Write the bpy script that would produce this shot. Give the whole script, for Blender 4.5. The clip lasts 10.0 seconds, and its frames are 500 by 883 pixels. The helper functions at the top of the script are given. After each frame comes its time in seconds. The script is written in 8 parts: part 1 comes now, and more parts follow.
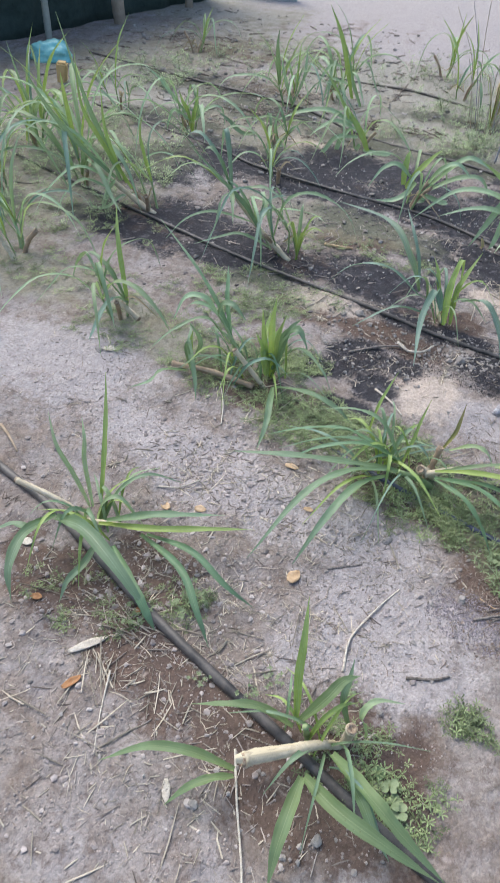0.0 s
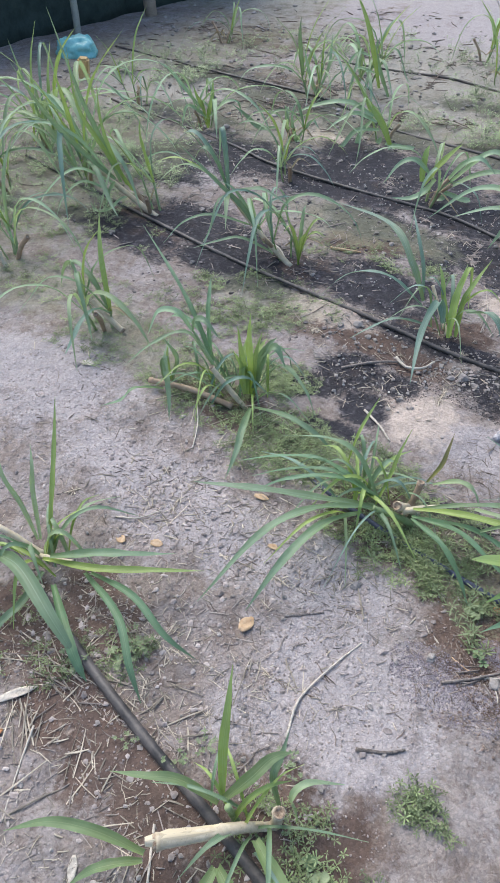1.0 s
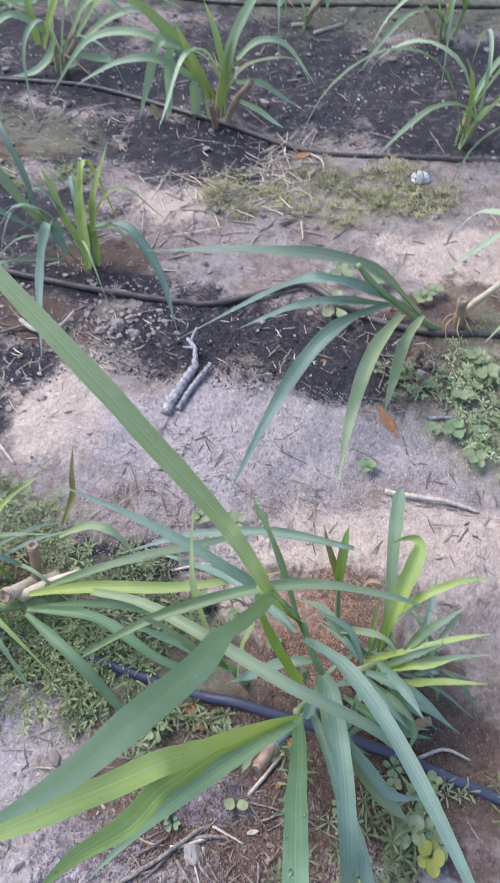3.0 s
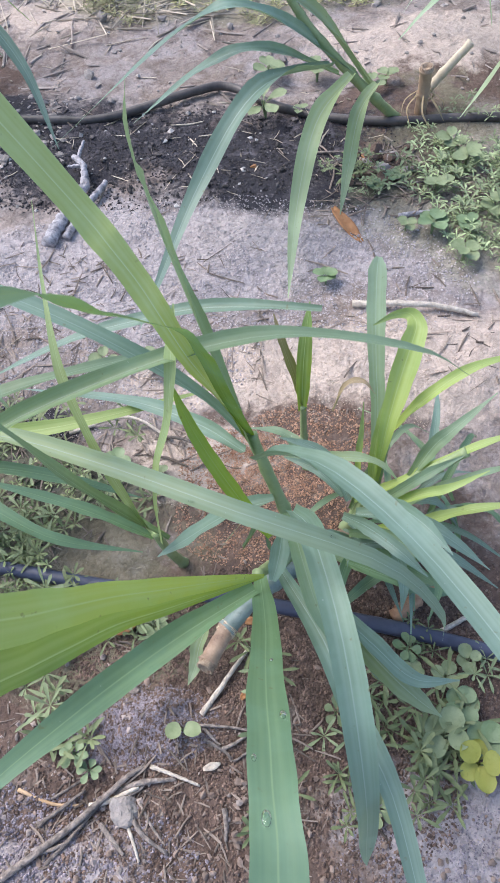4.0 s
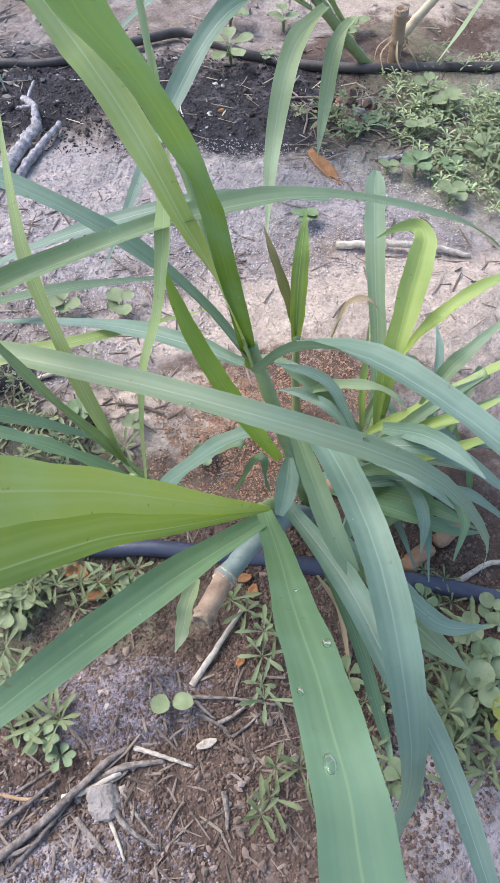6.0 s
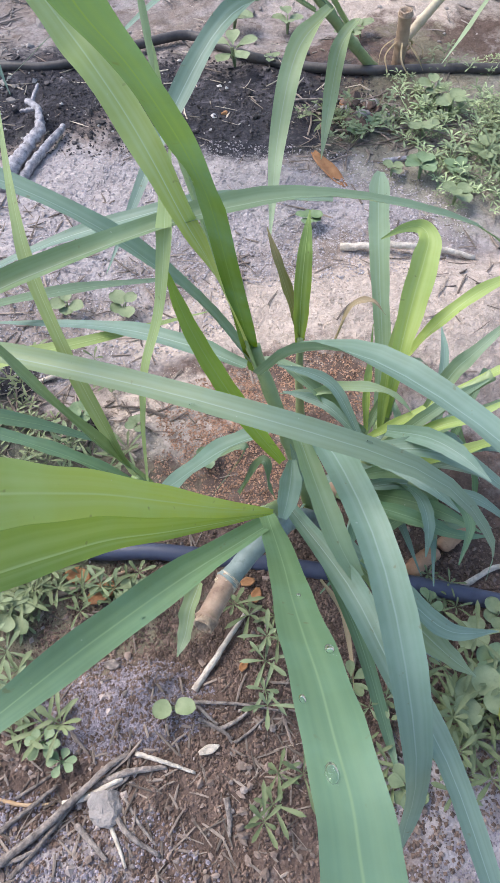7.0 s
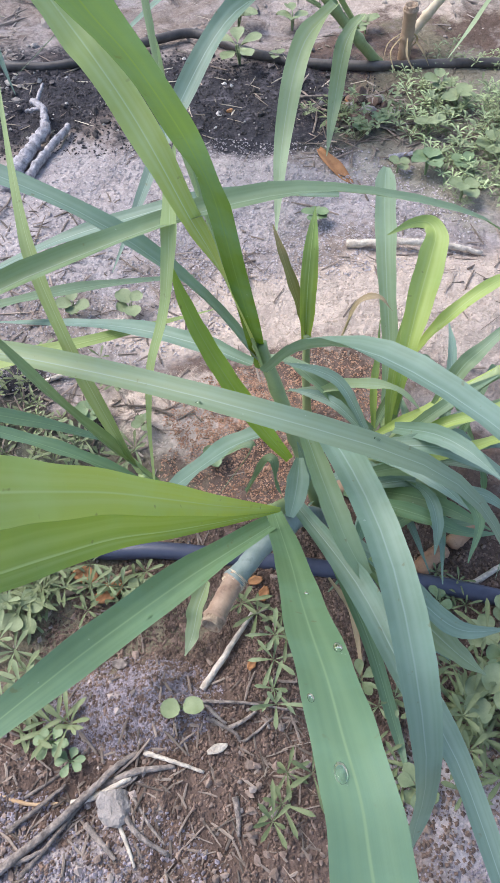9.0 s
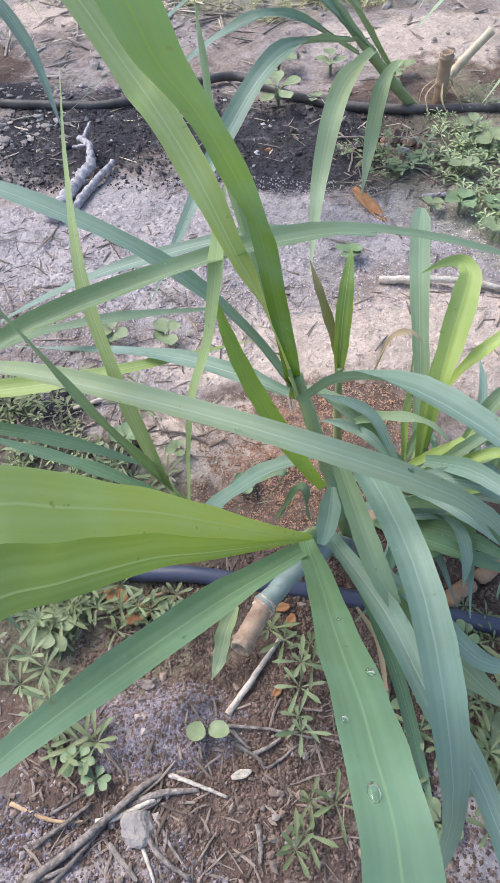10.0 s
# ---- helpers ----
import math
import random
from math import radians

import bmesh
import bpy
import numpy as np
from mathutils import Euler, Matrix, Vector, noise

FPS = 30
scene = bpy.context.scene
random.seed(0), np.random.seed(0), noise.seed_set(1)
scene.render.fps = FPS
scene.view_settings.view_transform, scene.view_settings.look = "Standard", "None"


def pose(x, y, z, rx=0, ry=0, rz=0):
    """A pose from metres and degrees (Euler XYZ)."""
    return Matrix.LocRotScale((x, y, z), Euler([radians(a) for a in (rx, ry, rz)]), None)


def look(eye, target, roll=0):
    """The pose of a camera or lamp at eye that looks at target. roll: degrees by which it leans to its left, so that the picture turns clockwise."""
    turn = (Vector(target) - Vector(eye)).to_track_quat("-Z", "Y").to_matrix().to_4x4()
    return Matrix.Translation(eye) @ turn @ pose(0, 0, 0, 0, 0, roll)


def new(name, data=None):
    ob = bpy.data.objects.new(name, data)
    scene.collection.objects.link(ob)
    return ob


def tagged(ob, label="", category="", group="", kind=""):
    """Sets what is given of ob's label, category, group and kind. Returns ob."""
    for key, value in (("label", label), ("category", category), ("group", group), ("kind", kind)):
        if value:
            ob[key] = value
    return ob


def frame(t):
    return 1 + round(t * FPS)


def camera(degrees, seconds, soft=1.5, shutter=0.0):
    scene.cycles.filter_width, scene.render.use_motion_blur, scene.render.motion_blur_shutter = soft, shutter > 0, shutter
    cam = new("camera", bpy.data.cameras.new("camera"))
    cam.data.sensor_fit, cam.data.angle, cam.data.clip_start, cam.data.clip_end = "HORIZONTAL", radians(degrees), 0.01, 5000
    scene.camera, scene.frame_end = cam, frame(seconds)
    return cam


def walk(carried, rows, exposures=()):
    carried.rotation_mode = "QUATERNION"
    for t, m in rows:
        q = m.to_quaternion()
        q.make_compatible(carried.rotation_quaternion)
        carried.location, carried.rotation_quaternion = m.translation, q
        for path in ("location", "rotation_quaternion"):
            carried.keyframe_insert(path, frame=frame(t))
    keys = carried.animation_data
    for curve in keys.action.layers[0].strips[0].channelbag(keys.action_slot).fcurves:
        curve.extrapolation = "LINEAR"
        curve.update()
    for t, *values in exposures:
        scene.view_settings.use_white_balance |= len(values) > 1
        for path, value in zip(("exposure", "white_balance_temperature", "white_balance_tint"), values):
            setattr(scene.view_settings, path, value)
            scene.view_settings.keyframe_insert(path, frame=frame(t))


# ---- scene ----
cam = camera(41.0, 10.0, soft=1.0, shutter=0.12)
PATH = [
    (0, (-0.352, -1.214, 1.503), (-0.901, 0.145, 0.143), 2.7),
    (0.2, (-0.316, -1.180, 1.508), (-0.884, 0.018, 0.147), -1.4),
    (0.5, (-0.261, -1.092, 1.477), (-1.001, 0.178, 0.120), -4.2),
    (0.7, (-0.228, -1.026, 1.512), (-0.909, 0.211, 0.240), -2.8),
    (1, (-0.199, -0.932, 1.485), (-0.883, 0.340, 0.101), -0.7),
    (1.2, (-0.216, -0.866, 1.496), (-0.874, 0.326, 0.171), -1.4),
    (1.5, (-0.222, -0.695, 1.424), (-0.778, 0.560, -0.031), -2.2),
    (1.7, (-0.208, -0.599, 1.427), (-0.613, 0.657, 0.060), -3.8),
    (2, (-0.185, -0.508, 1.383), (-0.553, 0.780, -0.103), -5.7),
    (2.2, (-0.150, -0.455, 1.354), (-0.474, 0.820, -0.016), -5.9),
    (2.5, (-0.047, -0.312, 1.290), (-0.375, 1.045, -0.142), -6.0),
    (2.7, (0.041, -0.201, 1.204), (-0.216, 1.078, -0.177), -3.0),
    (3, (0.110, -0.115, 1.132), (-0.109, 1.071, -0.464), -5.4),
    (3.2, (0.122, -0.077, 1.030), (-0.028, 1.004, -0.646), -6.6),
    (4.3, (0.107, -0.099, 0.663), (0.091, 1.005, -1.004), -5.2),
    (4.5, (0.100, -0.112, 0.641), (0.162, 0.970, -1.039), -3.2),
    (5, (0.075, -0.102, 0.614), (0.140, 1.049, -1.021), -2.5),
    (5.5, (0.077, -0.094, 0.605), (0.184, 1.025, -1.049), -0.7),
    (6, (0.068, -0.097, 0.605), (0.143, 1.022, -1.051), -0.7),
    (7.5, (0.071, -0.094, 0.599), (0.122, 1.037, -1.049), -1.8),
    (8, (0.072, -0.095, 0.599), (0.105, 1.032, -1.053), -2.7),
    (8.5, (0.070, -0.093, 0.597), (0.105, 1.025, -1.061), -2.5),
    (9, (0.070, -0.094, 0.598), (0.110, 1.033, -1.054), -2.5),
    (9.5, (0.065, -0.097, 0.602), (0.073, 1.057, -1.032), -3.1),
    (10, (0.061, -0.103, 0.609), (0.037, 1.099, -0.989), -3.3),
]
walk(cam, [(t, look(eye, target, roll)) for t, eye, target, roll in PATH], [(0.0, 1.27, 6450, 5), (1.5, 1.23, 6270, 7), (2.0, 1.22, 6330, 7), (2.5, 1.36, 6250, 11), (3.2, 1.36, 6150, 14), (4.3, 1.5, 6350, 11), (10.0, 1.5, 6400, 11)])

# ---- light ----
world = bpy.data.worlds.new("sky")
scene.world = world
world.use_nodes = True
wn = world.node_tree.nodes
sky = wn.new("ShaderNodeTexSky")
sky.sky_type, sky.sun_disc = "NISHITA", False
sky.sun_elevation, sky.sun_rotation = radians(52), radians(-60)
sky.air_density, sky.dust_density, sky.ozone_density = 1.0, 2.5, 1.5
world.node_tree.links.new(sky.outputs[0], wn["Background"].inputs["Color"])
wn["Background"].inputs["Strength"].default_value = 0.10
sun = new("sun", bpy.data.lights.new("sun", "SUN"))
sun.data.energy, sun.data.angle, sun.data.color = 1.0, radians(40), (1.0, 0.95, 0.88)
sun.matrix_world = look((-4.3, 2.5, 6.4), (0, 0, 0))


# ---- materials ----
class Nodes:
    """Short ways to build a node material."""

    def __init__(self, name):
        self.mat = bpy.data.materials.new(name)
        self.mat.use_nodes = True
        self.tree = self.mat.node_tree
        self.shader = self.tree.nodes["Principled BSDF"]
        self.out = self.tree.nodes["Material Output"]

    def node(self, kind, ins=None, **attrs):
        n = self.tree.nodes.new(kind)
        for k, v in attrs.items():
            setattr(n, k, v)
        for k, v in (ins or {}).items():
            self.plug(v, n.inputs[k])
        return n

    def plug(self, v, socket):
        if isinstance(v, bpy.types.NodeSocket):
            self.tree.links.new(v, socket)
        elif isinstance(v, tuple) and len(v) == 3 and socket.type == "RGBA":
            socket.default_value = (*v, 1)
        else:
            socket.default_value = v

    def noise(self, scale, detail=4, rough=0.6, vec=None, distortion=0.0):
        n = self.node("ShaderNodeTexNoise", {"Scale": scale, "Detail": detail, "Roughness": rough, "Distortion": distortion})
        if vec is not None:
            self.plug(vec, n.inputs["Vector"])
        return n.outputs["Fac"]

    def ramp(self, fac, *stops):
        n = self.node("ShaderNodeValToRGB", {"Fac": fac})
        e = n.color_ramp.elements
        while len(e) < len(stops):
            e.new(0.5)
        for el, (p, c) in zip(e, stops):
            el.position, el.color = p, (*c, 1) if isinstance(c, tuple) else (c, c, c, 1)
        return n.outputs["Color"]

    def mix(self, fac, a, b, blend="MIX"):
        n = self.node("ShaderNodeMix", data_type="RGBA", blend_type=blend)
        self.plug(fac, n.inputs[0])
        self.plug(a, n.inputs[6])
        self.plug(b, n.inputs[7])
        return n.outputs[2]

    def math(self, op, a, b=0.0, clamp=False):
        n = self.node("ShaderNodeMath", operation=op, use_clamp=clamp)
        self.plug(a, n.inputs[0])
        self.plug(b, n.inputs[1])
        return n.outputs[0]

    def bump(self, height, strength, distance, normal=None):
        n = self.node("ShaderNodeBump", {"Height": height, "Strength": strength, "Distance": distance})
        if normal is not None:
            self.plug(normal, n.inputs["Normal"])
        return n.outputs["Normal"]

    def attr(self, name):
        return self.node("ShaderNodeAttribute", attribute_name=name).outputs["Fac"]

    def ragged(self, name, coarse, fine, strength=1.0):
        """A patch whose edge is broken up by coarse and fine grain."""
        m = self.math("ADD", self.attr(name), self.math("MULTIPLY", self.math("SUBTRACT", coarse, 0.5), 1.9))
        m = self.math("ADD", m, self.math("MULTIPLY", self.math("SUBTRACT", fine, 0.5), 1.1))
        return self.ramp(m, (0.30, 0.0), (0.72, strength))

    def pos(self):
        return self.node("ShaderNodeNewGeometry").outputs["Position"]

    def island(self):
        return self.node("ShaderNodeNewGeometry").outputs["Random Per Island"]

    def rand(self):
        return self.node("ShaderNodeObjectInfo").outputs["Random"]

    def done(self, color, rough=0.6, normal=None, **more):
        self.plug(color, self.shader.inputs["Base Color"])
        self.plug(rough, self.shader.inputs["Roughness"])
        if normal is not None:
            self.plug(normal, self.shader.inputs["Normal"])
        for k, v in more.items():
            self.plug(v, self.shader.inputs[k.replace("_", " ")])
        return self.mat


def soil_material():
    n = Nodes("soil")
    p = n.pos()
    big = n.noise(1.7, 5, 0.6, p)
    mid = n.noise(14, 6, 0.65, p)
    fine = n.noise(90, 5, 0.7, p)
    wob = n.node("ShaderNodeTexNoise", {"Vector": p, "Scale": 130.0, "Detail": 3}).outputs["Color"]
    warp = n.node("ShaderNodeVectorMath", {0: p, 1: n.node("ShaderNodeVectorMath", {0: wob, 3: 0.016}, operation="SCALE").outputs[0]}, operation="ADD").outputs[0]
    crumb = n.node("ShaderNodeTexVoronoi", {"Vector": warp, "Scale": 210.0, "Randomness": 1.0})
    crumb2 = n.node("ShaderNodeTexVoronoi", {"Vector": warp, "Scale": 85.0, "Randomness": 1.0})
    tone = n.node("ShaderNodeSeparateColor", {"Color": crumb.outputs["Color"]}).outputs[0]
    tone2 = n.node("ShaderNodeSeparateColor", {"Color": crumb2.outputs["Color"]}).outputs[1]
    dry = n.mix(n.ramp(big, (0.36, 0.0), (0.62, 1.0)), (0.318, 0.270, 0.242), (0.396, 0.352, 0.338))
    dry = n.mix(n.ramp(n.noise(4.6, 5, 0.65, p, 0.6), (0.40, 0.0), (0.66, 0.8)), dry, (0.348, 0.315, 0.320))
    dry = n.mix(n.ramp(n.noise(5.5, 6, 0.7, p, 0.8), (0.46, 0.0), (0.60, 0.75)), dry, (0.257, 0.203, 0.168))
    dry = n.mix(n.ramp(mid, (0.47, 0.0), (0.66, 0.75)), dry, (0.208, 0.166, 0.145))
    dry = n.mix(n.ramp(n.noise(38, 5, 0.75, p, 0.4), (0.52, 0.0), (0.64, 0.7)), dry, (0.16, 0.12, 0.105))
    dry = n.mix(n.ramp(n.noise(21, 5, 0.7, p, 0.3), (0.55, 0.0), (0.68, 0.45)), dry, (0.48, 0.415, 0.395))
    col = n.mix(n.ragged("brown", n.noise(11, 4, 0.6, p), fine, 0.92), dry, n.mix(mid, (0.07, 0.045, 0.036), (0.20, 0.138, 0.112)))
    col = n.mix(n.ragged("ash", n.noise(9, 5, 0.65, p), fine, 0.85), col, n.mix(n.noise(45, 5, 0.75, p), (0.31, 0.275, 0.272), (0.60, 0.545, 0.545)))
    col = n.mix(n.ragged("sand", n.noise(10, 4, 0.6, p), fine, 0.9), col, n.mix(n.noise(30, 5, 0.7, p), (0.40, 0.325, 0.28), (0.70, 0.59, 0.51)))
    burnt = n.mix(fine, (0.013, 0.014, 0.019), (0.050, 0.049, 0.062))
    burnt = n.mix(n.ramp(n.noise(26, 6, 0.75, p, 0.5), (0.53, 0.0), (0.69, 0.6)), burnt, (0.23, 0.212, 0.235))
    burnt = n.mix(n.ramp(n.noise(7, 4, 0.6, p), (0.58, 0.0), (0.74, 0.45)), burnt, (0.10, 0.068, 0.055))
    wet = n.ragged("wet", n.noise(8, 6, 0.7, p, 0.4), n.noise(70, 4, 0.7, p), 0.96)
    col = n.mix(wet, col, burnt)
    # grey-green: moss between the rows, and haze painted onto the far soil
    col = n.mix(n.ragged("moss_haze", n.noise(12, 5, 0.65, p), fine, 0.4), col, n.mix(fine, (0.21, 0.22, 0.13), (0.36, 0.355, 0.25)))
    spread = n.math("ADD", 0.80, n.math("MULTIPLY", tone, 0.26))
    spread = n.math("MULTIPLY", spread, n.math("ADD", 0.90, n.math("MULTIPLY", tone2, 0.18)))
    grey = n.node("ShaderNodeCombineColor", {0: spread, 1: spread, 2: spread}).outputs[0]
    col = n.mix(1.0, col, grey, "MULTIPLY")
    light = n.ramp(n.noise(330, 2, 0.5, p), (0.68, 0.0), (0.78, 0.4))
    col = n.mix(light, col, (0.56, 0.51, 0.47))
    h = n.math("ADD", n.math("MULTIPLY", crumb.outputs["Distance"], -0.6), n.math("MULTIPLY", crumb2.outputs["Distance"], -1.1))
    h = n.math("ADD", h, n.math("MULTIPLY", fine, 1.2))
    nrm = n.bump(h, 0.45, 0.005)
    nrm = n.bump(mid, 0.5, 0.02, nrm)
    rough = n.mix(wet, (0.95, 0.95, 0.95), (0.8, 0.8, 0.8))
    return n.done(col, rough, nrm, Specular_IOR_Level=0.15)


def leaf_material(name, base, tip, rib, rough=0.42, glow=0.22, through_tint=(0.30, 0.42, 0.09)):
    """A grass blade: pale midrib, fine parallel veins, drier tip and edges; a little light comes through."""
    n = Nodes(name)
    uv = n.node("ShaderNodeUVMap").outputs["UV"]
    xy = n.node("ShaderNodeSeparateXYZ", {"Vector": uv})
    across, along = xy.outputs[0], xy.outputs[1]
    off = n.math("ABSOLUTE", n.math("SUBTRACT", across, 0.5))
    stretched = n.node("ShaderNodeMapping", {"Vector": uv, "Scale": (46, 1.6, 1)}).outputs[0]
    vein = n.noise(1.0, 3, 0.6, stretched)
    p = n.pos()
    blot = n.noise(24, 4, 0.6, p)
    col = n.mix(n.ramp(along, (0.02, 0.0), (0.5, 0.6), (1.0, 1.0)), base, tip)
    col = n.mix(n.ramp(vein, (0.35, 0.0), (0.65, 0.08)), col, tuple(c * 0.7 for c in base))
    col = n.mix(n.ramp(blot, (0.48, 0.0), (0.72, 0.4)), col, tuple(min(1, c * 1.4) for c in tip))
    hue = n.math("ADD", 0.85, n.math("MULTIPLY", n.rand(), 0.3))
    grey = n.node("ShaderNodeCombineColor", {0: hue, 1: hue, 2: hue}).outputs[0]
    col = n.mix(1.0, col, grey, "MULTIPLY")
    band = n.noise(1.0, 2, 0.5, n.node("ShaderNodeMapping", {"Vector": uv, "Scale": (5, 0.7, 1)}).outputs[0])
    col = n.mix(n.ramp(band, (0.42, 0.0), (0.68, 0.45)), col, rib)
    col = n.mix(n.ramp(off, (0.008, 0.9), (0.03, 0.0)), col, rib)
    col = n.mix(n.ramp(n.noise(210, 2, 0.5, p), (0.75, 0.0), (0.78, 0.35)), col, (0.62, 0.66, 0.60))
    col = n.mix(n.ramp(n.noise(160, 2, 0.5, p), (0.70, 0.0), (0.76, 0.5)), col, (0.16, 0.13, 0.06))
    nrm = n.bump(vein, 0.08, 0.001)
    n.done(col, n.math("ADD", rough, n.math("MULTIPLY", blot, 0.16)), nrm)
    trans = n.node("ShaderNodeBsdfTranslucent", {"Color": n.mix(0.5, col, through_tint)})
    both = n.node("ShaderNodeMixShader", {0: glow, 1: n.shader.outputs[0], 2: trans.outputs[0]})
    n.plug(both.outputs[0], n.out.inputs["Surface"])
    return n.mat


def plain(name, a, b, scale=30.0, rough=0.7, bump=0.4, dist=0.002, by="pos", stretch=None, low=0.45, span=1.0, **more):
    """A two-tone weathered surface; by 'island' or 'object' shifts the tone piece by piece."""
    n = Nodes(name)
    v = n.node("ShaderNodeTexCoord").outputs["Object"] if stretch else n.pos()
    if stretch:
        v = n.node("ShaderNodeMapping", {"Vector": v, "Scale": stretch}).outputs[0]
    f = n.noise(scale, 5, 0.65, v)
    col = n.mix(n.ramp(f, (0.3, 0.0), (0.7, 1.0)), a, b)
    if by != "pos":
        r = n.island() if by == "island" else n.rand()
        g = n.math("ADD", low, n.math("MULTIPLY", r, span))
        grey = n.node("ShaderNodeCombineColor", {0: g, 1: g, 2: g}).outputs[0]
        col = n.mix(1.0, col, grey, "MULTIPLY")
    spots = n.ramp(n.noise(scale * 5, 3, 0.6, v), (0.58, 0.0), (0.72, 0.35))
    col = n.mix(spots, col, tuple(c * 0.5 for c in a))
    return n.done(col, rough, n.bump(f, bump, dist), **more)


SOIL = soil_material()
LEAF = {
    "M": leaf_material("leaf_green", (0.19, 0.28, 0.12), (0.215, 0.315, 0.215), (0.30, 0.41, 0.29), 0.42, 0.3),
    "B": leaf_material("leaf_blue_green", (0.16, 0.255, 0.175), (0.20, 0.305, 0.26), (0.33, 0.45, 0.39), 0.42, 0.28),
    "D": leaf_material("leaf_dark_green", (0.135, 0.24, 0.10), (0.145, 0.262, 0.18), (0.26, 0.39, 0.22), 0.42, 0.3),
    "Y": leaf_material("leaf_young", (0.34, 0.44, 0.08), (0.30, 0.41, 0.14), (0.44, 0.55, 0.22), 0.42, 0.25),
    "L": leaf_material("leaf_pale", (0.36, 0.46, 0.21), (0.35, 0.46, 0.30), (0.52, 0.62, 0.45), 0.45, 0.42),
}
LEAF.update({
    "G": leaf_material("leaf_fresh_deep_green", (0.22, 0.33, 0.02), (0.26, 0.38, 0.07), (0.32, 0.44, 0.14), 0.42, 0.4, (0.26, 0.42, 0.02)),
    "V": leaf_material("leaf_pale_green", (0.27, 0.36, 0.15), (0.22, 0.33, 0.19), (0.40, 0.50, 0.28), 0.45, 0.5),
    "W": leaf_material("leaf_two_tone", (0.31, 0.38, 0.18), (0.17, 0.26, 0.225), (0.33, 0.44, 0.36), 0.45, 0.3),
    # U: backlit underside painted as olive base, sky-lit top as bluer tip
    "U": leaf_material("leaf_backlit_olive", (0.165, 0.25, 0.010), (0.16, 0.29, 0.24), (0.24, 0.35, 0.10), 0.45, 0.55, (0.15, 0.26, 0.0)),
    # P: yellow-green blade, paled in colour for the sky's reflection on it
    "P": leaf_material("leaf_pale_skylit", (0.52, 0.60, 0.05), (0.43, 0.53, 0.27), (0.56, 0.66, 0.36), 0.36, 0.12),
    "E": leaf_material("leaf_yellow_olive", (0.32, 0.42, 0.02), (0.19, 0.31, 0.10), (0.46, 0.58, 0.24), 0.42, 0.25),
    "S": leaf_material("dry_sheath", (0.50, 0.40, 0.24), (0.66, 0.57, 0.42), (0.56, 0.47, 0.33), 0.75, 0.12),
    "Z": leaf_material("leaf_fresh", (0.54, 0.62, 0.07), (0.34, 0.47, 0.17), (0.54, 0.65, 0.26), 0.42, 0.2),
    "K": leaf_material("leaf_light_green", (0.38, 0.48, 0.14), (0.36, 0.47, 0.24), (0.48, 0.58, 0.34), 0.42, 0.15, (0.42, 0.56, 0.16)),
    # H: lighter copy of B; missing light and distance haze are in the colour
    "H": leaf_material("leaf_lightened", (0.30, 0.42, 0.20), (0.37, 0.50, 0.34), (0.47, 0.60, 0.44), 0.45, 0.28, (0.34, 0.50, 0.16)),
    "O": leaf_material("leaf_olive", (0.27, 0.28, 0.07), (0.21, 0.16, 0.085), (0.36, 0.34, 0.18), 0.6, 0.25),
    "T": leaf_material("leaf_dead", (0.42, 0.33, 0.20), (0.32, 0.24, 0.15), (0.48, 0.40, 0.28), 0.8, 0.15),
})
WATER = plain("water", (0.9, 0.95, 0.93), (0.95, 0.97, 0.96), 20, 0.03, 0.0, 0.001, Transmission_Weight=1.0, IOR=1.33)
CANE = plain("cane_dry", (0.28, 0.19, 0.125), (0.46, 0.35, 0.25), 26, 0.6, 0.4, 0.002)
CANE_BROWN = plain("cane_weathered", (0.20, 0.12, 0.085), (0.52, 0.38, 0.28), 48, 0.6, 0.5, 0.002)
CANE_PALE = plain("cane_sheath", (0.44, 0.36, 0.24), (0.72, 0.63, 0.48), 40, 0.6, 0.4, 0.002)
CANE_GREEN = plain("cane_green", (0.21, 0.29, 0.11), (0.35, 0.43, 0.23), 18, 0.45, 0.3, 0.002)
CANE_BLUE = plain("cane_waxy", (0.16, 0.22, 0.205), (0.30, 0.36, 0.34), 40, 0.55, 0.3, 0.002)
PITH = plain("cane_pith", (0.17, 0.105, 0.07), (0.56, 0.45, 0.33), 160, 0.9, 0.8, 0.003)
HOSE = plain("hose_plastic", (0.024, 0.022, 0.024), (0.15, 0.13, 0.122), 16, 0.5, 0.3, 0.001)
# dark hose whose blue is sky light put into the colour
HOSE_SKYLIT = plain("hose_sky_tinted", (0.038, 0.046, 0.085), (0.09, 0.102, 0.155), 10, 0.42, 0.25, 0.001)
TWIG = plain("twig_bark", (0.15, 0.115, 0.095), (0.33, 0.27, 0.225), 45, 0.9, 0.5, 0.002, "island", low=0.5, span=0.9)
TWIG_GREY = plain("twig_greyed", (0.27, 0.225, 0.20), (0.45, 0.385, 0.345), 45, 0.9, 0.5, 0.002, "island", low=0.55, span=0.75)
TWIG_ONE = plain("stick_bark", (0.09, 0.075, 0.068), (0.36, 0.305, 0.27), 150, 0.9, 1.0, 0.004, "object", low=0.6, span=0.8)
STICK_PALE = plain("stick_bleached", (0.45, 0.38, 0.31), (0.78, 0.71, 0.62), 140, 0.85, 0.9, 0.004)
CHAR = plain("charred_wood", (0.16, 0.155, 0.175), (0.60, 0.575, 0.61), 130, 0.85, 0.9, 0.004)
STONE = plain("stone_grey", (0.31, 0.275, 0.255), (0.46, 0.415, 0.39), 70, 0.88, 1.0, 0.006, "island", low=0.6, span=0.5)
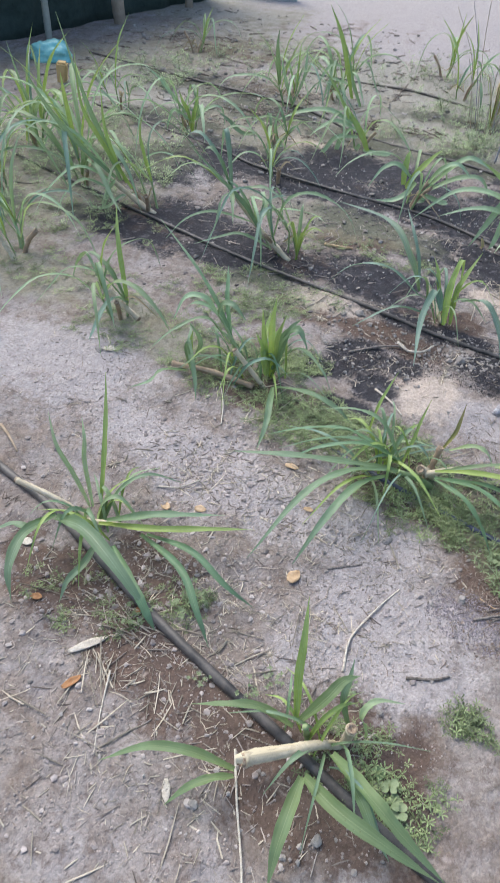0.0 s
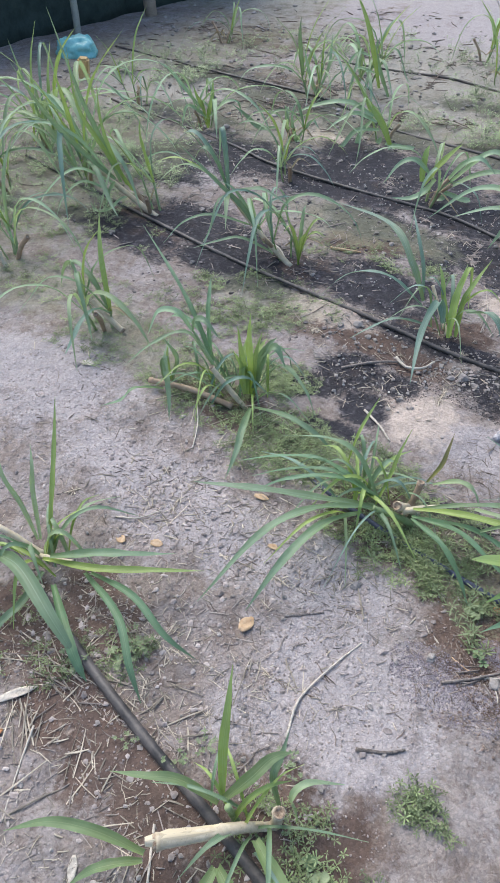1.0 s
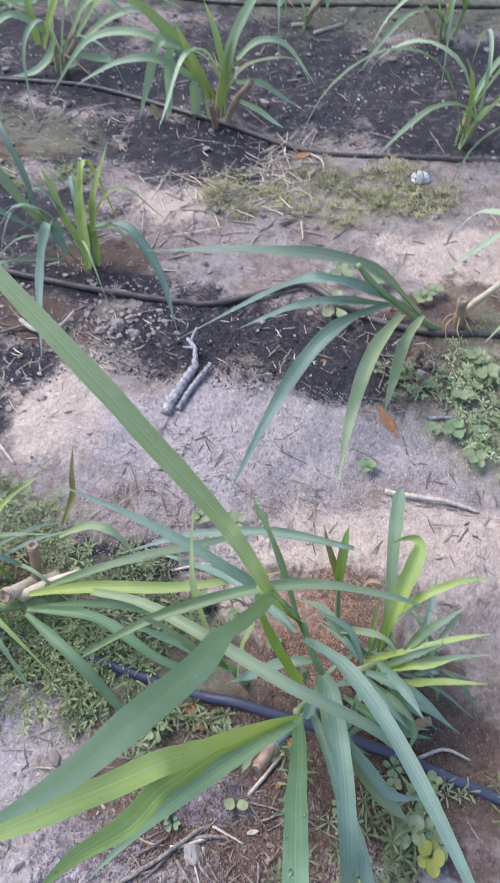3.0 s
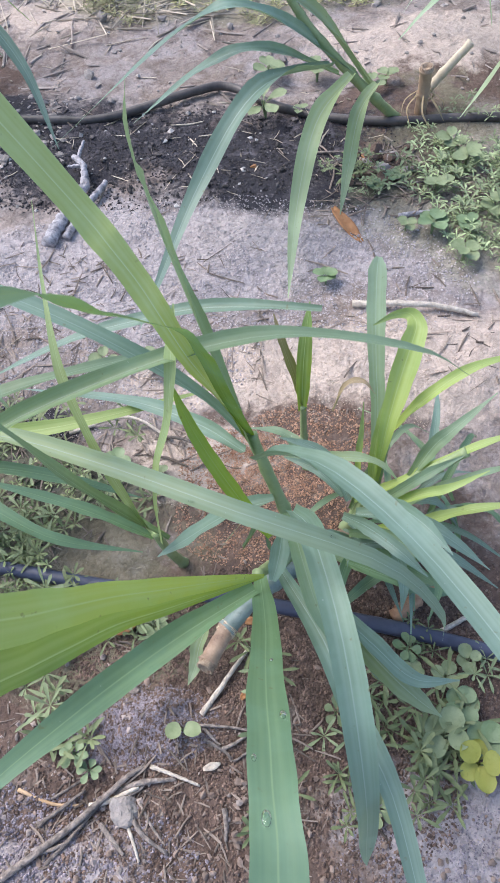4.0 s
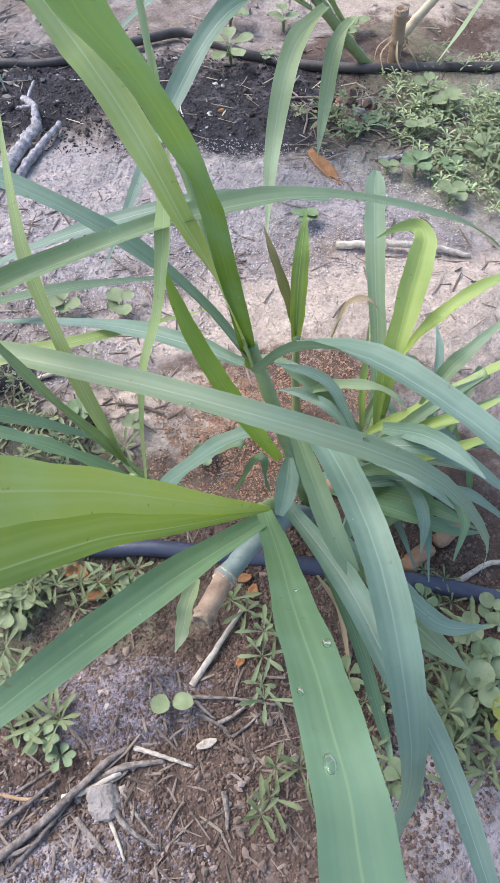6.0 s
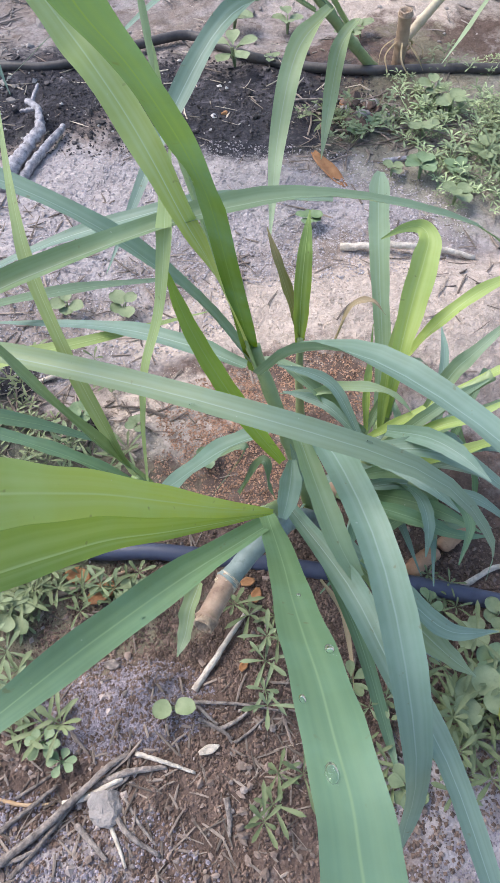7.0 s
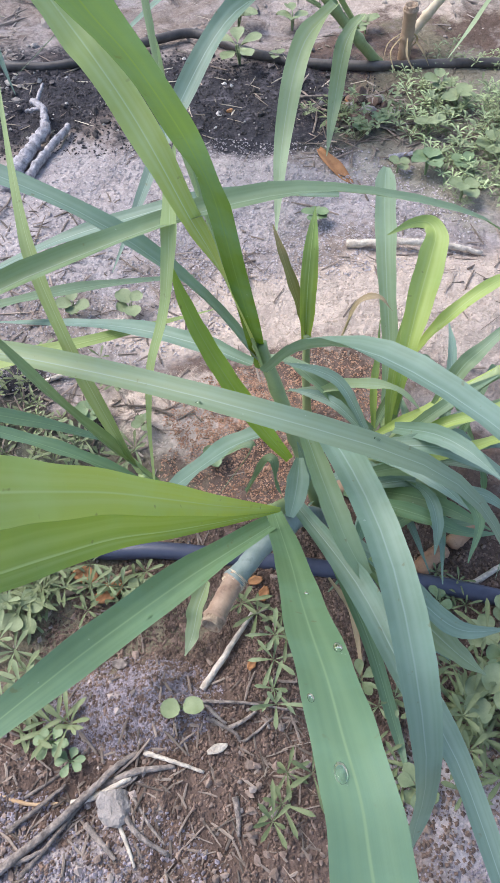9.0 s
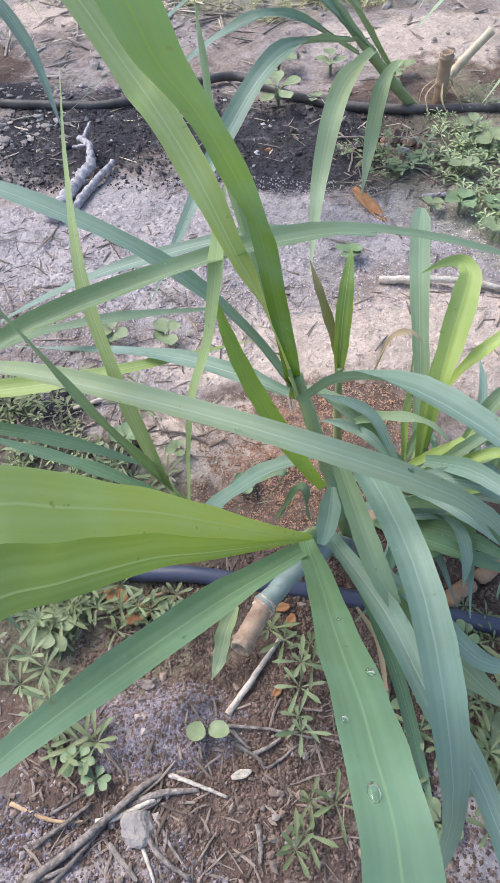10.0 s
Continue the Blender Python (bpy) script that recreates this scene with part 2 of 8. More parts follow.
CRUMB = plain("soil_crumb", (0.095, 0.062, 0.048), (0.25, 0.175, 0.14), 90, 0.95, 0.6, 0.002, "island", low=0.6, span=0.8)
CRUMB_SAND = plain("sand_crumb", (0.40, 0.31, 0.25), (0.58, 0.49, 0.41), 90, 0.95, 0.6, 0.002, "island", low=0.75, span=0.5)
CRUMB_GREY = plain("ash_crumb", (0.21, 0.18, 0.20), (0.37, 0.325, 0.355), 90, 0.95, 0.6, 0.002, "island", low=0.6, span=0.8)
DRYLEAF = plain("dry_leaf", (0.30, 0.13, 0.05), (0.46, 0.24, 0.11), 45, 0.75, 0.5, 0.002)
TANLEAF = plain("tan_dry_leaf", (0.36, 0.19, 0.11), (0.54, 0.34, 0.22), 60, 0.8, 0.6, 0.003)
CHIP = plain("wood_chip", (0.42, 0.26, 0.13), (0.64, 0.48, 0.33), 50, 0.75, 0.4, 0.002)
STRAW = plain("straw", (0.34, 0.285, 0.22), (0.56, 0.49, 0.40), 30, 0.8, 0.3, 0.001, "island")
WEED = plain("weed_leaf", (0.165, 0.215, 0.085), (0.275, 0.33, 0.16), 60, 0.6, 0.3, 0.001, "island")
WEED_PALE = plain("weed_pale_leaf", (0.225, 0.295, 0.135), (0.365, 0.44, 0.245), 60, 0.6, 0.3, 0.001, "island")
WEED_YELLOW = plain("weed_yellow_leaf", (0.34, 0.36, 0.05), (0.42, 0.44, 0.10), 60, 0.55, 0.3, 0.001, "island")
CLOVER = plain("round_leaf", (0.18, 0.28, 0.12), (0.30, 0.41, 0.22), 50, 0.5, 0.3, 0.001, "island")
NET = plain("shade_net", (0.012, 0.028, 0.025), (0.040, 0.062, 0.058), 9, 0.85, 0.8, 0.02)
POST_WOOD = plain("post_wood", (0.24, 0.19, 0.15), (0.38, 0.31, 0.25), 9, 0.85, 0.6, 0.006)
POST_GREY = plain("post_grey", (0.27, 0.28, 0.25), (0.38, 0.39, 0.36), 14, 0.7, 0.3, 0.003)
TARP = plain("tarp_pale", (0.50, 0.54, 0.58), (0.66, 0.69, 0.72), 6, 0.5, 0.6, 0.02)
BAG = plain("bag_plastic", (0.16, 0.52, 0.53), (0.40, 0.73, 0.71), 14, 0.3, 0.6, 0.01)
WHITE = plain("white_plastic", (0.70, 0.71, 0.73), (0.82, 0.82, 0.83), 30, 0.4, 0.4, 0.003)


# ---- helpers for things ----
def part(name, bm, material, parent=None, label="", smooth=True):
    """Links a bmesh as one mesh object, under a thing or a part."""
    me = bpy.data.meshes.new(name)
    bm.to_mesh(me)
    bm.free()
    return mesh_part(name, me, material, parent, label, smooth)


def mesh_part(name, me, material, parent=None, label="", smooth=True):
    if not me.materials:
        me.materials.append(material)
    if smooth:
        me.polygons.foreach_set("use_smooth", [True] * len(me.polygons))
    ob = new(name, me)
    if parent is not None:
        ob.parent = parent
        ob.matrix_parent_inverse = Matrix.Translation(-parent.location)
    return tagged(ob, label)


def raw(name, verts, faces, material, parent=None, label="", smooth=True):
    me = bpy.data.meshes.new(name)
    me.from_pydata([tuple(v) for v in verts], [], faces)
    return mesh_part(name, me, material, parent, label, smooth)


def thing(name, x, y, label, category, group="", z=None):
    ob = new(name)
    ob.empty_display_size = 0.05
    ob.location = (x, y, ground(x, y) if z is None else z)
    return tagged(ob, label, category, group)


def spline(points, steps):
    """Points evenly along a smooth line through the given ones, with their tangents."""
    p = [Vector(q) for q in points]
    p = [2 * p[0] - p[1]] + p + [2 * p[-1] - p[-2]]
    out = []
    spans = len(p) - 3
    for i in range(steps + 1):
        u = i / steps * spans
        k = min(int(u), spans - 1)
        u -= k
        a, b, c, d = p[k:k + 4]
        pt = 0.5 * (2 * b + (c - a) * u + (2 * a - 5 * b + 4 * c - d) * u * u + (3 * b - a - 3 * c + d) * u ** 3)
        tg = 0.5 * ((c - a) + 2 * (2 * a - 5 * b + 4 * c - d) * u + 3 * (3 * b - a - 3 * c + d) * u * u)
        out.append((pt, tg.normalized() if tg.length > 1e-7 else Vector((0, 0, 1))))
    return out


def tube_data(points, radius, sides=8, steps=12, nodes=0, rough=0.0, taper=1.0, rng=random, gap=None):
    """Vertices and faces of a stick along the points; nodes: swollen rings; rough: uneven bark."""
    verts, faces = [], []
    line = spline(points, steps)
    ref = Vector((0.31, 0.17, 0.93))
    ridge = [1 + rough * 2.2 * (rng.random() - 0.5) for k in range(sides)] if rough else [1.0] * sides
    for i, (p, t) in enumerate(line):
        a = t.cross(ref)
        a = a.normalized() if a.length > 1e-4 else Vector((1, 0, 0))
        b = t.cross(a)
        u = i / steps
        r = radius * (1 + (taper - 1) * u)
        if nodes:
            f = (u * nodes) % 1.0
            r *= 1 + 0.22 * math.exp(-((min(f, 1 - f)) / 0.07) ** 2)
        if rough:
            p = p + (a * (rng.random() - 0.5) + b * (rng.random() - 0.5)) * radius * rough * 1.8
            r *= 1 + rough * 0.6 * (rng.random() - 0.5)
        for k in range(sides):
            w = 2 * math.pi * k / sides
            q = r * ridge[k] * (1 + rough * 0.6 * (rng.random() - 0.5))
            verts.append(p + (a * math.cos(w) + b * math.sin(w)) * q)
        if i:
            o, m = (i - 1) * sides, i * sides
            for k in range(sides):
                faces.append((o + k, o + (k + 1) % sides, m + (k + 1) % sides, m + k))
    faces.append(tuple(range(sides))[::-1])
    faces.append(tuple(range(steps * sides, (steps + 1) * sides)))
    return verts, faces


RELIEF = [
    (0.28, 0.50, 0.20, 0.10, 0.016), (0.02, 0.36, 0.10, 0.07, 0.010), (-0.48, 0.80, 0.16, 0.16, 0.020), (-0.035, 0.050, 0.065, 0.032, 0.015), (-0.015, 0.068, 0.024, 0.014, 0.012), (0.04, 0.115, 0.05, 0.03, -0.006),
    (-1.54, 2.97, 0.30, 0.14, 0.03), (-0.97, 1.24, 0.16, 0.10, 0.015), (-0.34, 1.55, 0.20, 0.14, 0.02), (0.46, 1.36, 0.22, 0.12, 0.02),
    (0.14, 0.24, 0.16, 0.12, 0.010), (0.37, 1.12, 0.14, 0.10, 0.012), (-0.41, 0.33, 0.15, 0.12, 0.010), (-1.03, 0.58, 0.16, 0.12, 0.010),
]


def ground(x, y):
    """The height of the soil."""
    near = 1.0 / (1.0 + 0.02 * (x * x + y * y))
    h = 0.010 * noise.noise((x * 1.7, y * 1.7, 0.3)) + 0.006 * noise.noise((x * 6.1, y * 6.1, 4.0)) + 0.0055 * noise.noise((x * 19, y * 19, 7.7))
    h += (0.0032 * noise.noise((x * 55, y * 55, 2.2)) + 0.0014 * noise.noise((x * 120, y * 120, 5.2))) * near
    h += (1 - near) * 0.12 * noise.noise((x * 0.2, y * 0.2, 9.0))
    for bx, by, rx, ry, up in RELIEF:
        d = ((x - bx) / rx) ** 2 + ((y - by) / ry) ** 2
        if d < 4:
            h += up * math.exp(-d * 1.3)
    return h - 0.004


def lift(points, over=0.0):
    """Lays points given as x, y, height above the soil."""
    return [(x, y, ground(x, y) + z + over) for x, y, z in points]


# ---- the ground ----
def graded(lo, hi, fine, far, growth=1.14):
    c = list(np.arange(lo, hi, fine))
    step, v = fine, c[-1]
    while v < far:
        step *= growth
        v += step
        c.append(v)
    step, v = fine, lo
    while v > -far:
        step *= growth
        v -= step
        c.insert(0, v)
    return c


# patches of the soil: middle x, y, half width, half depth, turn
WET_NEAR = [
    (-0.14, 0.335, 0.10, 0.035, 0), (-0.24, 0.43, 0.13, 0.055, 0),
    (-0.86, 0.8, 0.12, 0.08, 0), (-0.66, 0.74, 0.1, 0.1, 0), (-0.72, 0.6, 0.1, 0.06, 0), (-0.18, 1.04, 0.24, 0.13, 0), (0.08, 1.02, 0.24, 0.14, 0),
    (0.18, 0.92, 0.2, 0.08, 0), (-0.77, 0.9, 0.13, 0.11, 0), (-0.6, 0.93, 0.09, 0.06, 0), (-0.92, 1.52, 0.36, 0.2, -10), (-1.5, 2.45, 0.6, 0.26, -12),
    (-0.72, 2.35, 0.55, 0.24, -15), (-0.45, 1.9, 0.42, 0.22, -15), (0.6, 2.35, 0.4, 0.3, 0), (0, 2.3, 0.45, 0.36, 0), (-2.4, 2.28, 0.32, 0.28, 0),
    (-1.75, 1.62, 0.5, 0.2, -15), (-3.1, 3.9, 0.5, 0.22, 0),
]
WET_FAR = [
    (-2.33, 3.55, 0.6, 0.26, -15), (-0.26, 3.05, 1, 0.2, -8), (-0.9, 3.94, 0.6, 0.16, 0), (0.4, 2.9, 0.6, 0.2, 0), (-1.5, 1.38, 0.4, 0.12, -15),
    (0.45, 2, 0.3, 0.2, 0), (-1.5, 3.2, 0.5, 0.16, -15), (-0.5, 1.22, 0.4, 0.07, -10), (-1.25, 2.75, 0.5, 0.22, -12), (-0.2, 2.62, 0.5, 0.2, -5),
    (-1.95, 2.55, 0.45, 0.3, -12), (-1.1, 2.05, 0.35, 0.15, -12), (-2.75, 3, 0.4, 0.25, -15), (-2.2, 1.45, 0.35, 0.14, -15),
]
# ash nearby; the wide patches beyond y 4 are haze painted as pale soil
ASH_AND_HAZE = [
    (-0.13, -0.085, 0.11, 0.05, 0),
    (-0.18, -0.09, 0.08, 0.06, 0), (-0.36, -0.22, 0.26, 0.2, 0), (-1.79, 0.4, 0.42, 0.25, 0), (0.1, 0.76, 0.26, 0.12, 0), (-0.14, 0.72, 0.2, 0.13, 0),
    (-2.23, 2.18, 0.24, 0.16, 0), (0.25, -0.06, 0.08, 0.06, 0), (-1, 0.1, 0.4, 0.16, -15), (-0.02, 5.4, 3, 1.8, 0), (0.6, 4.2, 1.2, 0.5, 0),
    (-1, 8, 6, 2.5, 0), (2.2, 5, 2, 1.5, 0), (-3.2, 3.6, 0.7, 0.5, 0),
]
ASH_FAR = [
    (-0.55, 0.05, 0.25, 0.12, 0), (-0.15, 0.74, 0.3, 0.14, 0),
]
SAND_PATCHES = [
    (0.3, 0.5, 0.19, 0.09, 0), (0.02, 0.36, 0.09, 0.06, 0), (-0.48, 0.82, 0.11, 0.15, 20), (-1.54, 2.97, 0.34, 0.12, -10),
    (-0.97, 1.24, 0.18, 0.09, -10), (-0.34, 1.55, 0.17, 0.09, 0), (0.46, 1.36, 0.22, 0.12, 0), (0.1, 0.5, 0.14, 0.06, 0),
]
BROWN_NEAR = [
    (-0.13, 0.33, 0.16, 0.07, 0), (-0.02, 0.30, 0.08, 0.05, 0),
    (0.1, 0.12, 0.3, 0.15, -10), (0.3, 0.16, 0.24, 0.12, 0), (0.06, -0.02, 0.25, 0.11, 0), (-0.12, 0.12, 0.16, 0.1, 0), (0.1, 0.3, 0.15, 0.12, 0),
    (-1.15, -0.42, 0.22, 0.14, -15), (-0.47, -0.64, 0.28, 0.13, -15), (-1.05, 0.55, 0.24, 0.12, -10), (-0.4, 0.32, 0.22, 0.14, -10),
    (0.32, 1.08, 0.18, 0.12, 0), (0.12, 0.4, 0.1, 0.07, 0), (-1.05, 1.85, 0.3, 0.1, 0), (-2.12, 1.55, 0.3, 0.2, 0), (-0.55, 1.3, 0.2, 0.1, 0),
    (-1.35, 1.5, 0.25, 0.12, 0), (-3, 5, 0.6, 0.3, 0), (0.5, 1.25, 0.2, 0.12, 0), (0.33, 0.95, 0.10, 0.06, 0),
]
BROWN_FAR = [(-3.0, 4.75, 0.7, 0.2, -5), (-2.9, 5.9, 1.0, 0.3, 0), (-2.7, 3.95, 0.5, 0.16, -8),
    (-0.8, 1.12, 0.35, 0.1, -10), (-0.85, -0.55, 0.22, 0.12, -25), (-1.0, -0.3, 0.2, 0.1, -20), (-0.3, -0.5, 0.16, 0.12, -20),
]
# real moss near the rows; the far, wide ones paint distance haze
MOSS_HAZE_PATCHES = [(-3.2, 3.5, 0.8, 0.5, 0), (-2.9, 2.4, 0.6, 0.35, 0), (-3.6, 2.6, 0.6, 0.5, 0), (-3.3, 5.2, 1.0, 0.5, 0), (-2.0, 4.9, 0.9, 0.4, 0), (-3.9, 6.2, 0.9, 0.6, 0),
    (0.5, 0.9, 0.2, 0.26, 0), (-1.26, 1.22, 0.28, 0.14, -15), (-0.7, 0.45, 0.26, 0.12, -15), (-1.5, 0.7, 0.4, 0.14, -15),
    (-0.22, 0.3, 0.2, 0.14, -15), (0.05, 1.62, 0.36, 0.12, 0), (-1.3, 4.7, 1.2, 0.4, 0), (0.4, 3.7, 0.6, 0.3, 0), (-3.8, 4, 0.9, 0.9, 0),
    (-2.9, 1.6, 0.6, 0.5, 0), (-0.1, 0.14, 0.12, 0.06, 0), (-1.0, 3.4, 1.5, 0.4, 0), (0.3, 3.2, 0.8, 0.5, 0), (-2.4, 3.3, 0.9, 0.5, 0), (-1.6, 4.2, 1.2, 0.5, 0), (0.2, 4.7, 1.6, 0.9, 0), (-1.2, 2.0, 0.5, 0.16, -10),
    (-2.4, 0.85, 0.6, 0.2, 0),
]
SPOTS = {"wet": WET_NEAR + WET_FAR, "ash": ASH_AND_HAZE + ASH_FAR, "sand": SAND_PATCHES, "brown": BROWN_NEAR + BROWN_FAR, "moss_haze": MOSS_HAZE_PATCHES}


def build_ground():
    xs, ys = graded(-1.7, 0.75, 0.012, 260), graded(-0.95, 2.3, 0.012, 260)
    nx, ny = len(xs), len(ys)
    X, Y = np.meshgrid(np.array(xs), np.array(ys))
    X, Y = X.ravel(), Y.ravel()
    verts = [(x, y, ground(x, y)) for x, y in zip(X, Y)]
    faces = [(j * nx + i, j * nx + i + 1, (j + 1) * nx + i + 1, (j + 1) * nx + i) for j in range(ny - 1) for i in range(nx - 1)]
    ob = raw("ground", verts, faces, SOIL)
    def octaves(z, f):
        return np.array([sum(noise.noise((x * f * k, y * f * k, z + k)) / k ** 0.75 for k in (1, 2.7, 7.3, 19.0)) for x, y in zip(X, Y)])

    wu, wv = octaves(1.0, 3.0), octaves(8.0, 3.0)
    for name, blobs in SPOTS.items():
        m = np.zeros(len(X))
        rag = 0.40
        for bx, by, rx, ry, turn in blobs:
            c, s = math.cos(radians(turn)), math.sin(radians(turn))
            dx, dy = X - bx, Y - by
            u, v = (dx * c + dy * s) / rx + wu * rag, (dy * c - dx * s) / ry + wv * rag
            m = np.maximum(m, np.clip((1.45 - np.sqrt(u * u + v * v)) / 0.9, 0, 1))
        a = ob.data.attributes.new(name, "FLOAT", "POINT")
        a.data.foreach_set("value", m.astype(np.float32))
    return tagged(ob, "dry greyish field soil with dark wet patches and pale sand", "ground", kind="structure")


build_ground()


# ---- drip hoses ----
def hose(points, material, label, radius=0.0082):
    v, f = tube_data([(x, y, ground(x, y) + radius * 0.75 + dz) for x, y, dz in points], radius, 12, 16 * (len(points) - 1))
    ob = raw("irrigation_hose", v, f, material)
    return tagged(ob, label, "hose", "irrigation hoses")


hose([(-2.3, 0.10, -0.05), (-1.62, -0.155, 0), (-1.36, -0.235, 0), (-0.93, -0.42, 0.004), (-0.68, -0.515, 0), (-0.50, -0.575, 0), (-0.32, -0.64, 0), (0.3, -0.86, 0), (1.2, -1.2, 0)], HOSE,
     "dusty black irrigation hose beside the grass row", 0.0125)
hose([(-1.25, 0.60, -0.06), (-0.95, 0.47, -0.035), (-0.70, 0.375, -0.010), (-0.47, 0.285, 0), (-0.23, 0.232, 0), (-0.076, 0.198, 0.002), (0.01, 0.186, 0.002), (0.23, 0.138, 0.002), (0.40, 0.088, 0), (1.2, -0.15, 0)], HOSE_SKYLIT,
     "black irrigation hose under the tall grass, sky blue painted in")
hose([(-3.2, 1.95, 0), (-2.0, 1.56, 0), (-1.46, 1.41, 0), (-0.88, 1.272, 0), (-0.57, 1.208, 0), (-0.30, 1.158, 0), (-0.18, 1.152, 0), (-0.018, 1.205, 0.006), (0.055, 1.222, 0.008), (0.154, 1.145, 0.002), (0.258, 1.088, 0),
      (0.382, 1.062, 0), (0.55, 1.072, 0), (1.3, 1.0, 0)], HOSE, "black irrigation hose kinked across wet soil", 0.0082)
hose([(-3.4, 3.05, 0), (-2.29, 2.66, 0), (-1.86, 2.475, 0), (-1.33, 2.36, 0), (-0.98, 2.325, 0), (-0.75, 2.27, 0), (-0.27, 2.02, 0), (0.025, 1.867, 0), (0.383, 1.826, 0), (1.3, 1.75, 0)], HOSE,
     "black irrigation hose on dark wet soil")
hose([(-4.2, 4.2, 0), (-3.0, 3.88, 0), (-2.08, 3.66, 0), (-1.47, 3.34, 0), (-0.77, 3.13, 0), (-0.36, 3.01, 0), (0.24, 2.96, 0), (1.4, 2.9, 0)], HOSE, "black irrigation hose along the far grass row")
hose([(-2.3, 4.55, 0), (-1.83, 4.50, 0), (-1.4, 4.47, 0), (-0.9, 4.3, 0)], HOSE, "short run of black irrigation hose on dry ground")


# ---- tall grass plants ----
GRASS = "napier plants"
serial = random.Random(5)


def blade(plant, tone, width, roll, *points, steps=20, neck=0.55, ramp=0.2, crease=0.14, blunt=False, slim=False, sway=0.25):
    """One arching grass blade with a folded midrib, from its base through the points to its tip."""
    line = spline(points, steps)
    base, tip = Vector(points[0]), Vector(points[-1])
    flat = Vector((tip.x - base.x, tip.y - base.y, 0))
    side0 = Vector((-flat.y, flat.x, 0)).normalized() if flat.length > 0.02 else Vector((1, 0, 0))
    verts, faces, uvs = [], [], []
    cols = (-1, -0.55, 0, 0.55, 1)
    wave = serial.random() * 6
    for i, (p, t) in enumerate(line):
        u = i / steps
        side = (side0 - t * side0.dot(t)).normalized()
        up = side.cross(t) * -1
        turn = radians(roll) + sway * math.sin(wave + u * 4)
        s = side * math.cos(turn) + up * math.sin(turn)
        nrm = t.cross(s)
        if nrm.z < 0:
            nrm = -nrm
        prof = min(1.0, neck + (1 - neck) * u / ramp) * (1 - max(0.0, (u - 0.42) / 0.58) ** 1.7)
        if slim:
            prof = min(1.0, neck + (1 - neck) * u / ramp) * (1.0 - 0.72 * u) * min(1.0, (1 - u) / 0.12)
        if blunt:
            prof = min(1.0, neck + (1 - neck) * u / ramp) * (1.0 - 0.25 * u)
        w = max(width * 0.5 * prof, 0.0006)
        fold = (0.55 if sway > 0.1 else 0.3) * (1 - u) ** 1.5 + crease
        for c in cols:
            ripple = 0.075 * width * math.sin(u * 23 + wave + c * 1.5) * abs(c) * prof
            verts.append(p + s * (c * w * (1 - 0.3 * fold * abs(c))) + nrm * (abs(c) * w * fold + ripple))
            uvs.append(((c + 1) / 2, u))
        if i:
            o, m = (i - 1) * 5, i * 5
            faces += [(o + k, o + k + 1, m + k + 1, m + k) for k in range(4)]
    me = bpy.data.meshes.new("blade")
    me.from_pydata([tuple(v) for v in verts], [], faces)
    layer = me.uv_layers.new(name="UVMap")
    for loop in me.loops:
        layer.data[loop.index].uv = uvs[loop.vertex_index]
    dead = {"T": "dry tan dead blade", "Y": "fresh yellow-green blade"}
    return mesh_part("blade", me, LEAF[tone], plant, dead.get(tone, ""))


def leaf(plant, tone, points, widths, rolls=(0,), face=None, fold=0.2, halves=(1, 1), name="blade", label=""):
    """A broad blade along the points with a width at each, rolled about its length or turned to face a way;
    folded along its midrib, with halves of their own share of the width."""
    steps = 5 * (len(points) - 1)
    verts, faces, uvs, last = [], [], [], None
    cols = (-1, -0.7, -0.35, 0, 0.35, 0.7, 1)
    wave = serial.random() * 6
    for i, (p, t) in enumerate(spline(points, steps)):
        u = i / steps
        w = float(np.interp(u, np.linspace(0, 1, len(widths)), widths)) * 0.5
        turn = radians(float(np.interp(u, np.linspace(0, 1, max(2, len(rolls))), rolls if len(rolls) > 1 else rolls * 2)))
        s = t.cross(Vector(face)) if face else Vector((t.y, -t.x, 0))
        s = s.normalized() if s.length > 0.05 or last is None else (last - t * last.dot(t)).normalized()
        if last is not None and s.dot(last) < 0:
            s = -s
        last = s
        q = s * math.cos(turn) + t.cross(s) * math.sin(turn)
        n = q.cross(t)
        if face and n.dot(Vector(face)) < 0:
            n = -n
        for c in cols:
            ripple = 0.09 * w * math.sin(u * 19 + wave + c * 1.5) * c * c
            side = w * (halves[0] if c < 0 else halves[1]) * (1 + 0.035 * math.sin(u * 41 + wave + c))
            verts.append(p + q * (c * side) + n * (abs(c) * side * fold + ripple))
            uvs.append(((c + 1) / 2, u))
        if i:
            o, m = (i - 1) * 7, i * 7
            faces += [(o + k, o + k + 1, m + k + 1, m + k) for k in range(6)]
    me = bpy.data.meshes.new(name)
    me.from_pydata([tuple(v) for v in verts], [], faces)
    layer = me.uv_layers.new(name="UVMap")
    for loop in me.loops:
        layer.data[loop.index].uv = uvs[loop.vertex_index]
    return mesh_part(name, me, LEAF[tone], plant, label)


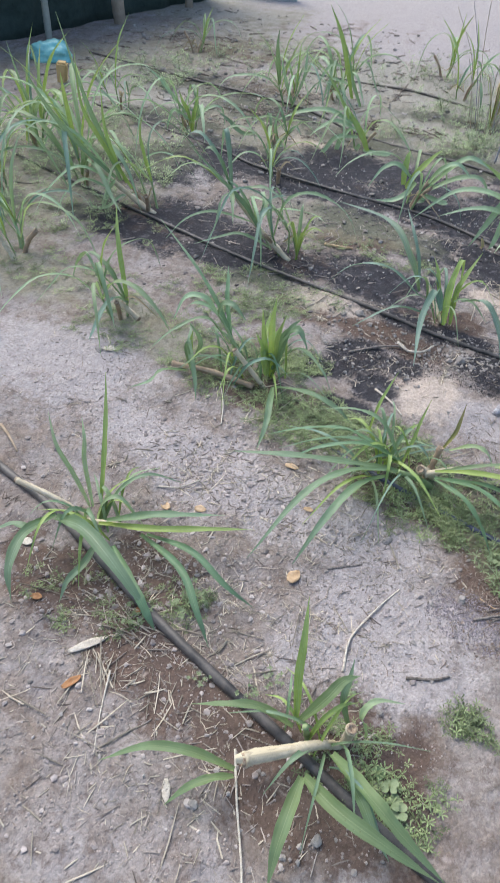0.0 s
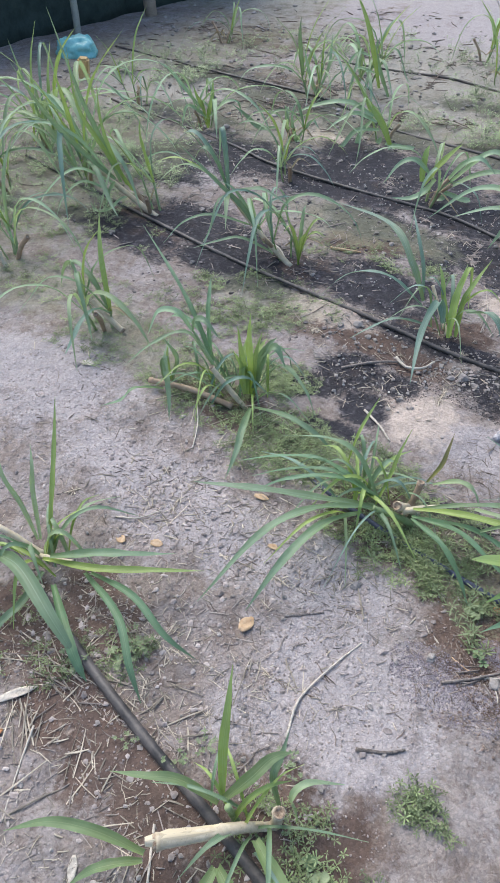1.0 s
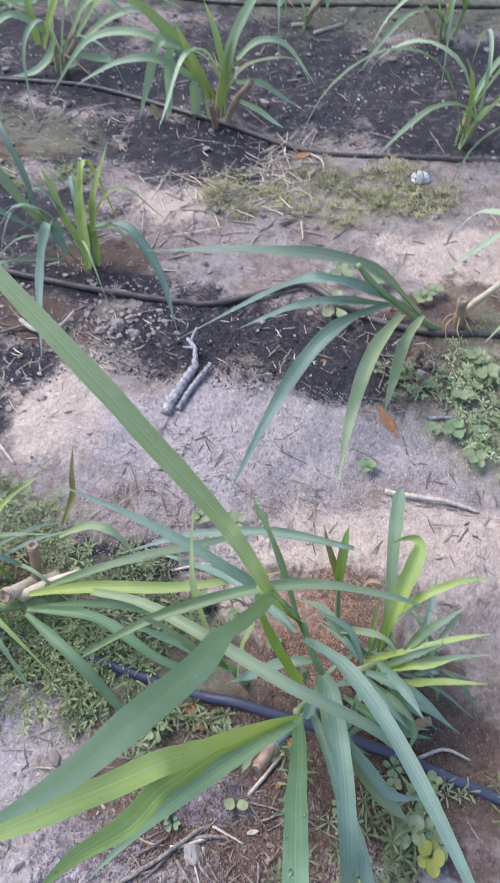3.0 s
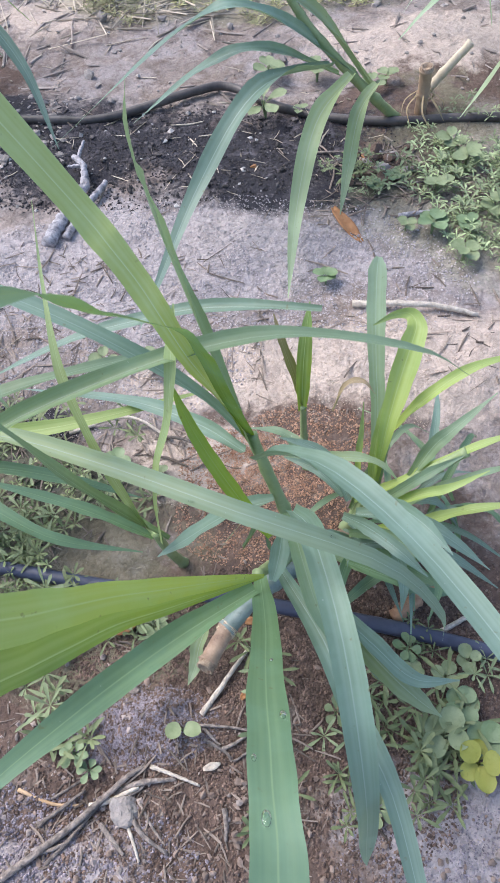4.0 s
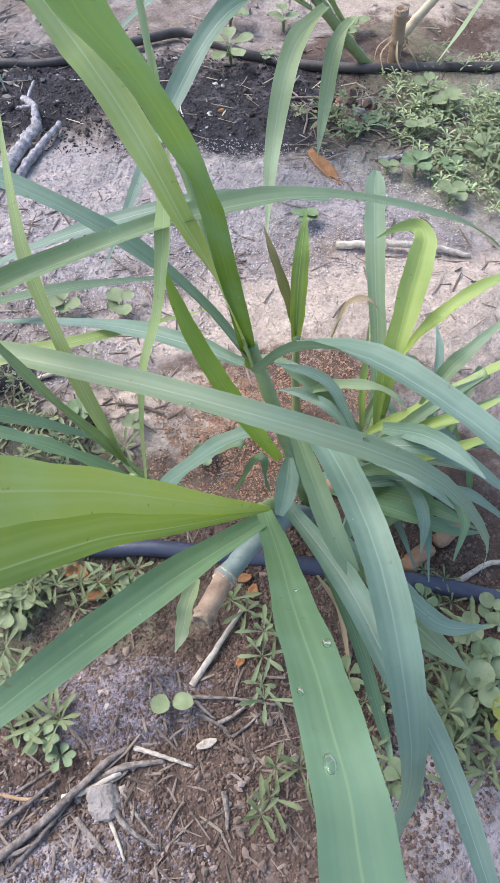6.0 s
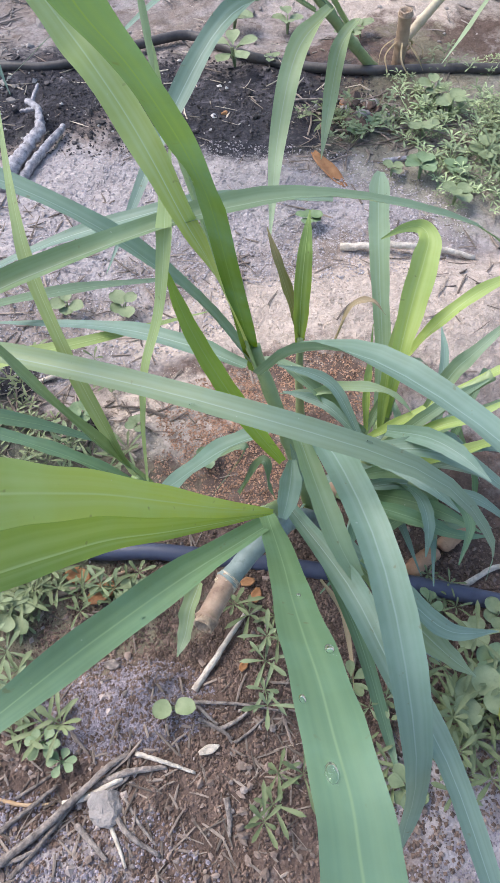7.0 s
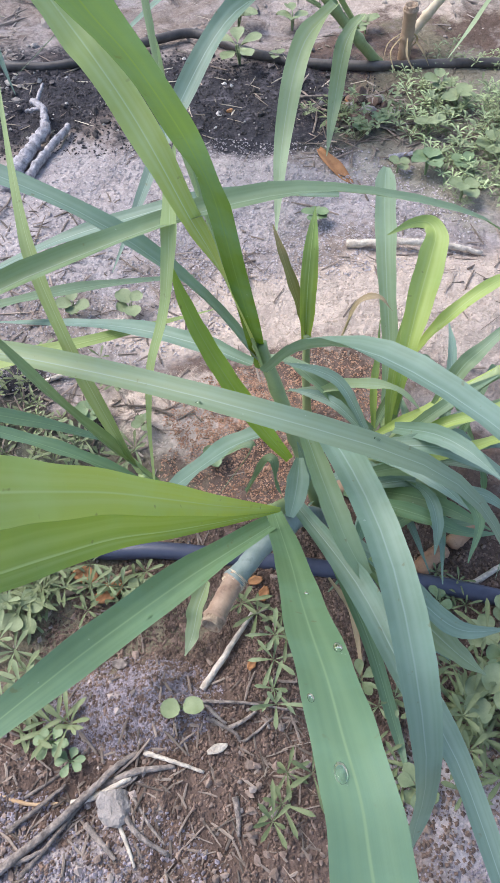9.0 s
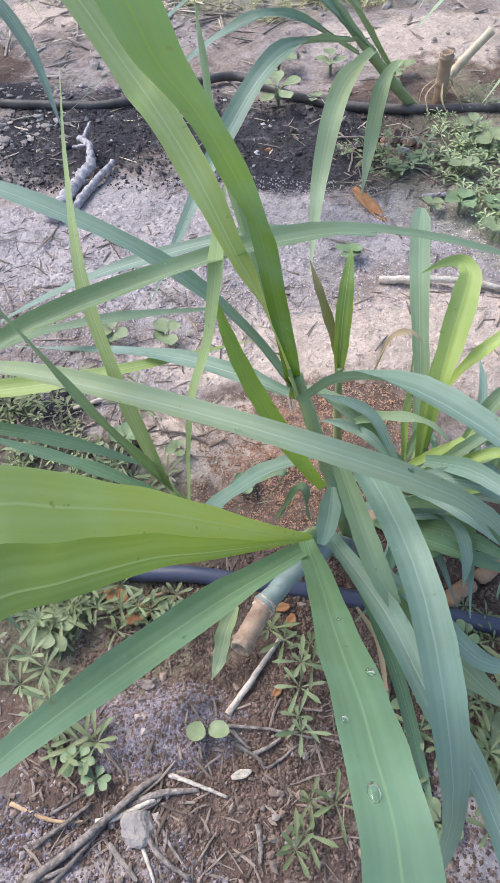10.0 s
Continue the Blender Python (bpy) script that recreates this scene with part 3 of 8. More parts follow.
def cane(plant, radius, material, *points, nodes=3, cut=True, taper=1.0, name="cane", label=""):
    """A jointed stalk; its far end is a fibrous cut face."""
    v, f = tube_data(points, radius, 12, 30, nodes, 0.05, taper, serial)
    ob = raw(name, v, f, material, plant, label)
    if cut:
        p, t = spline(points, 30)[-1]
        ring = []
        a = t.cross(Vector((0.2, 0.3, 0.9))).normalized()
        b = t.cross(a)
        for rr, off in ((1.03, -0.003), (1.05, 0.006), (0.80, 0.0065), (0.62, 0.0012), (0.0, 0.001)):
            ring.append([p + t * (off + 0.0012 * (serial.random() - 0.5)) + (a * math.cos(k * math.pi / 6) + b * math.sin(k * math.pi / 6)) * radius * taper * rr * (1 + 0.1 * (serial.random() - 0.5)) for k in range(12)])
        vv = [q for r in ring for q in r]
        ff = [(j * 12 + k, j * 12 + (k + 1) % 12, (j + 1) * 12 + (k + 1) % 12, (j + 1) * 12 + k) for j in range(4) for k in range(12)]
        part_cut = raw("cut_end", vv, ff, PITH, ob, "rough fibrous cut end")
        part_cut.matrix_parent_inverse = ob.matrix_world.inverted()
    return ob


def water_drop(host, row, col, cols, size):
    """A flattened drop of water lying on a blade, at one place of its mesh."""
    v = host.data.vertices
    p = v[row * cols + col].co
    along = (v[(row + 1) * cols + col].co - p).normalized()
    across = (v[row * cols + col + 1].co - p).normalized()
    up = along.cross(across).normalized()
    up = -up if up.z < 0 else up
    bm = bmesh.new()
    bmesh.ops.create_icosphere(bm, subdivisions=2, radius=1)
    verts = [p + along * (q.co.x * size * 1.7) + across * (q.co.y * size) + up * ((q.co.z * 0.5 + 0.2) * size) for q in bm.verts]
    faces = [tuple(w.index for w in f.verts) for f in bm.faces]
    bm.free()
    raw("water_drop", verts, faces, WATER, host, "clear drop of water")


def grass_plant(x, y, label):
    return thing("napier_plant", x, y, label, "plant", GRASS)


def random_plant(x, y, seed, count=12, length=0.42, rise=0.30, lean=(0.0, 0.0), stubs=1, young=0.35, label="", dead=0):
    """A tuft of arching blades on cut stalks."""
    r = random.Random(seed)
    plant = grass_plant(x, y, label or "green napier tuft with arching blades on bare soil")
    z = ground(x, y)
    tillers = []
    for k in range(max(2, count // 4)):
        ang = r.uniform(0, 2 * math.pi)
        q = r.uniform(0.01, 0.06)
        bx, by = x + q * math.cos(ang), y + q * math.sin(ang)
        h = r.uniform(0.06, 0.36) * rise
        top = (bx + lean[0] * h + 0.4 * h * math.cos(ang), by + lean[1] * h + 0.4 * h * math.sin(ang), z + h + 0.03)
        cane(plant, r.uniform(0.004, 0.007), CANE_GREEN, (bx, by, z - 0.01), ((bx + top[0]) / 2, (by + top[1]) / 2, z + h * 0.6), top, nodes=2, cut=False, taper=0.7, name="tiller")
        tillers.append(top)
    count = int(count * 0.85)
    for k in range(count):
        bx, by, bz = tillers[k % len(tillers)]
        ang = 2.4 * k + seed + r.uniform(-0.35, 0.35)
        ln = length * r.uniform(0.7, 1.25)
        dx, dy = math.cos(ang), math.sin(ang)
        if r.random() < young * 0.28:
            steps_up = ((0.08, 0.28), (0.20, 0.52), (0.42, 0.74))
            tone = r.choice("YYYL")
        else:
            top = r.uniform(0.16, 0.46)
            steps_up = ((0.20, top * 0.8), (0.48, top), (0.74, top * r.uniform(0.2, 0.75)), (0.90, top * r.uniform(-1.0, 0.1)))
            tone = r.choice("MLBHHLH")
        pts = [(bx, by, bz - 0.012)]
        for q, h in steps_up:
            px, py = bx + dx * ln * q + lean[0] * ln * max(h, 0.2) * 0.7, by + dy * ln * q + lean[1] * ln * max(h, 0.2) * 0.7
            pts.append((px, py, max(ground(px, py) + 0.008, bz + h * ln)))
        blade(plant, tone, r.uniform(0.014, 0.029) * max(0.9, length / 0.52), r.uniform(-15, 15), *pts, steps=14)
    for k in range(dead):
        ang = r.uniform(0, 6.28)
        d = r.uniform(0.12, 0.25)
        blade(plant, "T", r.uniform(0.008, 0.014), 20, (x, y, z + 0.05), (x + 0.4 * d * math.cos(ang), y + 0.4 * d * math.sin(ang), z + 0.09), (x + d * math.cos(ang), y + d * math.sin(ang), z + 0.015), steps=8)
    for k in range(stubs):
        ang = r.uniform(0, 6.28)
        h = r.uniform(0.08, 0.15)
        sx, sy = x + 0.03 * math.cos(ang), y + 0.03 * math.sin(ang)
        cane(plant, r.uniform(0.008, 0.011), CANE, (sx, sy, z - 0.01), (sx + 0.3 * h * math.cos(ang), sy + 0.3 * h * math.sin(ang), z + h * 0.55), (sx + 0.7 * h * math.cos(ang), sy + 0.7 * h * math.sin(ang), z + h), nodes=2, name="stub")
    return plant


napier_p = grass_plant(0.13, 0.225, "large napier plant with long blue-green blades beside the hose")
napier_p2 = grass_plant(0.22, 0.30, "leafy young napier tuft with yellow-green blades")
napier_b3 = grass_plant(-0.41, 0.33, "low spreading napier plant with cut stalks and long blades")
napier_b2 = grass_plant(-1.03, 0.57, "napier plant sprouting from a pale leaning stalk")
napier_a1 = grass_plant(-1.20, -0.23, "napier plant with broad drooping blades over the hose")
napier_a2 = grass_plant(-0.42, -0.55, "napier plant with a thick pale cut stalk over the hose")
napier_c2 = grass_plant(-0.54, 1.30, "upright napier plant with hanging blue-green blades")
napier_c3 = grass_plant(0.38, 1.08, "leaning napier plant with arching blades and a cut stub")

front_leaf = leaf(napier_p, "D", ((0.094, 0.141, 0.157), (0.097, 0.109, 0.179), (0.099, 0.076, 0.206), (0.099, 0.046, 0.236), (0.100, 0.011, 0.272), (0.102, -0.018, 0.298), (0.103, -0.043, 0.315), (0.105, -0.068, 0.327), (0.105, -0.093, 0.329), (0.108, -0.150, 0.322), (0.113, -0.200, 0.290)),
     (0.011, 0.0181, 0.0217, 0.023, 0.0261, 0.0265, 0.0269, 0.0273, 0.0309, 0.03, 0.012), face=(0.05, -0.5, 0.85), fold=0.16)
leaf(napier_p, "U", ((0.094, 0.262, 0.180), (0.087, 0.242, 0.244), (0.077, 0.222, 0.316), (0.068, 0.209, 0.379), (0.059, 0.197, 0.416), (0.051, 0.167, 0.455), (0.043, 0.143, 0.486), (0.034, 0.121, 0.513), (0.027, 0.100, 0.545), (0.014, 0.057, 0.581), (-0.026, 0.002, 0.606), (-0.068, -0.037, 0.597), (-0.130, -0.073, 0.574)),
     (0.010, 0.015, 0.017, 0.0165, 0.0165, 0.0165, 0.0175, 0.019, 0.0215, 0.026, 0.027, 0.021, 0.003), rolls=(0,), fold=0.10)
leaf(napier_p, "P", ((0.094, 0.262, 0.180), (0.084, 0.243, 0.244), (0.066, 0.231, 0.318), (0.052, 0.233, 0.353), (0.040, 0.240, 0.382), (0.027, 0.252, 0.406), (0.012, 0.262, 0.430), (-0.003, 0.274, 0.449), (-0.044, 0.291, 0.512), (-0.087, 0.308, 0.577), (-0.129, 0.325, 0.640), (-0.242, 0.386, 0.760), (-0.320, 0.430, 0.800)),
     (0.008, 0.010, 0.014, 0.0155, 0.017, 0.0185, 0.020, 0.021, 0.023, 0.024, 0.023, 0.015, 0.002), rolls=(-18,), fold=0.22)
leaf(napier_p, "K", ((-0.010, 0.200, 0.130), (-0.021, 0.204, 0.184), (-0.034, 0.217, 0.243), (-0.042, 0.229, 0.286), (-0.048, 0.242, 0.318), (-0.050, 0.256, 0.346), (-0.050, 0.280, 0.382), (-0.049, 0.291, 0.401), (-0.044, 0.305, 0.438)),
     (0.011, 0.0175, 0.0185, 0.017, 0.0145, 0.011, 0.005, 0.003, 0.0005), face=(-0.6, -0.6, 0.5), fold=0.12)
leaf(napier_p, "K", ((0.005, 0.176, 0.160), (0.012, 0.177, 0.233), (0.018, 0.195, 0.269), (0.030, 0.210, 0.299), (0.036, 0.221, 0.325), (0.040, 0.234, 0.348), (0.043, 0.241, 0.365), (0.048, 0.249, 0.389)),
     (0.003, 0.005, 0.0065, 0.0085, 0.0095, 0.0135, 0.011, 0.0015), face=(-0.6, -0.6, 0.5), fold=0.10)
leaf(napier_p, "Z", ((0.098, 0.136, 0.171), (0.061, 0.106, 0.236), (0.034, 0.076, 0.302), (0.015, 0.056, 0.346), (0.000, 0.040, 0.377), (-0.012, 0.028, 0.399), (-0.032, 0.013, 0.425), (-0.075, -0.011, 0.428), (-0.119, -0.037, 0.443), (-0.162, -0.061, 0.452), (-0.190, -0.074, 0.451)),
     (0.003, 0.012, 0.0165, 0.019, 0.0215, 0.025, 0.027, 0.027, 0.026, 0.018, 0.002), face=(0.2, -0.5, 0.85), fold=0.12)
leaf(napier_p, "E", ((0.098, 0.136, 0.169), (0.060, 0.101, 0.226), (0.031, 0.072, 0.275), (0.010, 0.049, 0.316), (-0.005, 0.026, 0.351), (-0.017, 0.009, 0.375), (-0.032, -0.014, 0.406), (-0.057, -0.042, 0.396), (-0.099, -0.072, 0.402), (-0.140, -0.105, 0.383)),
     (0.003, 0.011, 0.016, 0.021, 0.024, 0.026, 0.028, 0.026, 0.018, 0.002), face=(0.2, -0.5, 0.85), fold=0.2, halves=(0.5, 1.32))
side_leaf = blade(napier_p, "D", 0.028, 0, (0.090, 0.124, 0.170), (0.036, 0.088, 0.180), (-0.007, 0.053, 0.194), (-0.042, 0.016, 0.218), (-0.085, -0.030, 0.240), (-0.125, -0.080, 0.250))
long_leaf = blade(napier_p, "W", 0.019, 0, (-0.220, 0.270, 0.215), (-0.130, 0.246, 0.246), (-0.024, 0.196, 0.268), (0.084, 0.140, 0.284), (0.187, 0.107, 0.258), (0.235, 0.087, 0.203), (0.245, 0.080, 0.150), neck=0.8)
blade(napier_p, "B", 0.023, 0, (0.096, 0.222, 0.222), (0.116, 0.190, 0.280), (0.151, 0.159, 0.308), (0.198, 0.097, 0.321), (0.243, 0.021, 0.322), (0.284, -0.059, 0.315), (0.310, -0.110, 0.290))
leaf(napier_p, "G", ((0.106, 0.158, 0.203), (0.090, 0.172, 0.220), (0.075, 0.187, 0.239), (0.062, 0.200, 0.259), (0.051, 0.212, 0.279), (0.043, 0.222, 0.299), (0.037, 0.231, 0.320)), (0.006, 0.0115, 0.0135, 0.013, 0.0115, 0.0085, 0.002), face=(0.1, -0.7, 0.7), fold=0.45)
blade(napier_p, "M", 0.018, 0, (-0.190, 0.160, 0.270), (-0.094, 0.198, 0.320), (0.001, 0.230, 0.339), (0.080, 0.244, 0.352), (0.145, 0.244, 0.355), (0.228, 0.242, 0.332), (0.270, 0.240, 0.300), crease=0.3)
blade(napier_p, "B", 0.016, 0, (0.160, 0.335, 0.285), (0.112, 0.346, 0.282), (0.049, 0.363, 0.269), (-0.011, 0.370, 0.251), (-0.073, 0.374, 0.230), (-0.139, 0.367, 0.205), (-0.210, 0.360, 0.170))
blade(napier_p, "B", 0.018, 0, (0.090, 0.255, 0.200), (0.053, 0.263, 0.261), (-0.003, 0.271, 0.320), (-0.075, 0.299, 0.347), (-0.159, 0.328, 0.366), (-0.247, 0.349, 0.388), neck=0.6)
blade(napier_p, "B", 0.018, 0, (0.086, 0.234, 0.218), (0.038, 0.286, 0.192), (-0.040, 0.339, 0.165), (-0.184, 0.395, 0.126))
blade(napier_p, "M", 0.016, 0, (-0.001, 0.210, 0.094), (-0.028, 0.196, 0.183), (-0.053, 0.183, 0.273), (-0.076, 0.174, 0.364), (-0.100, 0.160, 0.420))
blade(napier_p, "D", 0.016, 0, (-0.016, 0.210, 0.101), (-0.068, 0.223, 0.133), (-0.120, 0.236, 0.152), (-0.183, 0.249, 0.171))
blade(napier_p, "B", 0.026, 0, (0.126, 0.185, 0.195), (0.140, 0.150, 0.220), (0.155, 0.057, 0.236), (0.166, -0.033, 0.174), (0.173, -0.064, 0.060), (0.176, -0.075, 0.012))
blade(napier_p, "B", 0.023, 0, (0.112, 0.150, 0.150), (0.146, 0.082, 0.156), (0.165, 0.021, 0.160), (0.187, -0.035, 0.159), (0.200, -0.110, 0.152), (0.215, -0.160, 0.120))
blade(napier_p, "D", 0.013, 0, (0.131, 0.138, 0.117), (0.163, 0.076, 0.063), (0.183, 0.013, 0.008), (0.187, -0.025, 0.008))
blade(napier_p, "T", 0.006, 40, (0.140, 0.127, 0.061), (0.158, 0.107, 0.036), (0.164, 0.072, 0.008), (0.161, 0.044, 0.008))
blade(napier_p, "L", 0.026, 0, (0.163, 0.116, 0.115), (0.202, 0.076, 0.089), (0.231, 0.055, 0.063), (0.257, 0.041, 0.042))
blade(napier_p, "B", 0.019, 0, (0.149, 0.136, 0.116), (0.192, 0.091, 0.111), (0.227, 0.064, 0.094), (0.270, 0.064, 0.082))
blade(napier_p, "D", 0.015, 0, (0.179, 0.173, 0.106), (0.217, 0.155, 0.107), (0.252, 0.146, 0.090), (0.290, 0.146, 0.079))
blade(napier_p, "M", 0.011, 0, (0.011, 0.218, 0.083), (0.058, 0.224, 0.113), (0.083, 0.222, 0.125), (0.048, 0.204, 0.075))
blade(napier_p, "B", 0.022, 0, (0.110, 0.212, 0.167), (0.064, 0.212, 0.142), (0.018, 0.207, 0.101), (-0.016, 0.202, 0.072))
blade(napier_p, "L", 0.018, 0, (0.036, 0.136, 0.052), (0.026, 0.117, 0.039), (0.019, 0.102, 0.016), (0.011, 0.086, 0.008))
blade(napier_p, "B", 0.012, 0, (0.116, 0.169, 0.113), (0.121, 0.180, 0.134), (0.122, 0.186, 0.150), (0.116, 0.190, 0.177))
blade(napier_p, "B", 0.016, 0, (0.182, 0.203, 0.078), (0.220, 0.199, 0.089), (0.254, 0.188, 0.083), (0.301, 0.165, 0.056))
blade(napier_p, "M", 0.014, 0, (0.159, 0.190, 0.093), (0.204, 0.168, 0.091), (0.246, 0.157, 0.085), (0.285, 0.156, 0.086))
blade(napier_p, "B", 0.02, 0, (0.190, 0.220, 0.115), (0.230, 0.201, 0.139), (0.267, 0.181, 0.139), (0.310, 0.157, 0.111))
blade(napier_p, "Y", 0.012, 0, (0.215, 0.230, 0.098), (0.250, 0.232, 0.125), (0.281, 0.232, 0.138), (0.317, 0.239, 0.156))
blade(napier_p, "L", 0.014, 0, (0.148, 0.276, 0.127), (0.178, 0.278, 0.130), (0.218, 0.271, 0.126), (0.249, 0.250, 0.100))
blade(napier_p, "M", 0.016, 0, (0.208, 0.209, 0.083), (0.237, 0.185, 0.092), (0.240, 0.164, 0.078), (0.248, 0.144, 0.040))
blade(napier_p, "D", 0.014, 0, (0.135, 0.158, 0.095), (0.152, 0.134, 0.078), (0.172, 0.129, 0.063), (0.202, 0.122, 0.048))
blade(napier_p, "B", 0.015, 0, (0.159, 0.140, 0.107), (0.183, 0.101, 0.081), (0.202, 0.080, 0.055), (0.235, 0.058, 0.029))
blade(napier_p, "M", 0.012, 0, (0.076, 0.201, 0.086), (0.097, 0.213, 0.119), (0.100, 0.197, 0.108), (0.107, 0.190, 0.091))
blade(napier_p, "M", 0.02, 0, (0.092, 0.236, 0.215), (0.060, 0.285, 0.310), (0.042, 0.308, 0.373), (0.038, 0.297, 0.422), (0.038, 0.280, 0.468), (0.041, 0.264, 0.515), (0.050, 0.240, 0.550))

leaf(napier_p, "B", ((0.116, 0.175, 0.177), (0.113, 0.159, 0.173), (0.109, 0.145, 0.167), (0.105, 0.136, 0.159)), (0.006, 0.017, 0.015, 0.006), face=(0, -0.6, 0.8), fold=0.3)
leaf(napier_p, "M", ((0.123, 0.189, 0.184), (0.131, 0.149, 0.180), (0.141, 0.109, 0.172), (0.153, 0.086, 0.157)), (0.013, 0.018, 0.018, 0.010), face=(0.2, -0.6, 0.8), fold=0.3)
leaf(napier_p2, "B", ((0.179, 0.225, 0.103), (0.198, 0.194, 0.136), (0.221, 0.164, 0.149), (0.246, 0.143, 0.135)), (0.008, 0.014, 0.013, 0.001), face=(-0.16, -0.5, 0.8), fold=0.3)
leaf(napier_p2, "M", ((0.186, 0.218, 0.076), (0.211, 0.196, 0.117), (0.235, 0.172, 0.135), (0.257, 0.151, 0.132)), (0.008, 0.014, 0.013, 0.001), face=(-0.24, -0.5, 0.8), fold=0.3)
leaf(napier_p2, "D", ((0.191, 0.209, 0.060), (0.218, 0.184, 0.088), (0.244, 0.161, 0.102), (0.270, 0.138, 0.106)), (0.009, 0.015, 0.013, 0.001), face=(-0.06, -0.5, 0.8), fold=0.3)
leaf(napier_p2, "B", ((0.209, 0.237, 0.118), (0.229, 0.204, 0.153), (0.246, 0.177, 0.167), (0.263, 0.149, 0.169)), (0.010, 0.016, 0.014, 0.001), face=(-0.21, -0.5, 0.8), fold=0.3)
leaf(napier_p2, "M", ((0.207, 0.236, 0.092), (0.237, 0.239, 0.128), (0.265, 0.247, 0.146), (0.298, 0.258, 0.156)), (0.007, 0.011, 0.010, 0.001), face=(-0.26, -0.5, 0.8), fold=0.3)
leaf(napier_p2, "B", ((0.180, 0.242, 0.114), (0.162, 0.261, 0.124), (0.144, 0.277, 0.121), (0.122, 0.290, 0.116)), (0.006, 0.010, 0.009, 0.001), face=(-0.06, -0.5, 0.8), fold=0.3)
leaf(napier_p2, "B", ((0.185, 0.237, 0.112), (0.168, 0.272, 0.134), (0.149, 0.286, 0.142), (0.117, 0.296, 0.146)), (0.007, 0.011, 0.010, 0.001), face=(0.25, -0.5, 0.8), fold=0.3)
leaf(napier_p2, "D", ((0.190, 0.208, 0.071), (0.176, 0.173, 0.095), (0.166, 0.148, 0.103), (0.159, 0.135, 0.096)), (0.007, 0.012, 0.011, 0.001), face=(0.18, -0.5, 0.8), fold=0.3)
leaf(napier_p2, "B", ((0.219, 0.208, 0.078), (0.226, 0.173, 0.108), (0.228, 0.147, 0.107), (0.226, 0.129, 0.086)), (0.007, 0.012, 0.011, 0.001), face=(0.16, -0.5, 0.8), fold=0.3)
leaf(napier_p2, "D", ((0.230, 0.214, 0.085), (0.244, 0.177, 0.117), (0.259, 0.144, 0.117), (0.250, 0.118, 0.090)), (0.006, 0.010, 0.009, 0.001), face=(-0.17, -0.5, 0.8), fold=0.3)
leaf(napier_p2, "H", ((0.224, 0.300, 0.030), (0.232, 0.359, 0.086), (0.231, 0.400, 0.129), (0.233, 0.448, 0.165), (0.237, 0.486, 0.188), (0.240, 0.500, 0.196)), (0.010, 0.016, 0.019, 0.022, 0.022, 0.008), face=(0.1, -0.8, 0.6), fold=0.2)
leaf(napier_p2, "Y", ((0.218, 0.271, 0.091), (0.225, 0.292, 0.142), (0.235, 0.319, 0.164), (0.247, 0.348, 0.179), (0.259, 0.376, 0.189), (0.266, 0.396, 0.195), (0.260, 0.408, 0.199), (0.243, 0.407, 0.199), (0.221, 0.396, 0.197)), (0.006, 0.013, 0.021, 0.027, 0.025, 0.019, 0.013, 0.008, 0.001), face=(-0.1, -0.8, 0.6), fold=0.4, label="curled yellow-green blade")
blade(napier_p2, "Y", 0.015, 0, (0.241, 0.315, 0.120), (0.271, 0.329, 0.155), (0.316, 0.346, 0.180), (0.372, 0.356, 0.189))
blade(napier_p2, "Y", 0.013, 0, (0.194, 0.249, 0.086), (0.247, 0.256, 0.117), (0.308, 0.264, 0.160), (0.362, 0.271, 0.179))
blade(napier_p2, "M", 0.013, 0, (0.214, 0.234, 0.077), (0.261, 0.241, 0.107), (0.310, 0.246, 0.136), (0.365, 0.250, 0.153))
blade(napier_p2, "Y", 0.015, 0, (0.216, 0.220, 0.079), (0.261, 0.215, 0.101), (0.304, 0.214, 0.126), (0.362, 0.212, 0.139))
blade(napier_p2, "B", 0.014, 0, (0.219, 0.236, 0.078), (0.258, 0.197, 0.077), (0.292, 0.186, 0.070), (0.339, 0.167, 0.034))
blade(napier_p2, "E", 0.018, 0, (0.145, 0.356, 0.109), (0.147, 0.374, 0.158), (0.151, 0.392, 0.195), (0.156, 0.412, 0.221))
blade(napier_p2, "O", 0.013, 0, (0.148, 0.357, 0.110), (0.136, 0.378, 0.148), (0.125, 0.394, 0.183), (0.118, 0.418, 0.200))
blade(napier_p2, "T", 0.008, 0, (0.178, 0.341, 0.125), (0.190, 0.345, 0.164), (0.206, 0.341, 0.174), (0.218, 0.330, 0.166))
blade(napier_p2, "Y", 0.008, 10, (0.199, 0.263, 0.083), (0.200, 0.289, 0.114), (0.203, 0.304, 0.136), (0.206, 0.324, 0.162))
blade(napier_p2, "Y", 0.012, 0, (0.213, 0.264, 0.085), (0.216, 0.286, 0.124), (0.221, 0.304, 0.149), (0.229, 0.329, 0.166))
blade(napier_p2, "M", 0.017, 0, (0.250, 0.258, 0.118), (0.272, 0.277, 0.144), (0.289, 0.284, 0.161), (0.331, 0.306, 0.190))
blade(napier_p2, "M", 0.017, 0, (0.190, 0.258, 0.092), (0.148, 0.280, 0.130), (0.120, 0.308, 0.136), (0.080, 0.326, 0.123))
blade(napier_p2, "M", 0.013, 0, (0.195, 0.255, 0.090), (0.168, 0.266, 0.109), (0.150, 0.288, 0.112), (0.121, 0.303, 0.097))
blade(napier_p2, "B", 0.016, 0, (0.187, 0.230, 0.073), (0.222, 0.196, 0.075), (0.240, 0.173, 0.060), (0.252, 0.158, 0.026))

blade(napier_b3, "M", 0.035, 0, (-0.455, 0.279, 0.080), (-0.602, 0.208, 0.120), (-0.773, 0.146, 0.140), (-0.937, 0.109, 0.120))
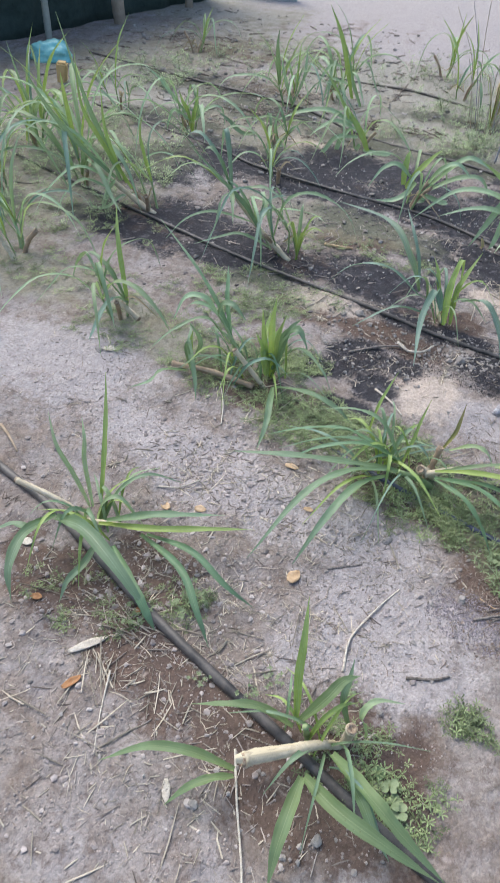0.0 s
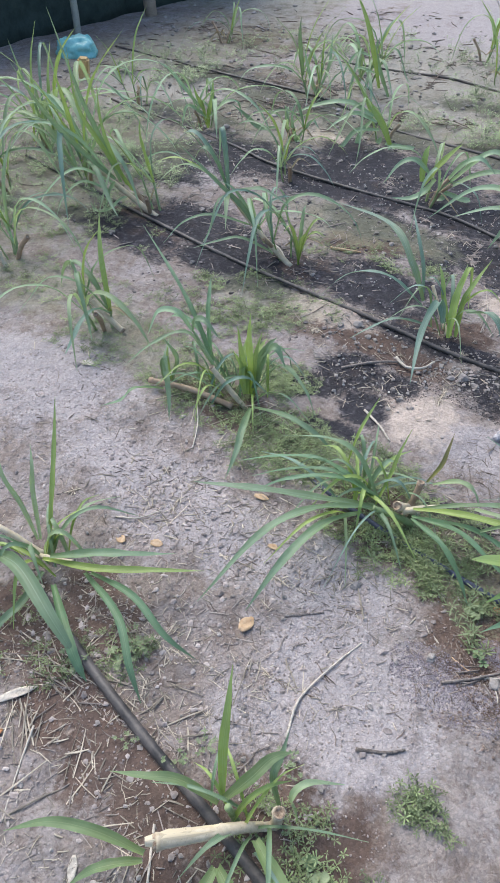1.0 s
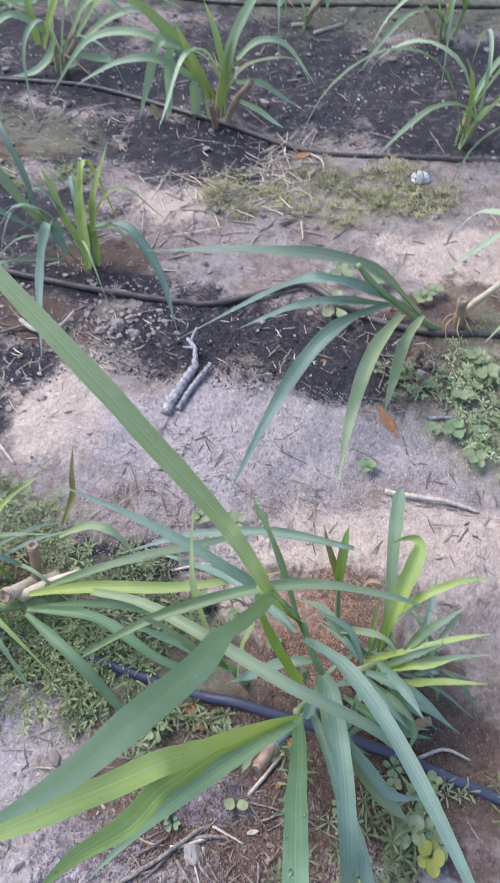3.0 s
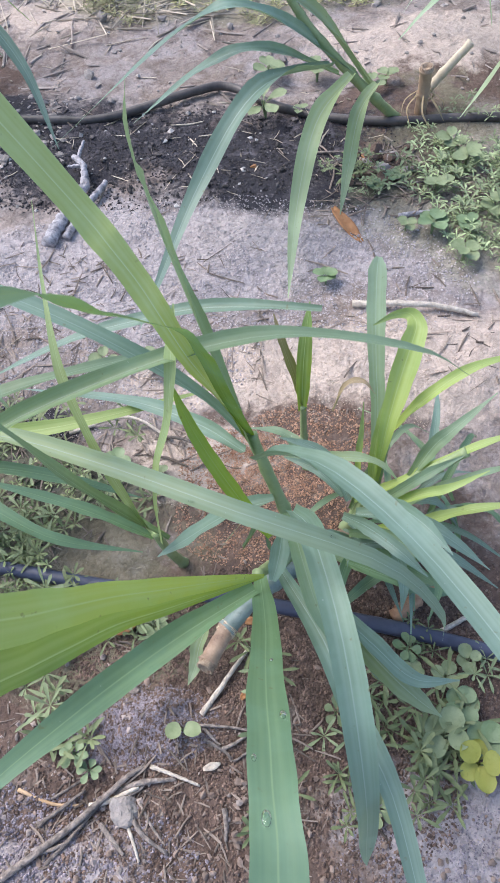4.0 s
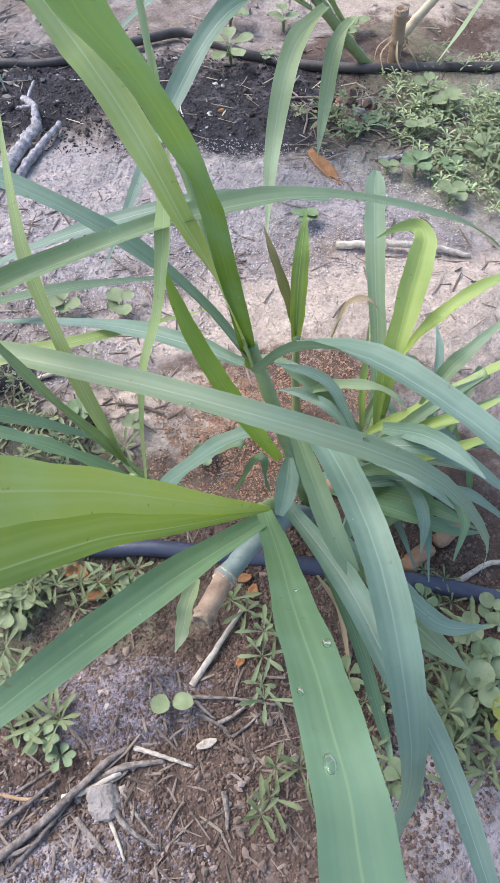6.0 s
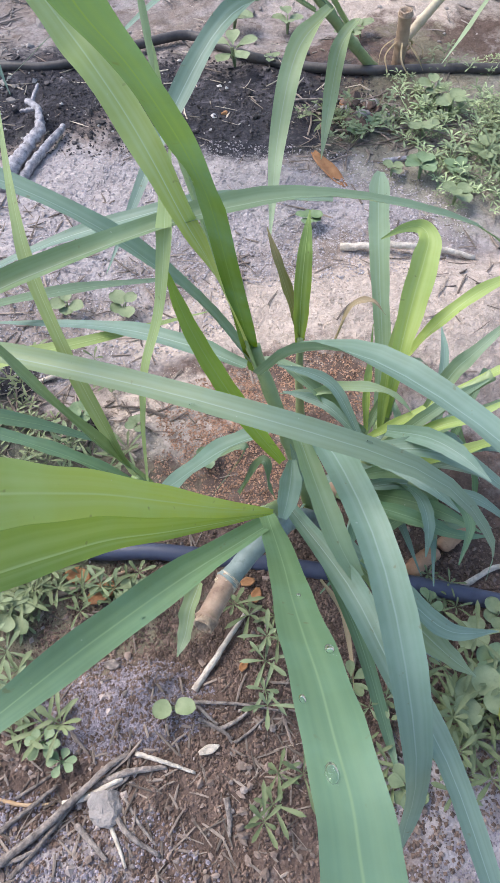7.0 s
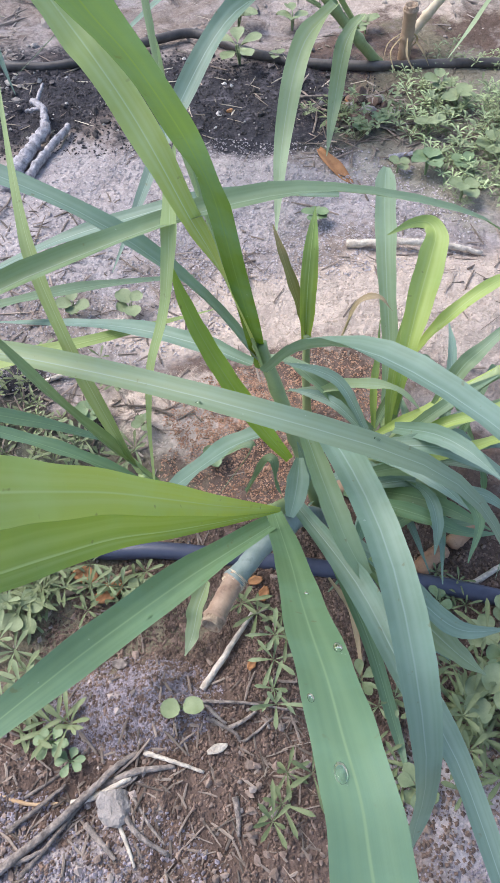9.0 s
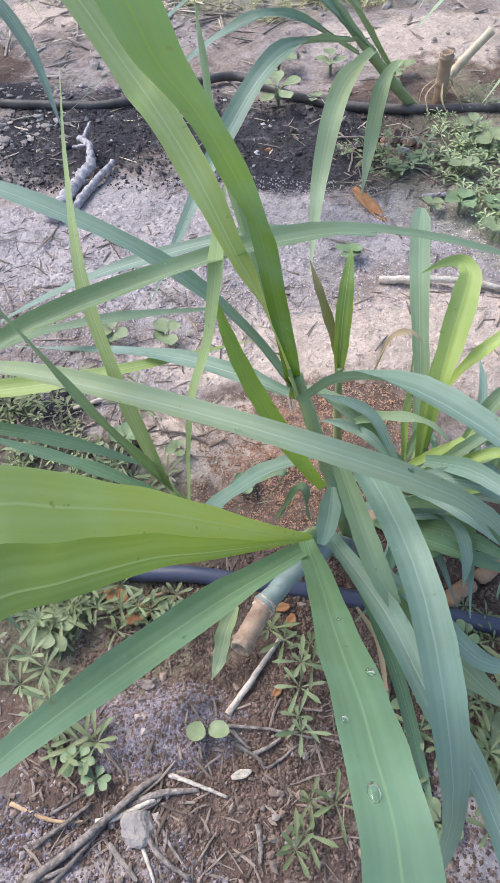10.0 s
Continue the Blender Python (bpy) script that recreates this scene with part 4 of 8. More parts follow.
blade(napier_b3, "M", 0.03, 0, (-0.487, 0.254, 0.100), (-0.597, 0.129, 0.160), (-0.684, 0.009, 0.140), (-0.769, -0.167, 0.020))
blade(napier_b3, "M", 0.028, 0, (-0.488, 0.251, 0.080), (-0.557, 0.107, 0.140), (-0.603, -0.027, 0.120), (-0.648, -0.133, 0.020))
blade(napier_b3, "D", 0.02, 0, (-0.463, 0.317, 0.080), (-0.644, 0.348, 0.120), (-0.781, 0.325, 0.100), (-0.907, 0.305, 0.040))
blade(napier_b3, "D", 0.018, 0, (-0.463, 0.317, 0.080), (-0.583, 0.288, 0.140), (-0.706, 0.243, 0.120), (-0.793, 0.214, 0.060))
blade(napier_b3, "M", 0.018, 0, (-0.480, 0.330, 0.080), (-0.556, 0.358, 0.180), (-0.648, 0.361, 0.200), (-0.783, 0.362, 0.150))
blade(napier_b3, "D", 0.018, 0, (-0.476, 0.314, 0.080), (-0.595, 0.323, 0.120), (-0.717, 0.302, 0.100), (-0.851, 0.271, 0.030))
blade(napier_b3, "Y", 0.022, 0, (-0.368, 0.306, 0.100), (-0.243, 0.312, 0.140), (-0.100, 0.315, 0.160), (0.062, 0.355, 0.160))
blade(napier_b3, "D", 0.02, 0, (-0.364, 0.282, 0.100), (-0.237, 0.268, 0.120), (-0.124, 0.216, 0.100), (-0.037, 0.218, 0.050))
blade(napier_b3, "D", 0.02, 0, (-0.363, 0.274, 0.100), (-0.266, 0.208, 0.120), (-0.200, 0.161, 0.080), (-0.159, 0.129, 0.030))
blade(napier_b3, "M", 0.022, 0, (-0.345, 0.322, 0.100), (-0.199, 0.350, 0.160), (-0.080, 0.392, 0.160), (0.038, 0.470, 0.100))
blade(napier_b3, "D", 0.018, 0, (-0.351, 0.284, 0.100), (-0.216, 0.293, 0.120), (-0.117, 0.286, 0.100), (-0.040, 0.280, 0.060))
blade(napier_b3, "L", 0.018, 0, (-0.347, 0.418, 0.100), (-0.282, 0.423, 0.140), (-0.235, 0.413, 0.130), (-0.198, 0.397, 0.060))
blade(napier_b3, "Y", 0.012, 0, (-0.610, 0.464, 0.030), (-0.601, 0.503, 0.120), (-0.589, 0.536, 0.170), (-0.572, 0.577, 0.220))
blade(napier_b3, "Y", 0.012, 0, (-0.471, 0.313, 0.060), (-0.457, 0.371, 0.140), (-0.453, 0.398, 0.190), (-0.442, 0.459, 0.240))
blade(napier_b3, "O", 0.014, 0, (-0.370, 0.469, 0.050), (-0.347, 0.504, 0.100), (-0.343, 0.525, 0.140), (-0.341, 0.563, 0.180))

blade(napier_b2, "Y", 0.024, 0, (-1.030, 0.582, 0.050), (-1.053, 0.606, 0.120), (-1.070, 0.661, 0.170), (-1.080, 0.740, 0.220))
blade(napier_b2, "Y", 0.022, 0, (-1.022, 0.586, 0.050), (-1.042, 0.646, 0.120), (-1.041, 0.707, 0.150), (-1.033, 0.753, 0.170))
blade(napier_b2, "M", 0.025, 0, (-1.019, 0.621, 0.050), (-1.008, 0.724, 0.150), (-0.955, 0.746, 0.130), (-0.924, 0.730, 0.080))
blade(napier_b2, "M", 0.022, 0, (-1.010, 0.625, 0.050), (-0.961, 0.717, 0.100), (-0.852, 0.665, 0.080), (-0.787, 0.617, 0.020))
blade(napier_b2, "M", 0.025, 0, (-0.980, 0.527, 0.050), (-0.943, 0.402, 0.080), (-0.921, 0.324, 0.060), (-0.919, 0.246, 0.010))
blade(napier_b2, "M", 0.022, 0, (-0.972, 0.531, 0.050), (-0.833, 0.492, 0.100), (-0.731, 0.482, 0.080), (-0.676, 0.496, 0.020))
blade(napier_b2, "D", 0.02, 0, (-1.181, 0.640, 0.100), (-1.289, 0.714, 0.160), (-1.388, 0.726, 0.170), (-1.447, 0.693, 0.100))
blade(napier_b2, "D", 0.02, 0, (-1.165, 0.612, 0.100), (-1.257, 0.668, 0.220), (-1.403, 0.770, 0.300), (-1.640, 0.940, 0.360))
blade(napier_b2, "D", 0.018, 0, (-1.189, 0.636, 0.100), (-1.256, 0.741, 0.200), (-1.283, 0.800, 0.250), (-1.308, 0.857, 0.280))
blade(napier_b2, "M", 0.02, 0, (-1.198, 0.631, 0.100), (-1.314, 0.679, 0.150), (-1.408, 0.603, 0.120), (-1.474, 0.513, 0.060))
blade(napier_b2, "M", 0.024, 0, (-1.288, 0.510, 0.030), (-1.318, 0.534, 0.100), (-1.320, 0.559, 0.130), (-1.348, 0.624, 0.150))
blade(napier_b2, "M", 0.022, 0, (-1.293, 0.512, 0.100), (-1.316, 0.541, 0.120), (-1.250, 0.455, 0.060), (-1.215, 0.394, 0.010))
blade(napier_b2, "M", 0.02, 0, (-1.298, 0.491, 0.040), (-1.351, 0.409, 0.080), (-1.375, 0.359, 0.060), (-1.449, 0.340, 0.020))

blade(napier_a1, "M", 0.042, 0, (-1.268, -0.321, 0.100), (-1.154, -0.347, 0.140), (-1.003, -0.416, 0.120), (-0.899, -0.453, 0.040))
blade(napier_a1, "M", 0.032, 0, (-1.281, -0.328, 0.100), (-1.285, -0.430, 0.140), (-1.263, -0.520, 0.120), (-1.237, -0.565, 0.050))
blade(napier_a1, "Y", 0.022, 0, (-1.177, -0.263, 0.060), (-1.015, -0.244, 0.100), (-0.893, -0.186, 0.100), (-0.775, -0.112, 0.080))
blade(napier_a1, "M", 0.026, 0, (-1.151, -0.258, 0.080), (-1.030, -0.216, 0.120), (-0.948, -0.176, 0.120), (-0.866, -0.099, 0.080))
blade(napier_a1, "D", 0.022, 0, (-1.052, -0.247, 0.060), (-0.886, -0.326, 0.100), (-0.793, -0.414, 0.080), (-0.743, -0.453, 0.020))
blade(napier_a1, "D", 0.02, 0, (-1.038, -0.241, 0.060), (-0.885, -0.266, 0.100), (-0.766, -0.311, 0.080), (-0.688, -0.304, 0.020))
blade(napier_a1, "D", 0.028, 0, (-1.100, -0.313, 0.060), (-0.963, -0.422, 0.080), (-0.912, -0.456, 0.060), (-0.884, -0.468, 0.020))
blade(napier_a1, "L", 0.015, 0, (-1.239, -0.214, 0.050), (-1.312, -0.175, 0.120), (-1.362, -0.163, 0.200), (-1.419, -0.107, 0.260))
blade(napier_a1, "L", 0.015, 0, (-1.232, -0.210, 0.050), (-1.295, -0.138, 0.140), (-1.305, -0.109, 0.200), (-1.336, -0.068, 0.240))
blade(napier_a1, "Y", 0.017, 0, (-1.222, -0.181, 0.050), (-1.238, -0.122, 0.150), (-1.268, -0.047, 0.250), (-1.309, 0.035, 0.340))
blade(napier_a1, "M", 0.025, 0, (-1.287, -0.300, 0.080), (-1.317, -0.378, 0.100), (-1.364, -0.389, 0.100), (-1.435, -0.430, 0.060))
blade(napier_a1, "M", 0.022, 0, (-1.148, -0.293, 0.060), (-1.136, -0.392, 0.060), (-1.150, -0.449, 0.050), (-1.151, -0.496, 0.010))

blade(napier_a2, "V", 0.024, 0, (-0.560, -0.703, 0.060), (-0.649, -0.720, 0.100), (-0.738, -0.748, 0.100), (-0.834, -0.793, 0.030))
blade(napier_a2, "V", 0.022, 0, (-0.555, -0.715, 0.060), (-0.596, -0.748, 0.080), (-0.634, -0.775, 0.060), (-0.668, -0.811, 0.020))
blade(napier_a2, "V", 0.032, 0, (-0.427, -0.665, 0.080), (-0.425, -0.752, 0.100), (-0.424, -0.809, 0.080), (-0.418, -0.858, 0.030))
blade(napier_a2, "V", 0.034, 0, (-0.421, -0.662, 0.080), (-0.339, -0.709, 0.120), (-0.244, -0.729, 0.120), (-0.126, -0.727, 0.060))
blade(napier_a2, "V", 0.036, 0, (-0.384, -0.583, 0.050), (-0.284, -0.654, 0.100), (-0.216, -0.683, 0.080), (-0.109, -0.710, 0.020))
blade(napier_a2, "M", 0.024, 0, (-0.370, -0.589, 0.050), (-0.304, -0.656, 0.080), (-0.268, -0.692, 0.070), (-0.218, -0.718, 0.020))
blade(napier_a2, "Y", 0.022, 0, (-0.482, -0.543, 0.040), (-0.504, -0.493, 0.140), (-0.511, -0.458, 0.220), (-0.528, -0.400, 0.300))
blade(napier_a2, "V", 0.022, 0, (-0.484, -0.557, 0.040), (-0.563, -0.565, 0.080), (-0.631, -0.595, 0.090), (-0.708, -0.609, 0.050))
blade(napier_a2, "V", 0.028, 0, (-0.474, -0.550, 0.050), (-0.432, -0.505, 0.120), (-0.410, -0.464, 0.140), (-0.380, -0.430, 0.130))
blade(napier_a2, "L", 0.018, 0, (-0.329, -0.518, 0.050), (-0.349, -0.497, 0.100), (-0.330, -0.465, 0.120), (-0.270, -0.418, 0.070))
blade(napier_a2, "M", 0.018, 0, (-0.370, -0.505, 0.040), (-0.399, -0.479, 0.100), (-0.399, -0.447, 0.120), (-0.403, -0.402, 0.140))

leaf(napier_a2, "S", ((-0.385, -0.545, 0.030), (-0.425, -0.580, 0.056), (-0.480, -0.627, 0.072), (-0.525, -0.662, 0.082), (-0.562, -0.690, 0.088)), (0.012, 0.020, 0.027, 0.032, 0.016), face=(-0.2, -0.4, 0.9), fold=-0.75, name="sheath", label="papery cream sheath, split open")

blade(napier_c2, "W", 0.032, 0, (-0.660, 1.326, 0.100), (-0.725, 1.331, 0.240), (-0.855, 1.439, 0.320), (-1.169, 1.622, 0.280))
blade(napier_c2, "B", 0.018, 0, (-0.660, 1.326, 0.100), (-0.697, 1.400, 0.200), (-0.749, 1.468, 0.280), (-0.812, 1.575, 0.330))
blade(napier_c2, "B", 0.022, 0, (-0.653, 1.295, 0.100), (-0.790, 1.274, 0.200), (-0.946, 1.272, 0.170), (-1.071, 1.235, 0.030))
blade(napier_c2, "Y", 0.032, 0, (-0.523, 1.237, 0.030), (-0.537, 1.310, 0.120), (-0.538, 1.347, 0.180), (-0.536, 1.399, 0.250))
blade(napier_c2, "Y", 0.026, 0, (-0.498, 1.255, 0.030), (-0.509, 1.330, 0.130), (-0.493, 1.353, 0.200), (-0.458, 1.422, 0.280))
blade(napier_c2, "B", 0.034, 0, (-0.539, 1.188, 0.120), (-0.578, 1.218, 0.180), (-0.599, 1.121, 0.100), (-0.567, 0.934, 0.010))
for host, row, col, cols, size in ((long_leaf, 9, 1, 5, 0.0014), (long_leaf, 12, 3, 5, 0.0012), (front_leaf, 22, 1, 7, 0.0024), (front_leaf, 33, 4, 7, 0.0028), (front_leaf, 15, 2, 7, 0.0014),
                                   (front_leaf, 27, 5, 7, 0.0016), (side_leaf, 7, 3, 5, 0.0013)):
    water_drop(host, row, col, cols, size)

blade(napier_c2, "B", 0.028, 0, (-0.479, 1.256, 0.140), (-0.384, 1.209, 0.180), (-0.306, 1.143, 0.110), (-0.257, 1.043, 0.010))
blade(napier_c2, "B", 0.022, 0, (-0.590, 1.248, 0.050), (-0.696, 1.154, 0.110), (-0.767, 1.128, 0.080), (-0.860, 1.089, 0.010))
blade(napier_c2, "Y", 0.02, 0, (-0.517, 1.252, 0.030), (-0.579, 1.308, 0.140), (-0.604, 1.342, 0.200), (-0.632, 1.373, 0.240))

blade(napier_c3, "W", 0.034, 0, (0.309, 1.045, 0.080), (0.177, 0.994, 0.250), (-0.012, 0.950, 0.320), (-0.285, 0.994, 0.280))
blade(napier_c3, "B", 0.03, 0, (0.272, 1.026, 0.120), (0.121, 0.924, 0.270), (0.012, 0.915, 0.260), (-0.234, 0.937, 0.080))
blade(napier_c3, "B", 0.024, 0, (0.248, 1.025, 0.120), (0.124, 0.924, 0.220), (0.033, 0.926, 0.200), (-0.095, 0.959, 0.100))
blade(napier_c3, "B", 0.036, 0, (0.231, 0.980, 0.160), (0.115, 0.856, 0.200), (0.021, 0.759, 0.120), (-0.072, 0.576, 0.020))
blade(napier_c3, "L", 0.033, 0, (0.261, 0.966, 0.150), (0.197, 0.848, 0.150), (0.163, 0.756, 0.080), (0.142, 0.631, 0.010))
blade(napier_c3, "L", 0.028, 0, (0.307, 0.992, 0.120), (0.269, 0.913, 0.120), (0.252, 0.872, 0.060), (0.235, 0.811, 0.010))


# stalks of the near plants
cane(napier_p, 0.0082, CANE_BLUE, (0.150, 0.205, 0.020), (0.122, 0.174, 0.085), (0.090, 0.140, 0.114), (0.060, 0.109, 0.112), nodes=2, cut=False, name="lying_cane", label="waxy bluish stalk")
cane(napier_p, 0.0079, CANE_BROWN, (0.061, 0.110, 0.112), (0.053, 0.095, 0.1150), (0.044, 0.078, 0.1175), nodes=1, name="cane_stub", label="dry tan cut stalk")
cane(napier_p, 0.0090, CANE_PALE, (0.064, 0.1128, 0.1128), (0.061, 0.1095, 0.1120), (0.058, 0.1062, 0.1100), nodes=0, cut=False, name="collar", label="pale ring round the stalk")
cane(napier_p, 0.0068, CANE_GREEN, (0.150, 0.215, 0.0), (0.130, 0.210, 0.100), (0.108, 0.225, 0.180), (0.092, 0.247, 0.226), nodes=4, cut=False, taper=0.75, name="tiller")
cane(napier_p, 0.0078, CANE_GREEN, (0.137, 0.210, 0.0), (0.120, 0.190, 0.070), (0.105, 0.168, 0.118), (0.092, 0.145, 0.153), nodes=3, cut=False, taper=0.6, name="tiller")
cane(napier_p, 0.0060, CANE_GREEN, (0.0, 0.225, 0.0), (-0.008, 0.215, 0.06), (-0.012, 0.211, 0.11), nodes=2, cut=False, taper=0.7, name="tiller")
cane(napier_p2, 0.0065, CANE_GREEN, (0.200, 0.275, 0.0), (0.222, 0.285, 0.06), (0.230, 0.300, 0.115), nodes=2, cut=False, taper=0.7, name="tiller")
cane(napier_p2, 0.0078, CANE_GREEN, (0.190, 0.260, 0.0), (0.240, 0.255, 0.10), (0.300, 0.262, 0.155), nodes=3, cut=False, taper=0.6, name="tiller")
cane(napier_p2, 0.0050, CANE_GREEN, (0.150, 0.345, 0.0), (0.147, 0.352, 0.06), (0.146, 0.357, 0.115), nodes=2, cut=False, taper=0.7, name="tiller")
cane(napier_p, 0.0090, CANE, (0.165, 0.250, -0.01), (0.180, 0.235, 0.025), (0.205, 0.215, 0.045), nodes=2, name="cane_stub")
cane(napier_b3, 0.0120, CANE_PALE, (-0.37, 0.38, 0.01), (-0.392, 0.345, 0.055), (-0.410, 0.305, 0.095), nodes=2, name="cane_stub", label="short pale hollow cut stalk")
cane(napier_b3, 0.0095, CANE_PALE, (-0.395, 0.315, 0.07), (-0.345, 0.335, 0.090), (-0.290, 0.350, 0.105), nodes=1, cut=False, taper=0.8, name="sheath")
cane(napier_b3, 0.0105, CANE_GREEN, (-0.36, 0.34, 0.0), (-0.41, 0.300, 0.06), (-0.47, 0.275, 0.085), nodes=3, cut=False, taper=0.8, name="tiller")
cane(napier_b3, 0.0090, CANE, (-0.40, 0.33, 0.0), (-0.385, 0.36, 0.06), (-0.375, 0.38, 0.13), nodes=2, name="cane_stub")
cane(napier_b2, 0.0088, CANE_PALE, (-1.018, 0.572, -0.01), (-1.081, 0.566, 0.065), (-1.141, 0.560, 0.136), nodes=3, name="cane_stub", label="pale leaning cut stalk")
cane(napier_b2, 0.0060, CANE_GREEN, (-1.141, 0.576, 0.130), (-1.181, 0.574, 0.203), (-1.214, 0.574, 0.255), nodes=2, cut=False, taper=0.6, name="tiller")
leaf(napier_b2, "Y", ((-1.034, 0.640, 0.002), (-1.053, 0.615, 0.158), (-1.056, 0.590, 0.308)), (0.014, 0.022, 0.002), face=(0.3, -0.7, 0.6), fold=0.35)
leaf(napier_b2, "Z", ((-1.030, 0.640, 0.0), (-1.027, 0.615, 0.227), (-1.009, 0.590, 0.369)), (0.014, 0.026, 0.002), face=(0, -0.7, 0.6), fold=0.35)
leaf(napier_b2, "Y", ((-1.026, 0.640, 0.001), (-1.004, 0.615, 0.188), (-0.970, 0.590, 0.313)), (0.014, 0.024, 0.002), face=(-0.2, -0.7, 0.6), fold=0.35)
leaf(napier_b2, "M", ((-1.034, 0.640, 0.007), (-0.994, 0.623, 0.185), (-0.933, 0.607, 0.258), (-0.889, 0.590, 0.207)), (0.014, 0.028, 0.026, 0.002), face=(0, -0.6, 0.8), fold=0.25)
leaf(napier_b2, "Y", ((-1.040, 0.640, 0.0), (-1.053, 0.615, 0.127), (-1.075, 0.590, 0.207)), (0.012, 0.020, 0.002), face=(0.2, -0.7, 0.6), fold=0.35)
leaf(napier_b2, "M", ((-1.026, 0.640, 0.005), (-0.987, 0.623, 0.156), (-0.959, 0.607, 0.251), (-0.920, 0.590, 0.308)), (0.012, 0.024, 0.020, 0.002), face=(-0.2, -0.7, 0.6), fold=0.25)
leaf(napier_b2, "Y", ((-1.329, 0.583, 0.002), (-1.318, 0.563, 0.100), (-1.297, 0.543, 0.184)), (0.014, 0.024, 0.002), face=(0, -0.7, 0.6), fold=0.3)
leaf(napier_b2, "M", ((-1.323, 0.583, 0.009), (-1.277, 0.563, 0.128), (-1.310, 0.543, 0.211)), (0.012, 0.022, 0.002), face=(0, -0.7, 0.6), fold=0.3)
leaf(napier_b2, "M", ((-1.214, 0.574, 0.250), (-1.190, 0.560, 0.310), (-1.143, 0.543, 0.328), (-1.090, 0.530, 0.290)), (0.008, 0.020, 0.018, 0.002), face=(0, -0.6, 0.8), fold=0.25)
leaf(napier_b2, "H", ((-1.214, 0.574, 0.250), (-1.260, 0.570, 0.310), (-1.330, 0.560, 0.300), (-1.380, 0.555, 0.200)), (0.008, 0.020, 0.018, 0.002), face=(0, -0.6, 0.8), fold=0.25)
cane(napier_b2, 0.0100, CANE, (-1.06, 0.545, 0.012), (-1.22, 0.55, 0.02), (-1.37, 0.52, 0.030), nodes=4, name="lying_cane", label="greyish dry stalk lying on the soil")
cane(napier_a1, 0.0095, CANE_PALE, (-1.22, -0.255, 0.04), (-1.17, -0.25, 0.055), (-1.10, -0.235, 0.062), nodes=1, cut=False, taper=0.6, name="sheath")
cane(napier_a1, 0.0082, CANE_PALE, (-1.23, -0.22, 0.0), (-1.34, -0.235, 0.06), (-1.46, -0.245, 0.09), nodes=3, name="cane_stub", label="pale leaning cut stalk")
cane(napier_a1, 0.0080, CANE_GREEN, (-1.215, -0.215, -0.01), (-1.205, -0.20, 0.04), (-1.20, -0.18, 0.08), nodes=2, cut=False, taper=0.8, name="tiller")
cane(napier_a2, 0.0085, CANE_PALE, (-0.375, -0.535, 0.0), (-0.42, -0.575, 0.045), (-0.48, -0.625, 0.058), (-0.548, -0.678, 0.070), nodes=2, taper=1.7, name="cane_stub", label="thick pale cut stalk with split sheath")
cane(napier_a2, 0.0110, CANE_PALE, (-0.37, -0.53, -0.005), (-0.365, -0.525, 0.04), (-0.362, -0.53, 0.085), nodes=1, name="cane_stub", label="short white cut stub")
cane(napier_a2, 0.0080, CANE_GREEN, (-0.44, -0.56, 0.0), (-0.45, -0.56, 0.04), (-0.455, -0.565, 0.08), nodes=2, cut=False, taper=0.8, name="tiller")
cane(napier_c2, 0.0095, CANE_PALE, (-0.535, 1.30, 0.0), (-0.60, 1.37, 0.06), (-0.65, 1.42, 0.12), nodes=3, cut=False, taper=0.7, name="tiller")
cane(napier_c2, 0.0085, CANE_GREEN, (-0.53, 1.30, 0.0), (-0.53, 1.31, 0.06), (-0.53, 1.32, 0.11), nodes=2, cut=False, taper=0.7, name="tiller")
cane(napier_c3, 0.0110, CANE, (0.409, 1.095, -0.01), (0.409, 1.092, 0.04), (0.407, 1.088, 0.086), nodes=2, name="cane_stub", label="upright dry tan cut stub")
cane(napier_c3, 0.0090, CANE_GREEN, (0.365, 1.085, 0.0), (0.285, 1.03, 0.10), (0.20, 0.985, 0.21), (0.16, 0.975, 0.27), nodes=5, cut=False, taper=0.6, name="tiller")
cane(napier_c3, 0.0085, CANE_PALE, (0.415, 1.12, 0.02), (0.445, 1.12, 0.06), (0.485, 1.12, 0.11), nodes=2, cut=False, taper=0.8, name="tiller")
for k in range(7):
    a = k * 0.9
    blade(napier_c3, "T", 0.004, 30, (0.409 + 0.012 * math.cos(a), 1.09 + 0.012 * math.sin(a), 0.045), (0.409 + 0.035 * math.cos(a), 1.08 + 0.03 * math.sin(a), 0.03), (0.409 + 0.04 * math.cos(a + 0.4), 1.075 + 0.04 * math.sin(a + 0.4), 0.008), steps=8)


def fill(plant, x, y, seed, count, length, tall, wide, tones="MMBYLY"):
    """Thin younger blades between the large ones."""
    r = random.Random(seed)
    for k in range(count):
        ang = 2.4 * k + seed
        q = r.uniform(0.0, wide)
        bx, by = x + q * math.cos(ang * 1.7), y + q * 0.7 * math.sin(ang * 1.7)
        z = ground(bx, by)
        ln = length * r.uniform(0.5, 1.15)
        top = tall * r.uniform(0.5, 1.1)
        dx, dy = math.cos(ang), math.sin(ang)
        ex, ey = bx + dx * ln * 0.85, by + dy * ln * 0.85
        blade(plant, r.choice(tones), r.uniform(0.008, 0.017), r.uniform(-20, 20), (bx, by, z + 0.01), (bx + dx * ln * 0.2, by + dy * ln * 0.2, z + top * 0.8), (bx + dx * ln * 0.5, by + dy * ln * 0.5, z + top),
              (ex, ey, max(ground(ex, ey) + 0.006, z + top * r.uniform(-0.1, 0.7))), steps=12)


fill(napier_b3, -0.52, 0.35, 301, 26, 0.34, 0.13, 0.10)
fill(napier_b2, -1.10, 0.62, 302, 22, 0.30, 0.15, 0.13, "MMDBY")
